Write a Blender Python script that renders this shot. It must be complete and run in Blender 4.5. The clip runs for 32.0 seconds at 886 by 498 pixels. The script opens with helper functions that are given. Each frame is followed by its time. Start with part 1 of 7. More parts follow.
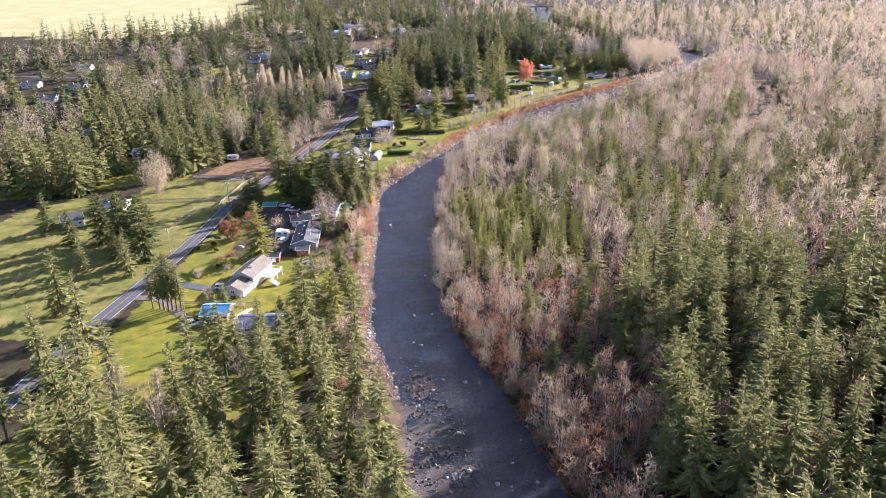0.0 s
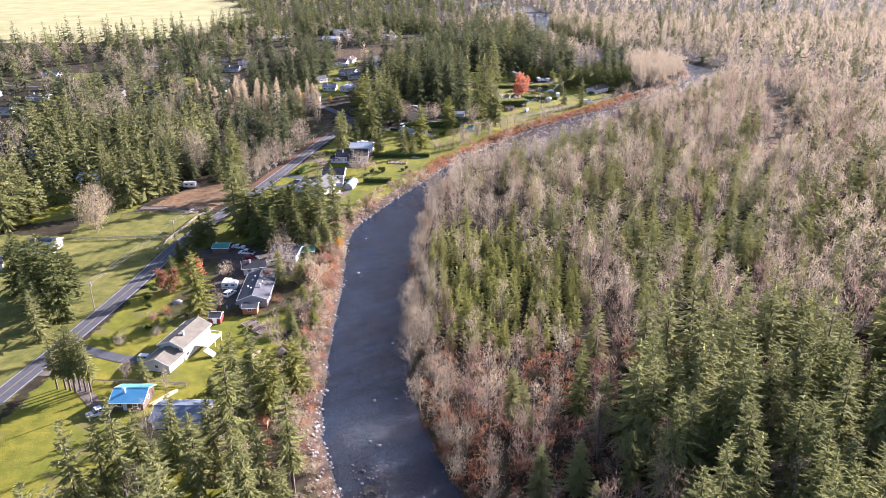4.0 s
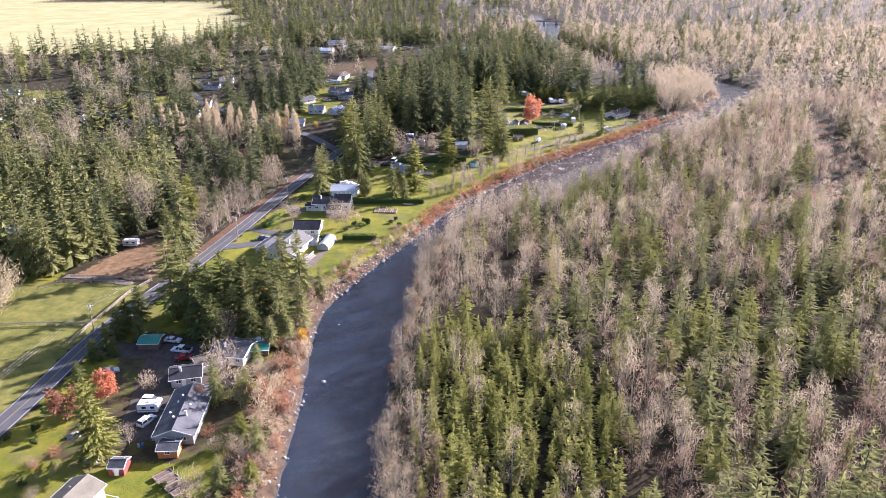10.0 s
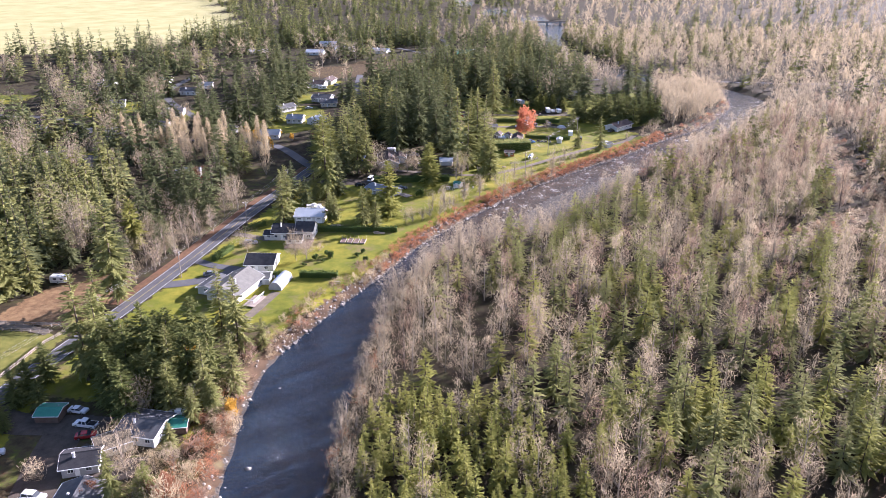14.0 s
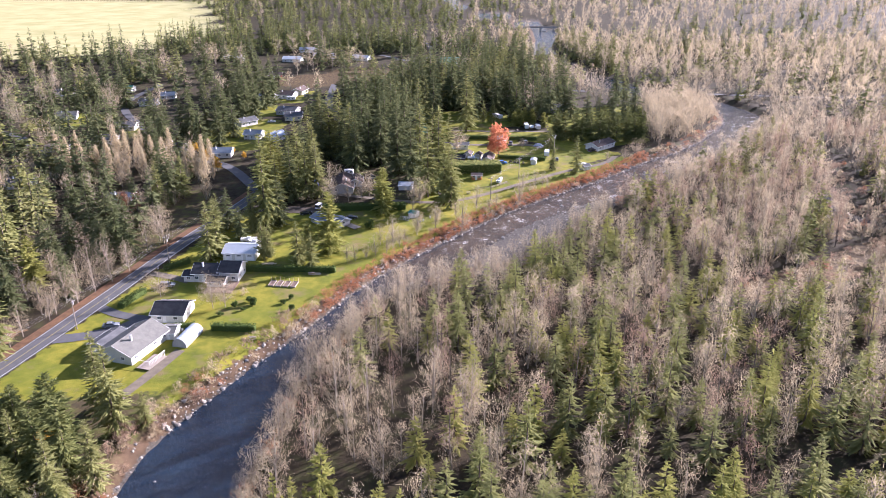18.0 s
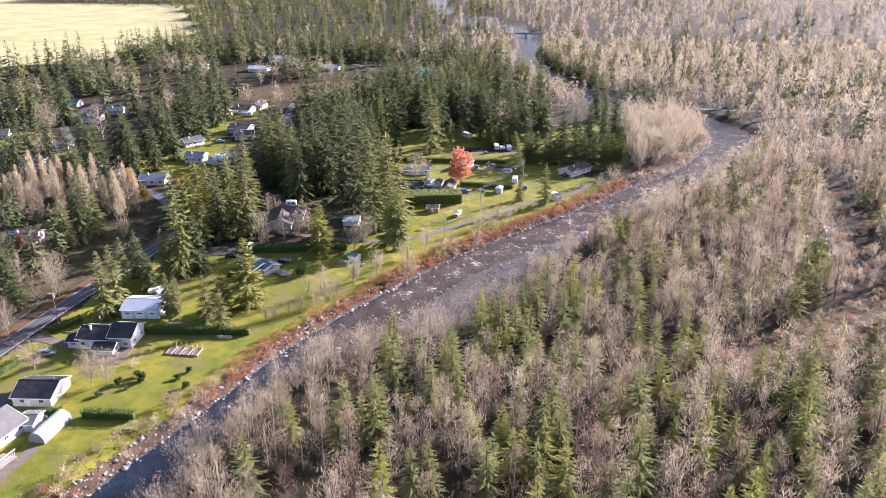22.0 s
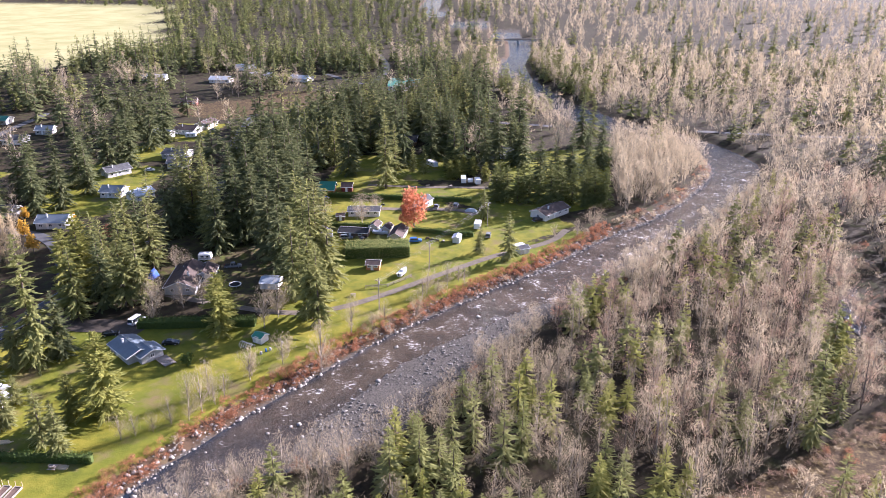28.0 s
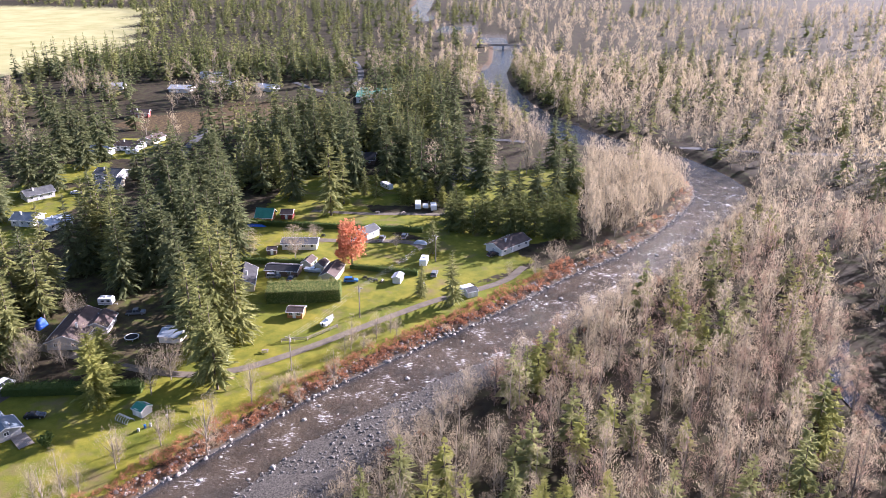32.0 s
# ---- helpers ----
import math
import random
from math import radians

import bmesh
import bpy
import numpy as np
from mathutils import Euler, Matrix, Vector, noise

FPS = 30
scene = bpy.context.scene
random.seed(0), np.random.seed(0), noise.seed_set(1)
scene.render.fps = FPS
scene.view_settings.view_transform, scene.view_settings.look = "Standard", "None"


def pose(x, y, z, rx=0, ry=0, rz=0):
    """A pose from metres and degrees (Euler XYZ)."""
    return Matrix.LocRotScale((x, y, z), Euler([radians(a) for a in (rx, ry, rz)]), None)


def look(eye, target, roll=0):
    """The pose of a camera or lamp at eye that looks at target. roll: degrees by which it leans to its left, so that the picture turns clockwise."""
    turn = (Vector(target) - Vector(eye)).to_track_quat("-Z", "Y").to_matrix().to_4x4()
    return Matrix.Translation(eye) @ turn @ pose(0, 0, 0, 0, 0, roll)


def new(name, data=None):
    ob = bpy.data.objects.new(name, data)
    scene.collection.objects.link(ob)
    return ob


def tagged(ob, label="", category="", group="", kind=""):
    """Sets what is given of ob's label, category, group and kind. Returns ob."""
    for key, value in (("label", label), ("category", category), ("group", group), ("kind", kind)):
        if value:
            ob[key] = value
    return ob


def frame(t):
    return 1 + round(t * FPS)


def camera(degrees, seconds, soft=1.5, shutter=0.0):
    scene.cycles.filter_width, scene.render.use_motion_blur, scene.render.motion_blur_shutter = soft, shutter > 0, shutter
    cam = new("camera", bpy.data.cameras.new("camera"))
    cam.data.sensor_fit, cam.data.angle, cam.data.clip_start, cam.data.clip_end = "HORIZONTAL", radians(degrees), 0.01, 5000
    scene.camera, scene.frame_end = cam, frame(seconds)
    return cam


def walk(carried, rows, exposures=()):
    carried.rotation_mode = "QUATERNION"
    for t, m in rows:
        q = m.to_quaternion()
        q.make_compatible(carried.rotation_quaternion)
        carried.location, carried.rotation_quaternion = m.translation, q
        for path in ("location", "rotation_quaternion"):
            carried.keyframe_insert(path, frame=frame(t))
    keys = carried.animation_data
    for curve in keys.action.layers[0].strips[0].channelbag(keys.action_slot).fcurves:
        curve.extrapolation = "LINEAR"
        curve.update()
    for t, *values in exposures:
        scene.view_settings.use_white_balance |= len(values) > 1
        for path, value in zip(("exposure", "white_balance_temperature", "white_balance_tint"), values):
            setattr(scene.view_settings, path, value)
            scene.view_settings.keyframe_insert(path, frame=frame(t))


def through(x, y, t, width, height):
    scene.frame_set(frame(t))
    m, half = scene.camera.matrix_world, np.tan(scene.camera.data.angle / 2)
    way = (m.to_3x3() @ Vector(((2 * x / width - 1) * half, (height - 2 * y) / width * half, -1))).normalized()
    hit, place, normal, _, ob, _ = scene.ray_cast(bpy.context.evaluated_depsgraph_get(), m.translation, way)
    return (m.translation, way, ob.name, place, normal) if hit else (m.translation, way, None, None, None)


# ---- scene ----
cam = camera(60.0, 32.0, soft=0.8)
EXPOSURE, KELVIN, TINT = 2.17, 5480, 32
# seconds, place in metres, yaw, pitch and roll in degrees
ROWS = [
    (0.0, 2.784, -28.171, 105.793, 2.679, -22.527, -1.145),
    (0.5, 3.748, -22.574, 105.750, 2.563, -22.540, -0.845),
    (1.0, 4.688, -17.045, 105.725, 2.509, -22.551, -0.697),
    (1.5, 5.576, -11.541, 105.714, 2.495, -22.547, -0.633),
    (2.0, 6.378, -6.022, 105.717, 2.498, -22.526, -0.606),
    (2.5, 7.066, -0.463, 105.729, 2.506, -22.495, -0.592),
    (3.0, 7.617, 5.115, 105.740, 2.518, -22.455, -0.583),
    (3.5, 8.094, 10.667, 105.728, 2.538, -22.417, -0.576),
    (5.5, 9.335, 32.786, 105.492, 2.680, -22.263, -0.624),
    (6.0, 9.297, 38.322, 105.503, 2.709, -22.247, -0.625),
    (6.5, 9.067, 43.867, 105.547, 2.732, -22.241, -0.620),
    (7.0, 8.819, 49.372, 105.639, 2.761, -22.234, -0.632),
    (7.5, 8.630, 54.828, 105.775, 2.801, -22.224, -0.657),
    (8.0, 8.535, 60.283, 105.933, 2.849, -22.212, -0.675),
    (8.5, 8.537, 65.796, 106.072, 2.896, -22.201, -0.665),
    (9.0, 8.647, 71.367, 106.154, 2.939, -22.190, -0.625),
    (9.5, 8.909, 76.896, 106.174, 2.977, -22.177, -0.572),
    (10.0, 9.383, 82.239, 106.155, 3.019, -22.174, -0.526),
    (10.5, 10.105, 87.297, 106.124, 3.079, -22.201, -0.488),
    (11.0, 11.047, 92.105, 106.100, 3.157, -22.243, -0.448),
    (11.5, 12.147, 96.794, 106.098, 3.236, -22.277, -0.401),
    (12.0, 13.367, 101.471, 106.119, 3.309, -22.296, -0.361),
    (12.5, 14.702, 106.133, 106.148, 3.381, -22.317, -0.338),
    (13.0, 16.162, 110.700, 106.168, 3.455, -22.344, -0.323),
    (13.5, 17.759, 115.123, 106.171, 3.527, -22.366, -0.296),
    (14.0, 19.521, 119.396, 106.160, 3.595, -22.376, -0.252),
    (14.5, 21.414, 123.672, 106.199, 3.663, -22.383, -0.217),
    (16.5, 30.139, 140.791, 106.799, 3.935, -22.397, -0.126),
    (17.0, 32.562, 145.577, 106.870, 3.965, -22.374, -0.090),
    (17.5, 35.157, 150.583, 106.905, 3.993, -22.339, -0.052),
    (18.0, 37.738, 155.737, 106.954, 4.008, -22.314, -0.027),
    (18.5, 40.175, 160.978, 107.032, 3.993, -22.296, -0.004),
    (19.0, 42.386, 166.241, 107.140, 3.945, -22.280, 0.022),
    (19.5, 44.406, 171.496, 107.266, 3.881, -22.266, 0.038),
    (20.0, 46.353, 176.749, 107.388, 3.835, -22.257, 0.036),
    (20.5, 48.287, 182.000, 107.489, 3.820, -22.244, 0.025),
    (21.0, 50.154, 187.236, 107.581, 3.823, -22.229, 0.028),
    (21.5, 51.837, 192.462, 107.678, 3.818, -22.215, 0.040),
    (22.0, 53.282, 197.697, 107.781, 3.788, -22.206, 0.051),
    (22.5, 54.535, 202.937, 107.874, 3.744, -22.197, 0.067),
    (23.0, 55.705, 208.172, 107.945, 3.714, -22.182, 0.089),
    (23.5, 56.885, 213.410, 107.996, 3.720, -22.157, 0.113),
    (24.0, 58.112, 218.656, 108.054, 3.757, -22.140, 0.124),
    (24.5, 59.386, 223.880, 108.141, 3.813, -22.147, 0.122),
    (25.0, 60.723, 229.012, 108.261, 3.887, -22.184, 0.102),
    (25.5, 62.186, 233.947, 108.394, 3.958, -22.216, 0.099),
    (27.5, 69.092, 252.068, 109.072, 4.184, -22.320, 0.269),
    (28.0, 71.168, 256.545, 109.169, 4.224, -22.343, 0.312),
    (28.5, 73.421, 261.006, 109.244, 4.261, -22.370, 0.369),
    (29.0, 75.800, 265.559, 109.293, 4.302, -22.390, 0.431),
    (29.5, 78.247, 270.192, 109.303, 4.349, -22.396, 0.476),
    (30.0, 80.681, 274.884, 109.266, 4.392, -22.387, 0.494),
    (30.5, 83.015, 279.608, 109.182, 4.418, -22.364, 0.485),
    (31.0, 85.194, 284.336, 109.059, 4.416, -22.330, 0.462),
    (31.5, 87.212, 289.036, 108.907, 4.390, -22.288, 0.433),
    (32.0, 89.093, 293.688, 108.740, 4.359, -22.232, 0.370),
]
walk(cam, [(t, pose(x, y, z, 90 + pitch, 0, yaw) @ pose(0, 0, 0, 0, 0, roll)) for t, x, y, z, yaw, pitch, roll in ROWS],
     exposures=[(0.0, EXPOSURE, KELVIN, TINT), (32.0, EXPOSURE, KELVIN, TINT)])

# ---------------------------------------------------------------- light
world = bpy.data.worlds.new("world")
scene.world = world
world.use_nodes = True
SUN_EL, SUN_AZ = 19.0, 50.0          # height over the horizon, and degrees to the right of the way ahead
wn = world.node_tree.nodes
sky = wn.new("ShaderNodeTexSky")
sky.sky_type, sky.sun_disc = "NISHITA", False
sky.sun_elevation, sky.sun_rotation = radians(SUN_EL), radians(SUN_AZ)
sky.dust_density, sky.air_density = 2.0, 1.2
wn["Background"].inputs[1].default_value = 0.054
world.node_tree.links.new(sky.outputs[0], wn["Background"].inputs[0])
sun = new("sun", bpy.data.lights.new("sun", "SUN"))
sun.data.energy, sun.data.angle, sun.data.color = 5.0, radians(0.6), (1.0, 0.9, 0.77)
to_sun = Vector((math.sin(radians(SUN_AZ)) * math.cos(radians(SUN_EL)), math.cos(radians(SUN_AZ)) * math.cos(radians(SUN_EL)), math.sin(radians(SUN_EL))))
sun.matrix_world = look(to_sun * 500, (0, 0, 0))

# ---------------------------------------------------------------- materials
def mat(name, rough=0.8, spec=0.3):
    m = bpy.data.materials.new(name)
    m.use_nodes = True
    b = m.node_tree.nodes["Principled BSDF"]
    b.inputs["Roughness"].default_value = rough
    b.inputs["Specular IOR Level"].default_value = spec
    return m, m.node_tree.nodes, m.node_tree.links, b


def coords(n, kind="Object"):
    return n.new("ShaderNodeTexCoord").outputs[kind]


def noise_tex(n, l, vec, scale, detail=4.0, rough=0.6):
    t = n.new("ShaderNodeTexNoise")
    t.inputs["Scale"].default_value, t.inputs["Detail"].default_value, t.inputs["Roughness"].default_value = scale, detail, rough
    l.new(vec, t.inputs["Vector"])
    return t.outputs["Fac"]


def ramp(n, l, fac, *stops):
    r = n.new("ShaderNodeValToRGB")
    els = r.color_ramp.elements
    while len(els) < len(stops):
        els.new(0.5)
    for e, (p, c) in zip(els, stops):
        e.position, e.color = p, (*c, 1)
    l.new(fac, r.inputs[0])
    return r.outputs[0]


def mix(n, l, fac, a, b, how="MIX"):
    m = n.new("ShaderNodeMix")
    m.data_type, m.blend_type = "RGBA", how
    for sock, v in ((m.inputs[0], fac), (m.inputs[6], a), (m.inputs[7], b)):
        if isinstance(v, bpy.types.NodeSocket):
            l.new(v, sock)
        elif isinstance(v, tuple):
            sock.default_value = (*v, 1)
        else:
            sock.default_value = v
    return m.outputs[2]


def maths(n, l, op, a, b=0.0):
    m = n.new("ShaderNodeMath")
    m.operation = op
    for sock, v in ((m.inputs[0], a), (m.inputs[1], b)):
        if isinstance(v, bpy.types.NodeSocket):
            l.new(v, sock)
        else:
            sock.default_value = v
    return m.outputs[0]


def attr(n, name):
    a = n.new("ShaderNodeAttribute")
    a.attribute_name = name
    return a.outputs["Fac"]


def bumped(n, l, b, height, strength=0.4, dist=0.05):
    u = n.new("ShaderNodeBump")
    u.inputs["Strength"].default_value, u.inputs["Distance"].default_value = strength, dist
    l.new(height, u.inputs["Height"])
    l.new(u.outputs[0], b.inputs["Normal"])
    return u


def plain(name, a, b, scale=3.0, rough=0.8, spec=0.3, bump=0.2, dist=0.02, metal=0.0):
    """Two tones mixed at two scales, with fine relief."""
    m, n, l, s = mat(name, rough, spec)
    c = coords(n)
    f = maths(n, l, "ADD", maths(n, l, "MULTIPLY", noise_tex(n, l, c, scale), 0.6), maths(n, l, "MULTIPLY", noise_tex(n, l, c, scale * 9), 0.4))
    l.new(ramp(n, l, f, (0.3, a), (0.7, b)), s.inputs["Base Color"])
    s.inputs["Metallic"].default_value = metal
    if bump:
        bumped(n, l, s, noise_tex(n, l, c, scale * 12), bump, dist)
    return m


def foliage(name, dark, light, other, through=0.35, rough=0.85):
    """Leaves and needles: each tree has its own tint, each spray its own shade, and some light comes through."""
    m, n, l, s = mat(name, rough, 0.06)
    info = n.new("ShaderNodeObjectInfo").outputs["Random"]
    isl = n.new("ShaderNodeNewGeometry").outputs["Random Per Island"]
    tint = maths(n, l, "FRACT", maths(n, l, "ADD", attr(n, "tint"), info))
    col = mix(n, l, isl, dark, light)
    col = mix(n, l, maths(n, l, "MULTIPLY", tint, 0.6), col, other)
    l.new(col, s.inputs["Base Color"])
    tr = n.new("ShaderNodeBsdfTranslucent")
    l.new(mix(n, l, 0.5, col, light), tr.inputs["Color"])
    sh = n.new("ShaderNodeMixShader")
    sh.inputs[0].default_value = through
    out = n["Material Output"]
    l.new(s.outputs[0], sh.inputs[1]), l.new(tr.outputs[0], sh.inputs[2]), l.new(sh.outputs[0], out.inputs["Surface"])
    return m


M_FIR = foliage("fir_needles", (0.115, 0.131, 0.047), (0.33, 0.337, 0.118), (0.285, 0.28, 0.118), 0.46)
M_PINE = foliage("young_needles", (0.17, 0.188, 0.045), (0.4, 0.4, 0.115), (0.33, 0.315, 0.1), 0.5)
M_DENSE = foliage("cedar_needles", (0.075, 0.095, 0.032), (0.21, 0.23, 0.075), (0.18, 0.19, 0.07), 0.4)
M_LIGHTCEDAR = foliage("light_cedar_needles", (0.15, 0.165, 0.045), (0.37, 0.37, 0.1), (0.3, 0.29, 0.09), 0.46)
M_TWIG = foliage("bare_twigs", (0.24, 0.19, 0.125), (0.5, 0.425, 0.29), (0.43, 0.35, 0.23), 0.44)
M_REDTWIG = foliage("russet_twigs", (0.25, 0.1, 0.05), (0.48, 0.24, 0.13), (0.4, 0.19, 0.1), 0.38)
M_STRAW = foliage("straw_twigs", (0.33, 0.26, 0.155), (0.57, 0.48, 0.31), (0.46, 0.38, 0.26), 0.4)
M_ORANGE = foliage("maple_leaves", (0.36, 0.12, 0.06), (0.6, 0.26, 0.14), (0.5, 0.2, 0.1), 0.4)
M_GOLD = foliage("golden_leaves", (0.35, 0.2, 0.03), (0.6, 0.38, 0.06), (0.4, 0.28, 0.05), 0.4)
M_BROWNTWIG = foliage("brown_twigs", (0.19, 0.125, 0.085), (0.38, 0.28, 0.2), (0.33, 0.22, 0.16), 0.35)
M_RUST = foliage("rusty_leaves", (0.16, 0.07, 0.04), (0.32, 0.16, 0.09), (0.25, 0.13, 0.08), 0.35)
M_SPRUCE = foliage("spruce_needles", (0.07, 0.088, 0.042), (0.2, 0.22, 0.095), (0.17, 0.18, 0.085), 0.42)
M_HEDGE = foliage("hedge_leaves", (0.045, 0.075, 0.022), (0.11, 0.15, 0.04), (0.09, 0.12, 0.035), 0.25)
M_BARK = plain("bark", (0.09, 0.07, 0.055), (0.2, 0.165, 0.14), 2.0, 0.9, 0.1, 0.6, 0.05)
M_PALEBARK = plain("pale_bark", (0.2, 0.168, 0.13), (0.37, 0.32, 0.26), 2.0, 0.9, 0.1, 0.5, 0.04)
M_WETSTONE = plain("wet_stone", (0.03, 0.027, 0.022), (0.12, 0.1, 0.075), 0.6, 0.5, 0.4, 0.4, 0.05)
M_ROCK = plain("rock", (0.15, 0.135, 0.115), (0.47, 0.44, 0.39), 0.9, 0.85, 0.2, 0.5, 0.06)
M_PEBBLE = plain("pebble", (0.1, 0.095, 0.085), (0.26, 0.24, 0.215), 1.5, 0.8, 0.25, 0.4, 0.04)
M_ASPHALT = plain("asphalt", (0.06, 0.061, 0.064), (0.1, 0.1, 0.103), 0.4, 0.85, 0.3, 0.25, 0.01)
M_GRAVEL = plain("gravel", (0.1, 0.085, 0.065), (0.2, 0.17, 0.13), 0.5, 0.95, 0.1, 0.5, 0.03)
M_DIRT = plain("trodden_soil", (0.05, 0.042, 0.034), (0.12, 0.1, 0.078), 0.4, 0.95, 0.1, 0.5, 0.03)
M_LINE = plain("road_paint", (0.3, 0.3, 0.3), (0.62, 0.62, 0.6), 0.7, 0.7, 0.3, 0.0)
M_YLINE = plain("yellow_paint", (0.25, 0.2, 0.08), (0.45, 0.36, 0.12), 0.7, 0.7, 0.3, 0.0)

# ---------------------------------------------------------------- plan of the river, its banks and the ground
LEFT_BANK = [(-14.4, -1148.5), (-0.8, -382.9), (3, -76.6), (-2.5, 38.3), (-9.3, 95.9), (-16.8, 134.3), (-26.3, 163.8), (-30.7, 198.4), (-34.3, 243.1), (-37.8, 275.1), (-37, 294.2), (-32.2, 309.5), (-23.5, 332.3), (-14.8, 352.6), (-4.2, 380.4), (11.4, 408.3), (26.2, 431),
             (42.8, 454.9), (63.5, 478.8), (88.2, 505.2), (114.8, 537.9), (138.4, 563), (163.9, 602.2), (179.4, 641.5), (170.8, 682.5), (126.2, 727.9), (104.5, 776.8), (86.7, 838.4), (69.8, 902.5), (70.8, 971.4), (81.5, 1070.8), (43.4, 1224.6), (-60.9, 1532.8), (-101.9, 3065.2)]
RIGHT_BANK = [(35.7, -1149.4), (35.3, -383.5), (35.1, -77.2), (30.5, 37.8), (20.7, 95.4), (9.2, 132.6), (0.9, 151.9), (-7.4, 178.8), (-10.9, 210.8), (-13.3, 242.8), (-13.8, 274.7), (-12.3, 312.9), (-6.7, 347.3), (4.9, 373.9), (20, 387), (46, 402), (62, 428), (76, 452), (93.6, 478.3),
              (131, 521.1), (156.6, 555.1), (187.9, 606.9), (202.4, 641.1), (199.1, 669.2), (182.6, 704), (147, 746.7), (118.1, 805.9), (100.1, 879), (91.2, 944.2), (96.4, 1006.7), (107.3, 1083.1), (73, 1249.6), (-31.3, 1557.8), (-61.8, 3064.5)]


def smooth(points, step=3.0, n=9):
    """Catmull-Rom through the points."""
    p = np.array(points, float)
    p = np.vstack([2 * p[0] - p[1], p, 2 * p[-1] - p[-2]])
    out = []
    for i in range(1, len(p) - 2):
        t = np.linspace(0, 1, n, endpoint=False)[:, None]
        a, b, c, d = p[i - 1], p[i], p[i + 1], p[i + 2]
        out.append(0.5 * (2 * b + (c - a) * t + (2 * a - 5 * b + 4 * c - d) * t**2 + (3 * b - a - 3 * c + d) * t**3))
    return np.vstack(out + [p[-2:-1]])


LB, RB = smooth(LEFT_BANK, n=4), smooth(RIGHT_BANK, n=4)


def off_line(q, line):
    """How far each of the places q lies from a line."""
    best = np.full(len(q), 1e9)
    q = np.asarray(q, float)
    for a, b in zip(line[:-1], line[1:]):
        d = b - a
        t = np.clip(((q - a) @ d) / max(d @ d, 1e-9), 0, 1)
        best = np.minimum(best, ((q - a - t[:, None] * d) ** 2).sum(1))
    return np.sqrt(best)


def inside(q, ring):
    x, y = q[:, 0], q[:, 1]
    hit = np.zeros(len(q), bool)
    for (ax, ay), (bx, by) in zip(ring, np.roll(ring, -1, 0)):
        if ay != by:
            hit ^= ((ay > y) != (by > y)) & (x < (bx - ax) * (y - ay) / (by - ay) + ax)
    return hit


RIVER = np.vstack([LB, RB[::-1]])


def river_way(q):
    """Metres from the water's edge, minus within the river; and whether a place is on the bank with the houses."""
    l, r = off_line(q, LB), off_line(q, RB)
    return np.where(inside(q, RIVER), -1, 1) * np.minimum(l, r), l < r


def step_up(x):
    x = np.clip(x, 0, 1)
    return x * x * (3 - 2 * x)


def rough_field(q, size, seed=0):
    """Cheap smooth noise, -1 to 1."""
    a = np.zeros(len(q))
    r = np.random.RandomState(seed)
    for _ in range(6):
        k = r.normal(size=2) / size * 2
        a += np.sin(q @ k + r.uniform(0, 6.28)) / 6 * 1.6
    return a


BARS = [[(-18.1, 150.9), (-11.1, 150.8), (-2.7, 127.7), (4.5, 109.7), (6, 76.5), (-7.1, 76.7), (-14.7, 122.8)], [(50, 443.3), (38.2, 425.7), (27.5, 405.4), (24, 391), (36, 392), (48, 402), (60, 424), (78, 452), (97.6, 478.2), (85.5, 479.7), (65.8, 459.6)]]


def ground_z(q):
    q = np.atleast_2d(np.asarray(q, float))
    d, home = river_way(q)
    up = np.where(home, 2.5, 2.0) * step_up(d / np.where(home, 6.5, 9.0))
    z = np.where(d > 0, up, -0.25 - 0.5 * step_up(-d / 6))
    for ring, rise in zip((np.array(b, float) for b in BARS), (0.33, 0.5)):
        near = (q[:, 0] > ring[:, 0].min() - 4) & (q[:, 0] < ring[:, 0].max() + 4) & (q[:, 1] > ring[:, 1].min() - 4) & (q[:, 1] < ring[:, 1].max() + 4)
        e = off_line(q[near], np.vstack([ring, ring[:1]])) * np.where(inside(q[near], ring), 1, -1)
        z[near] = np.maximum(z[near], -0.3 + rise * step_up(e / 5 + 0.4) + 0.12 * rough_field(q[near], 3, 4))
    return z + rough_field(q, 14, 3) * 0.16 * step_up((d - 4) / 8)


def gz(x, y):
    return float(ground_z([(x, y)])[0])


# ---------------------------------------------------------------- building blocks
def mesh_of(name, verts, faces, mats, slots=None, smooth_shade=False, tint=None):
    """A mesh from arrays: verts (n, 3), faces (m, 3 or 4)."""
    me = bpy.data.meshes.new(name)
    verts, faces = np.asarray(verts, np.float32), np.asarray(faces, np.int32)
    k = faces.shape[1]
    me.vertices.add(len(verts)), me.loops.add(faces.size), me.polygons.add(len(faces))
    me.vertices.foreach_set("co", verts.ravel())
    me.loops.foreach_set("vertex_index", faces.ravel())
    me.polygons.foreach_set("loop_start", np.arange(0, faces.size, k, dtype=np.int32))
    for m in mats:
        me.materials.append(m)
    if slots is not None:
        me.polygons.foreach_set("material_index", np.asarray(slots, np.int32))
    me.polygons.foreach_set("use_smooth", np.full(len(faces), smooth_shade))
    if tint is not None:
        me.attributes.new("tint", "FLOAT", "POINT").data.foreach_set("value", np.asarray(tint, np.float32))
    me.update(calc_edges=True)
    return me


# ---------------------------------------------------------------- ground
def spread(lo, hi, step, far_lo, far_hi):
    """Even steps between lo and hi, growing ones beyond."""
    a = list(np.arange(lo, hi + 0.1, step))
    s = step
    while a[-1] < far_hi:
        s *= 1.22
        a.append(a[-1] + s)
    s = step
    while a[0] > far_lo:
        s *= 1.22
        a.insert(0, a[0] - s)
    return np.array(a)


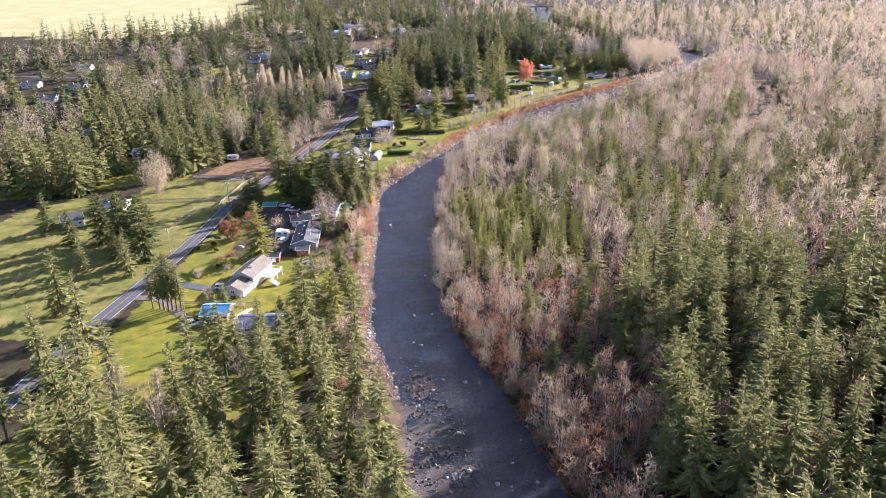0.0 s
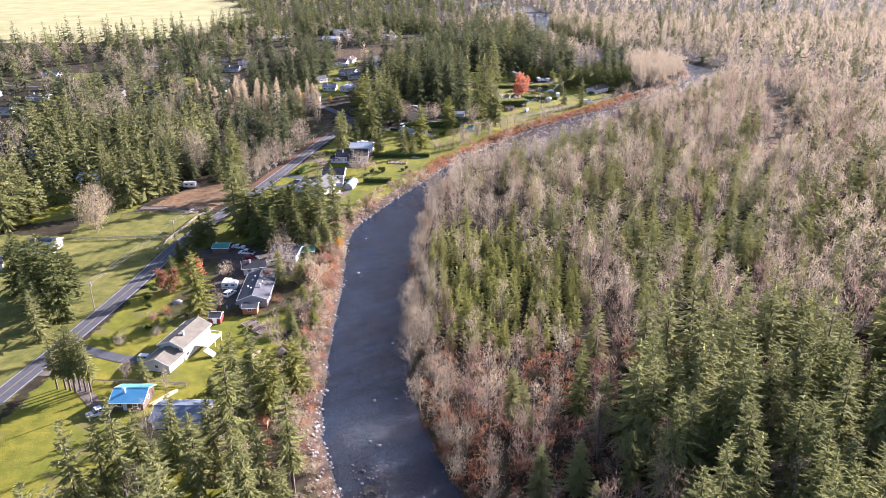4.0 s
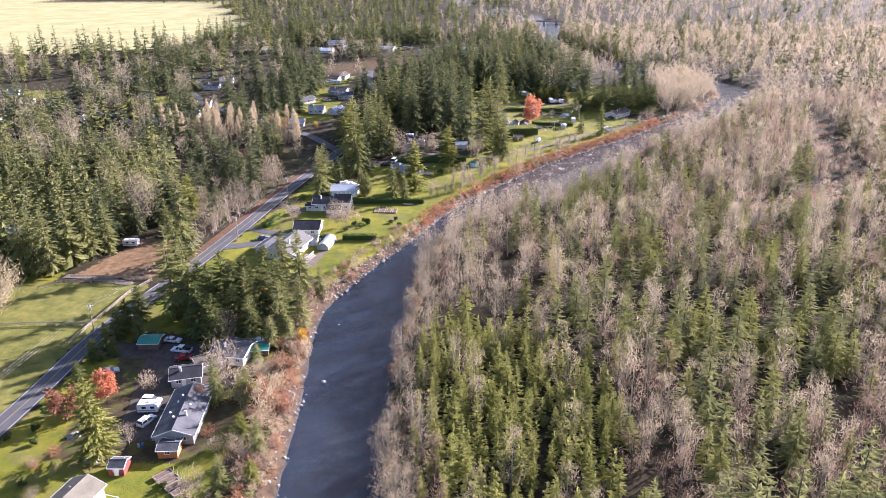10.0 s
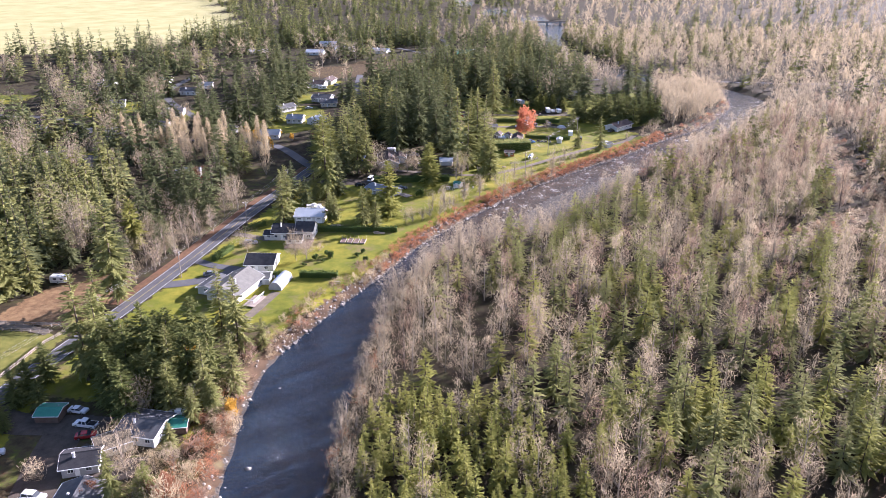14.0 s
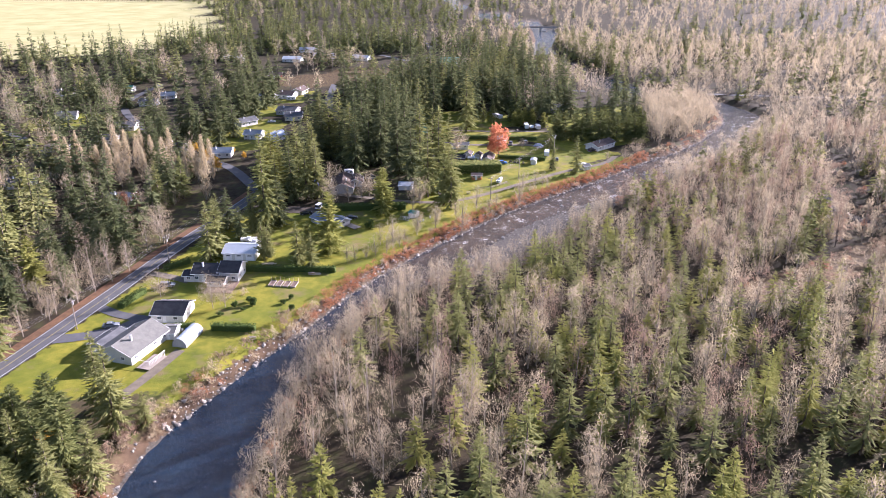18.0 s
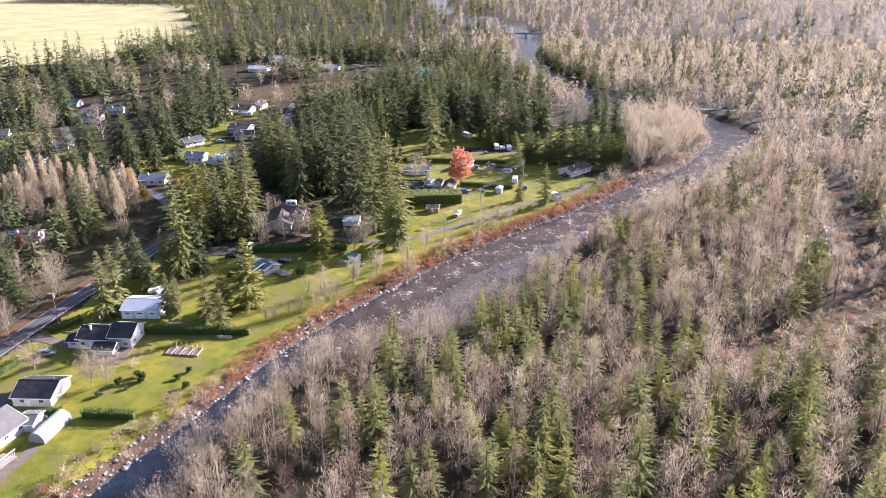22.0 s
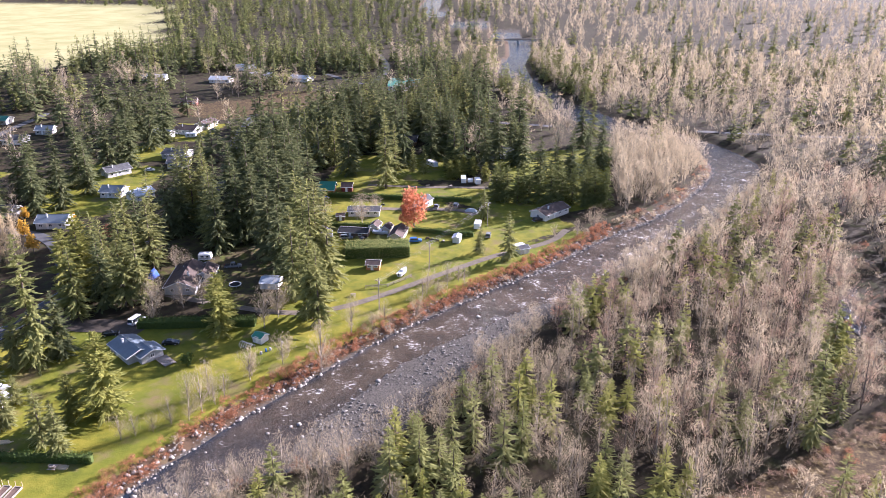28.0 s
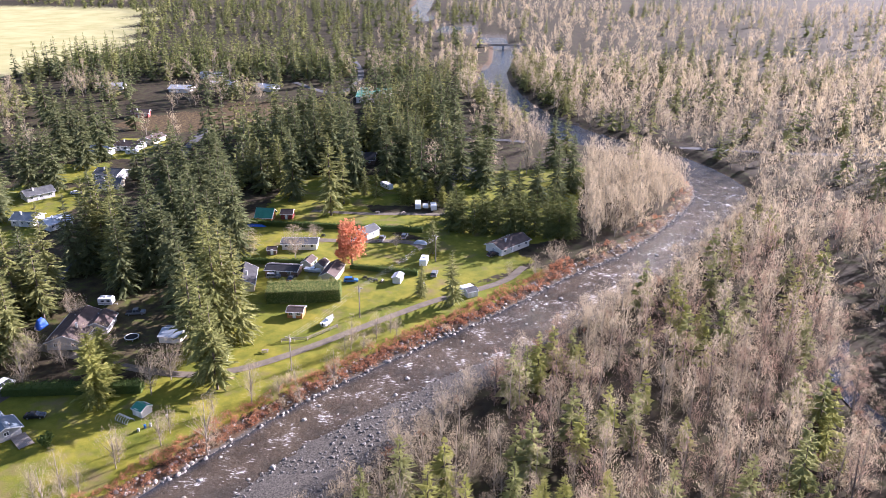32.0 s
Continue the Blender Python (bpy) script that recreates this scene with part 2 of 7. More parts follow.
gx, gy = spread(-150, 230, 2.4, -4000, 4000), spread(76, 714, 2.4, -2500, 7000)
GX, GY = np.meshgrid(gx, gy)
Q = np.stack([GX.ravel(), GY.ravel()], 1)
Z = ground_z(Q)
idx = np.arange(len(Q)).reshape(GX.shape)
quads = np.stack([idx[:-1, :-1], idx[:-1, 1:], idx[1:, 1:], idx[1:, :-1]], -1).reshape(-1, 4)

# what grows on the ground: lawns, pasture, bare soil; the rest is forest floor
LAWNS = [
    [(-101.2, 78.3), (-100.2, 157.5), (-95.6, 256.9), (-82.6, 335.9), (-67.8, 422.4), (-62.1, 442.7), (-36.1, 447.4), (-0.2, 454.4), (5.5, 474.7), (13.5, 477.1), (53.2, 499.4), (102.7, 539.4), (110.9, 531.6), (63.4, 485.2), (26, 438.6), (-5.3, 388.1), (-22.7, 339.9), (-36.3, 314.6), (-43, 287.9), (-41.3, 243.2), (-36.5, 179.3), (-41.8, 128.4), (-61.1, 77.6)],
    [(-6.5, 474.9), (23.7, 466.8), (102.7, 544.5), (88.4, 560.1), (52.4, 560.7), (31.9, 599.4), (-8.2, 600.1), (-12.3, 536.3)],
    [(-1, 588.4), (68, 588.5), (69.2, 649.8), (134, 667.8), (116.3, 569.8), (92.5, 554.9), (69.5, 557.9), (32.1, 580.2)], [(-8.2, 600.1), (51.9, 599), (41.3, 643.9), (-8.7, 638.4)],
    [(-102.8, 566), (-89.9, 570.8), (-80.5, 543.9), (-114.5, 541.9), (-121.7, 556.1)], [(-120.4, 610.9), (-93.6, 622), (-105, 651.5), (-126.9, 645.5)], [(-120.6, 551), (-112.7, 557.2), (-117, 579), (-127.1, 584.3), (-126.8, 561.3)], [(-132.1, 585.6), (-88, 578.5), (-92.4, 609.2), (-128.5, 612.4)], [(-44.8, 493.5), (-28.9, 502.1), (-34.1, 516.3), (-51.1, 517.8)], [(-203.9, 274.1), (-130.2, 303.5), (-128.7, 339.2), (-154.8, 344.8), (-204.8, 338)], [(-104.5, 467.7), (-82.5, 468.6), (-75.3, 455.7), (-84.2, 446.9), (-95.2, 449.7)],
]
LAWNS += [[(-126, 540), (-88, 536), (-86, 600), (-124, 612)], [(-124, 655), (-92, 660), (-92, 702), (-122, 700)], [(-215, 470), (-170, 462), (-168, 490), (-210, 500)], [(-235, 570), (-205, 575), (-200, 615), (-235, 620)], [(-310, 520), (-275, 515), (-275, 550), (-312, 552)], [(-196, 552), (-165, 545), (-160, 592), (-190, 598)], [(-345, 610), (-310, 605), (-310, 640), (-345, 640)]]
PASTURES = [[(-142.2, 155.6), (-103.2, 155), (-102.6, 257.1), (-97.2, 302.9), (-144.3, 303.7)], [(-192.6, 182), (-142.2, 155.6), (-143.9, 276.9), (-178.9, 277.5)]]
STUBBLE = [[(-126.3, 308.5), (-97.3, 308), (-94.7, 341.2), (-114.8, 344.1)]]
YARDS = [[(-84, 213), (-52, 214), (-47, 222), (-47, 268), (-88, 272), (-84, 240)], [(-49, 150), (-36, 150), (-33, 178), (-39, 240), (-40, 300), (-46, 304), (-46, 240), (-44, 190)], [(-70, 276), (-38, 276), (-42, 312), (-78, 306)], [(-47, 470), (2, 462), (4, 500), (-30, 530), (-60, 520)], [(-98, 380), (-82, 380), (-70, 440), (-80, 470), (-110, 470)]]
FIELD = [[(-292.3, 885.8), (-276.2, 1025.9), (-334.3, 1173.7), (-439.6, 1411.7), (-1527.8, 1941.2), (-1513.8, 919.8), (-632.7, 891.7), (-411.6, 824.1)]]
CLEARING = [[(111.9, 383.5), (120, 373.2), (142.9, 385.5), (170.7, 402.9), (191.4, 425.6), (190.2, 439.6), (168.4, 423.4), (135.7, 398.4)], [(-142, 728), (-100, 712), (-58, 742), (-70, 800), (-139, 752)], [(-95.9, 796.9), (-36, 803.5), (-4.4, 762.1), (-72.3, 748)]]


def cover(q, rings):
    a = np.zeros(len(q), bool)
    for r in rings:
        a |= inside(q, np.array(r, float))
    return a


def soft_cover(q, rings):
    """1 inside, 0 outside, even over three metres at the edge."""
    a = np.zeros(len(q))
    for r in rings:
        ring = np.array(r, float)
        near = (q[:, 0] > ring[:, 0].min() - 6) & (q[:, 0] < ring[:, 0].max() + 6) & (q[:, 1] > ring[:, 1].min() - 6) & (q[:, 1] < ring[:, 1].max() + 6)
        p = q[near]
        d = off_line(p, np.vstack([ring, ring[:1]])) * np.where(inside(p, ring), 1, -1)
        a[near] = np.maximum(a[near], np.clip(0.5 + d / 6, 0, 1))
    return a


RD, HOME = river_way(Q)
lawn, pasture, stubble, field, heath, yard = (soft_cover(Q, r) for r in (LAWNS, PASTURES, STUBBLE, FIELD, CLEARING, YARDS))
bank = np.clip(0.5 - (RD - np.where(HOME, 4.4, 1.0)) / 6, 0, 1)
shingle = np.maximum(np.clip(0.5 - (RD - np.where(HOME, 1.0, 0.2)) / 4, 0, 1), soft_cover(Q, BARS))
me = mesh_of("ground", np.column_stack([Q, Z]), quads, [], smooth_shade=True)
for name, mask in (("lawn", lawn), ("pasture", pasture), ("stubble", stubble), ("field", field), ("heath", heath), ("yard", yard), ("bank", bank), ("shingle", shingle)):
    me.attributes.new(name, "FLOAT", "POINT").data.foreach_set("value", mask.astype(np.float32))
ground = tagged(new("ground", me), "valley floor of mossy lawns, pasture and dark forest litter", "ground", kind="structure")

m, n, l, s = mat("ground_cover", 0.95, 0.1)
c = coords(n)
big, mid, fine = noise_tex(n, l, c, 0.03), noise_tex(n, l, c, 0.25, 6), noise_tex(n, l, c, 3.0, 5)
litter = ramp(n, l, mid, (0.3, (0.018, 0.014, 0.009)), (0.5, (0.042, 0.033, 0.019)), (0.68, (0.05, 0.052, 0.019)))
grass = ramp(n, l, mid, (0.25, (0.085, 0.1, 0.013)), (0.5, (0.19, 0.18, 0.02)), (0.75, (0.3, 0.25, 0.036)))
grass = mix(n, l, ramp(n, l, noise_tex(n, l, c, 0.055, 3), (0.4, (0, 0, 0)), (0.62, (0.6, 0.6, 0.6))), grass, (0.09, 0.125, 0.014))
grass = mix(n, l, maths(n, l, "MULTIPLY", fine, 0.3), grass, (0.08, 0.085, 0.015))
worn = noise_tex(n, l, c, 0.11, 3)
grass = mix(n, l, ramp(n, l, worn, (0.55, (0, 0, 0)), (0.72, (1, 1, 1))), grass, (0.17, 0.13, 0.06))
meadow = ramp(n, l, mid, (0.3, (0.085, 0.095, 0.022)), (0.55, (0.16, 0.155, 0.038)), (0.75, (0.24, 0.205, 0.065)))
straw = ramp(n, l, noise_tex(n, l, c, 0.5, 6, 0.7), (0.3, (0.11, 0.066, 0.034)), (0.7, (0.25, 0.165, 0.085)))
farm = ramp(n, l, big, (0.35, (0.3, 0.285, 0.12)), (0.65, (0.4, 0.37, 0.18)))
heath_c = ramp(n, l, noise_tex(n, l, c, 0.7, 8, 0.7), (0.3, (0.03, 0.02, 0.012)), (0.52, (0.075, 0.052, 0.026)), (0.7, (0.2, 0.15, 0.06)))
yard_c = ramp(n, l, noise_tex(n, l, c, 0.3, 7, 0.7), (0.3, (0.035, 0.028, 0.018)), (0.5, (0.075, 0.06, 0.03)), (0.64, (0.08, 0.095, 0.02)), (0.75, (0.13, 0.12, 0.03)))
bank_c = ramp(n, l, mid, (0.3, (0.05, 0.036, 0.024)), (0.55, (0.1, 0.066, 0.04)), (0.75, (0.13, 0.11, 0.055)))
stones = ramp(n, l, fine, (0.35, (0.03, 0.027, 0.023)), (0.65, (0.13, 0.118, 0.1)))
wob = maths(n, l, "MULTIPLY", maths(n, l, "SUBTRACT", noise_tex(n, l, c, 0.35, 6, 0.7), 0.5), 1.5)
col = litter
for name, colour in (("pasture", meadow), ("stubble", straw), ("field", farm), ("heath", heath_c), ("lawn", grass), ("yard", yard_c), ("bank", bank_c), ("shingle", stones)):
    e = ramp(n, l, maths(n, l, "ADD", attr(n, name), wob), (0.44, (0, 0, 0)), (0.56, (1, 1, 1)))
    col = mix(n, l, e, col, colour)
l.new(col, s.inputs["Base Color"])
bumped(n, l, s, maths(n, l, "ADD", fine, noise_tex(n, l, c, 1.2)), 0.35, 0.2)
me.materials.append(m)

# ---------------------------------------------------------------- water
m, n, l, s = mat("river_water", 0.06, 0.38)
c = coords(n)
mp = n.new("ShaderNodeMapping")
l.new(c, mp.inputs["Vector"])
rip = maths(n, l, "ADD", maths(n, l, "MULTIPLY", noise_tex(n, l, c, 1.3, 6, 0.72), 1.5), maths(n, l, "MULTIPLY", noise_tex(n, l, c, 0.16, 2), 0.5))
u = bumped(n, l, s, rip, 0.7, 0.5)
rapid = attr(n, "rapid")
mp.inputs["Rotation"].default_value = (0, 0, radians(-50))
mp.inputs["Scale"].default_value = (0.26, 0.95, 1)
foam_n = maths(n, l, "ADD", maths(n, l, "MULTIPLY", noise_tex(n, l, mp.outputs[0], 2.8, 8, 0.72), 0.6), maths(n, l, "MULTIPLY", noise_tex(n, l, c, 0.16, 3), 0.4))
foam = ramp(n, l, maths(n, l, "ADD", foam_n, maths(n, l, "MULTIPLY", rapid, 0.115)), (0.672, (0, 0, 0)), (0.75, (1, 1, 1)))
shoal = ramp(n, l, noise_tex(n, l, c, 0.08), (0.35, (0.035, 0.027, 0.018)), (0.65, (0.08, 0.06, 0.037)))
pool = ramp(n, l, noise_tex(n, l, c, 0.06), (0.35, (0.006, 0.016, 0.032)), (0.65, (0.012, 0.027, 0.048)))
deep = mix(n, l, rapid, pool, shoal)
l.new(mix(n, l, foam, deep, (0.68, 0.68, 0.67)), s.inputs["Base Color"])
l.new(maths(n, l, "ADD", maths(n, l, "MULTIPLY", foam, 0.5), 0.09), s.inputs["Roughness"])
M_WATER = m
keep = RD.reshape(GX.shape) < 4.0
cells = keep[:-1, :-1] | keep[1:, :-1] | keep[:-1, 1:] | keep[1:, 1:]
wq = quads[cells.ravel()]
used, inv = np.unique(wq, return_inverse=True)
wv = Q[used]
rap = step_up((wv[:, 1] - 325) / 115) * step_up((714 - wv[:, 1]) / 76)
near_rap = step_up((172 - wv[:, 1]) / 64) * 0.4
rap = np.maximum(rap, near_rap) * step_up(-RD[used] / 3 + 0.4)
wz = rough_field(wv, 2.2, 8) * 0.1 * rap + rough_field(wv, 1.2, 9) * 0.05
me = mesh_of("river", np.column_stack([wv, wz]), inv.reshape(-1, 4), [M_WATER], smooth_shade=True)
me.attributes.new("rapid", "FLOAT", "POINT").data.foreach_set("value", rap.astype(np.float32))
tagged(new("river", me), "dark river with ripples and white rapids", "river", kind="structure")


# ---------------------------------------------------------------- roads
def ribbon(name, line, width, material, lift=0.06, label="", category="road", n=8, offset=0.0, kind="structure", dash=None):
    p = smooth(line, n=n)
    d = np.gradient(p, axis=0)
    d /= np.linalg.norm(d, axis=1)[:, None]
    side = np.column_stack([-d[:, 1], d[:, 0]])
    cols = 3 if width > 2 else 1
    v = []
    for k in range(cols + 1):
        w = (k / cols - 0.5) * width + offset
        q = p + side * w
        zz = ground_z(p + side * offset) + lift
        v.append(np.column_stack([q, zz]))
    v = np.stack(v, 1)
    i = np.arange(v.shape[0] * (cols + 1)).reshape(v.shape[0], cols + 1)
    f = np.stack([i[:-1, :-1], i[1:, :-1], i[1:, 1:], i[:-1, 1:]], -1)
    if dash:
        f = f[::dash]
    me = mesh_of(name, v.reshape(-1, 3), f.reshape(-1, 4), [material], smooth_shade=True)
    return tagged(new(name, me), label, category, kind=kind)


ROAD = [(-116.6, -253.3), (-112.8, 53), (-109, 142.3), (-103.7, 193.3), (-100.2, 231.5), (-98.7, 264.7), (-94.1, 292.7), (-88.4, 320.6), (-82.9, 353.7), (-76.5, 399.6), (-70, 437.8), (-64.5, 469.6), (-57, 511.6), (-53.7, 562.6)]
ribbon("road", ROAD, 6.0, M_ASPHALT, 0.16, "two-lane grey asphalt road with worn white lines")
ribbon("road_line", ROAD, 0.16, M_LINE, 0.21, "white edge line on the asphalt", "road marking", offset=2.65)
ribbon("road_line", ROAD, 0.16, M_LINE, 0.21, "white edge line on the asphalt", "road marking", offset=-2.65)
ribbon("road_line", ROAD, 0.14, M_YLINE, 0.21, "faded yellow centre line on the asphalt", "road marking")
M_LEAVES = plain("fallen_leaves", (0.06, 0.04, 0.025), (0.2, 0.11, 0.06), 0.5, 0.95, 0.1, 0.4, 0.04)
ribbon("road_verge", ROAD[7:12], 3.0, M_LEAVES, 0.1, "strip of brown fallen leaves beside the road", "verge", offset=4.6)
LANE = [(-50.5, 475.7), (-26.4, 467.6), (2.7, 460.7), (16.7, 461.8), (29.6, 469.2), (47.4, 486.8), (59.2, 499.3), (71.1, 510.6), (90.9, 525.6), (98.7, 539.5)]
ribbon("gravel_lane", LANE, 2.9, M_GRAVEL, 0.1, "narrow grey gravel lane through the grass", "lane")
for line, wd, mm, lab in (([(-102.8, 195.8), (-92.7, 191.8), (-82.6, 188.4), (-74.6, 187.7)], 3.6, M_ASPHALT, "dark asphalt driveway"), ([(-105.6, 181.8), (-94.5, 180.3), (-86.4, 172.5), (-76.3, 162.2)], 3.2, M_GRAVEL, "gravel driveway between trees"),
                          ([(-97.7, 264.6), (-87.6, 260.6), (-77.6, 260.5), (-65.6, 260.3)], 8.0, M_DIRT, "dark gravel parking yard"), ([(-75.7, 264.3), (-73.5, 250.2), (-70.3, 236.1), (-67.1, 220.7)], 9.0, M_DIRT, "dark trodden yard of a house"), ([(-69.5, 251.4), (-59.4, 246.1), (-51.4, 247.2)], 7.0, M_DIRT, "dark trodden soil between the houses"),
                          ([(-83.6, 335.9), (-76.7, 338.3), (-68.7, 343.3), (-64.8, 348.3)], 5.0, M_ASPHALT, "dark asphalt driveway"), ([(-80.9, 356.3), (-72.9, 352.3), (-62.8, 349.6)], 3.6, M_ASPHALT, "dark asphalt driveway"),
                          ([(-75.3, 381.7), (-67.2, 379), (-60.2, 376.3)], 3.4, M_GRAVEL, "gravel driveway"), ([(-53.2, 304.7), (-49.4, 318.7), (-46.2, 332.7)], 3.0, M_GRAVEL, "gravel path to the hut"),
                          ([(-64.2, 450.4), (-50.1, 447.6), (-40.1, 447.4), (-30.1, 444.7)], 8.0, M_DIRT, "wide dark gravel yard"), ([(12.4, 557.6), (32.4, 557.2), (54.4, 558.1), (62.5, 552.9)], 3.4, M_GRAVEL, "gravel drive behind the hedge"),
                          ([(12, 589.5), (37, 587.8), (58, 590), (72, 591)], 3.0, M_GRAVEL, "gravel drive across the grass"), ([(-154.7, 337.1), (-139.6, 331.7), (-124.5, 323.8)], 5.0, M_GRAVEL, "gravel farm track"),
                          ([(-103.2, 303), (-114.3, 306.3), (-128.3, 308.6)], 3.0, M_GRAVEL, "gravel farm track")):
    ribbon("driveway", line, wd, mm, 0.09, lab, "driveway")
ribbon("side_stream", [(190, 436), (183, 450), (179, 464), (181, 478), (188, 496)], 5.0, M_WATER, 0.14, "narrow slow side stream in the wood", "stream")
VILLAGE_ROADS = [[(-53.7, 562.6), (-58.4, 613.7), (-75.1, 665), (-84, 729)], [(-64.5, 469.6), (-97.1, 512.3), (-137.2, 519.3), (-187.3, 520), (-240, 565), (-330, 580), (-420, 600)], [(-150, 560), (-205, 640), (-215, 720)], [(-72.1, 882), (-31.5, 843), (-26.6, 919.5), (-54, 1022.1)], [(30.1, 729.6), (70.2, 721.2), (102.4, 714.3)], [(186.5, 711.6), (250.6, 705.3), (320.6, 709.2)]]
for line in VILLAGE_ROADS:
    ribbon("village_road", line, 5.0, M_ASPHALT, 0.12, "narrow grey village road", "road")

# ---------------------------------------------------------------- trees
class Stock:
    """Triangles gathered for one mesh."""

    def __init__(self):
        self.v, self.f, self.n = [], [], 0

    def add(self, v, f):
        self.v.append(np.asarray(v, float).reshape(-1, 3)), self.f.append(np.asarray(f, int).reshape(-1, 3) + self.n)
        self.n += len(self.v[-1])

    def tris(self, corners):
        c = np.asarray(corners, float).reshape(-1, 3)
        self.add(c, np.arange(len(c)))

    def done(self):
        return np.vstack(self.v), np.vstack(self.f)


def unit(a):
    return a / np.maximum(np.linalg.norm(a, axis=-1, keepdims=True), 1e-9)


def tube(stock, path, radii, sides=5):
    path, v = np.asarray(path, float), []
    for p, r in zip(path, radii):
        a = np.arange(sides) / sides * 2 * np.pi
        v.append(np.column_stack([p[0] + np.cos(a) * r, p[1] + np.sin(a) * r, np.full(sides, p[2])]))
    f = []
    for i in range(len(path) - 1):
        for k in range(sides):
            a, b, c, d = i * sides + k, i * sides + (k + 1) % sides, (i + 1) * sides + (k + 1) % sides, (i + 1) * sides + k
            f += [(a, b, c), (a, c, d)]
    stock.add(np.vstack(v), f)


def slivers(stock, a, d, length, width, rs):
    """Long thin triangles from places a along d."""
    side = unit(np.cross(d, rs.normal(size=d.shape)))
    w = (side * width[:, None] / 2)
    stock.tris(np.stack([a - w, a + w, a + d * length[:, None]], 1))


def conifer(seed, h=24.0, r=4.0, whorls=26, per=7, sprigs=6, low=0.1, droop=0.3, shape=0.85, ragged=0.35, size=1.0):
    """Trunk and crown of a needle tree: whorls of drooping boughs with sprigs on both sides."""
    rs, trunk, crown = np.random.RandomState(seed), Stock(), Stock()
    tube(trunk, [(0, 0, -0.4), (0, 0, h * 0.4), (0, 0, h * 0.97)], [h * 0.014, h * 0.01, 0.02], 6)
    n = whorls * per
    f = np.clip((np.repeat(np.arange(whorls), per) + rs.uniform(0, 0.9, n)) / whorls, 0, 0.995)
    z = h * (low + (1 - low) * f)
    az = rs.uniform(0, 6.283, n)
    length = (r * np.minimum((1 - f) ** shape, 0.55 + 1.8 * f) * rs.uniform(1 - ragged, 1 + ragged * 0.6, n) + 0.25)
    slope = 0.45 * f - droop * (1 - f) + rs.normal(0, 0.1, n)
    out = np.column_stack([np.cos(az), np.sin(az), slope])
    side = np.column_stack([-np.sin(az), np.cos(az), np.zeros(n)])
    base = np.column_stack([np.zeros(n), np.zeros(n), z])
    # each bough is a folded blade from the trunk to its tip, sagging towards the end
    tip = base + out * length[:, None] + np.array([0, 0, -0.16]) * length[:, None]
    half = ((0.19 if sprigs < 2 else 0.09) + 0.04 * rs.normal(size=n)) * length * size ** 0.5 + 0.12
    mid = base + out * (length * 0.55)[:, None] + np.array([0, 0, -1]) * (length * 0.05 + half * 0.45)[:, None]
    left, right = mid + side * half[:, None], mid - side * half[:, None]
    top_ = base + np.column_stack([np.zeros(n), np.zeros(n), 0.05 * length])
    crown.add(np.stack([top_, left, tip, right], 1), (np.arange(n)[:, None, None] * 4 + np.array([[0, 2, 1], [0, 3, 2]])[None]).reshape(-1, 3))
    for k in range(sprigs):
        s = (k + 0.7) / sprigs
        p = base + out * (length * s)[:, None] + np.array([0, 0, -1]) * (length * 0.16 * s * s)[:, None]
        for sg in (-1, 1):
            j = rs.normal(0, 0.22, (n, 3))
            d = unit(out * (0.75 + 0.6 * s) + side * sg * (1.0 - 0.5 * s) + np.array([0, 0, -0.25]) + j)
            ln = size * (0.34 * length * (1.15 - 0.55 * s) + 0.3)
            w = ln * (rs.uniform(0.32, 0.6, n) if sprigs < 2 else rs.uniform(0.2, 0.4, n))
            across = unit(np.cross(d, np.array([0, 0, 1.0]) + rs.normal(0, 0.5, (n, 3))))
            q = p - d * (ln * 0.25)[:, None]
            crown.tris(np.stack([q - across * w[:, None] / 2, q + across * w[:, None] / 2, q + d * ln[:, None]], 1))
    tip = np.array([[0, 0, h * 0.985]])
    crown.tris(np.stack([tip + (-0.25, 0, -1.2), tip + (0.25, 0, -1.2), tip + (0, 0, 0.5)], 1))
    return trunk.done(), crown.done()


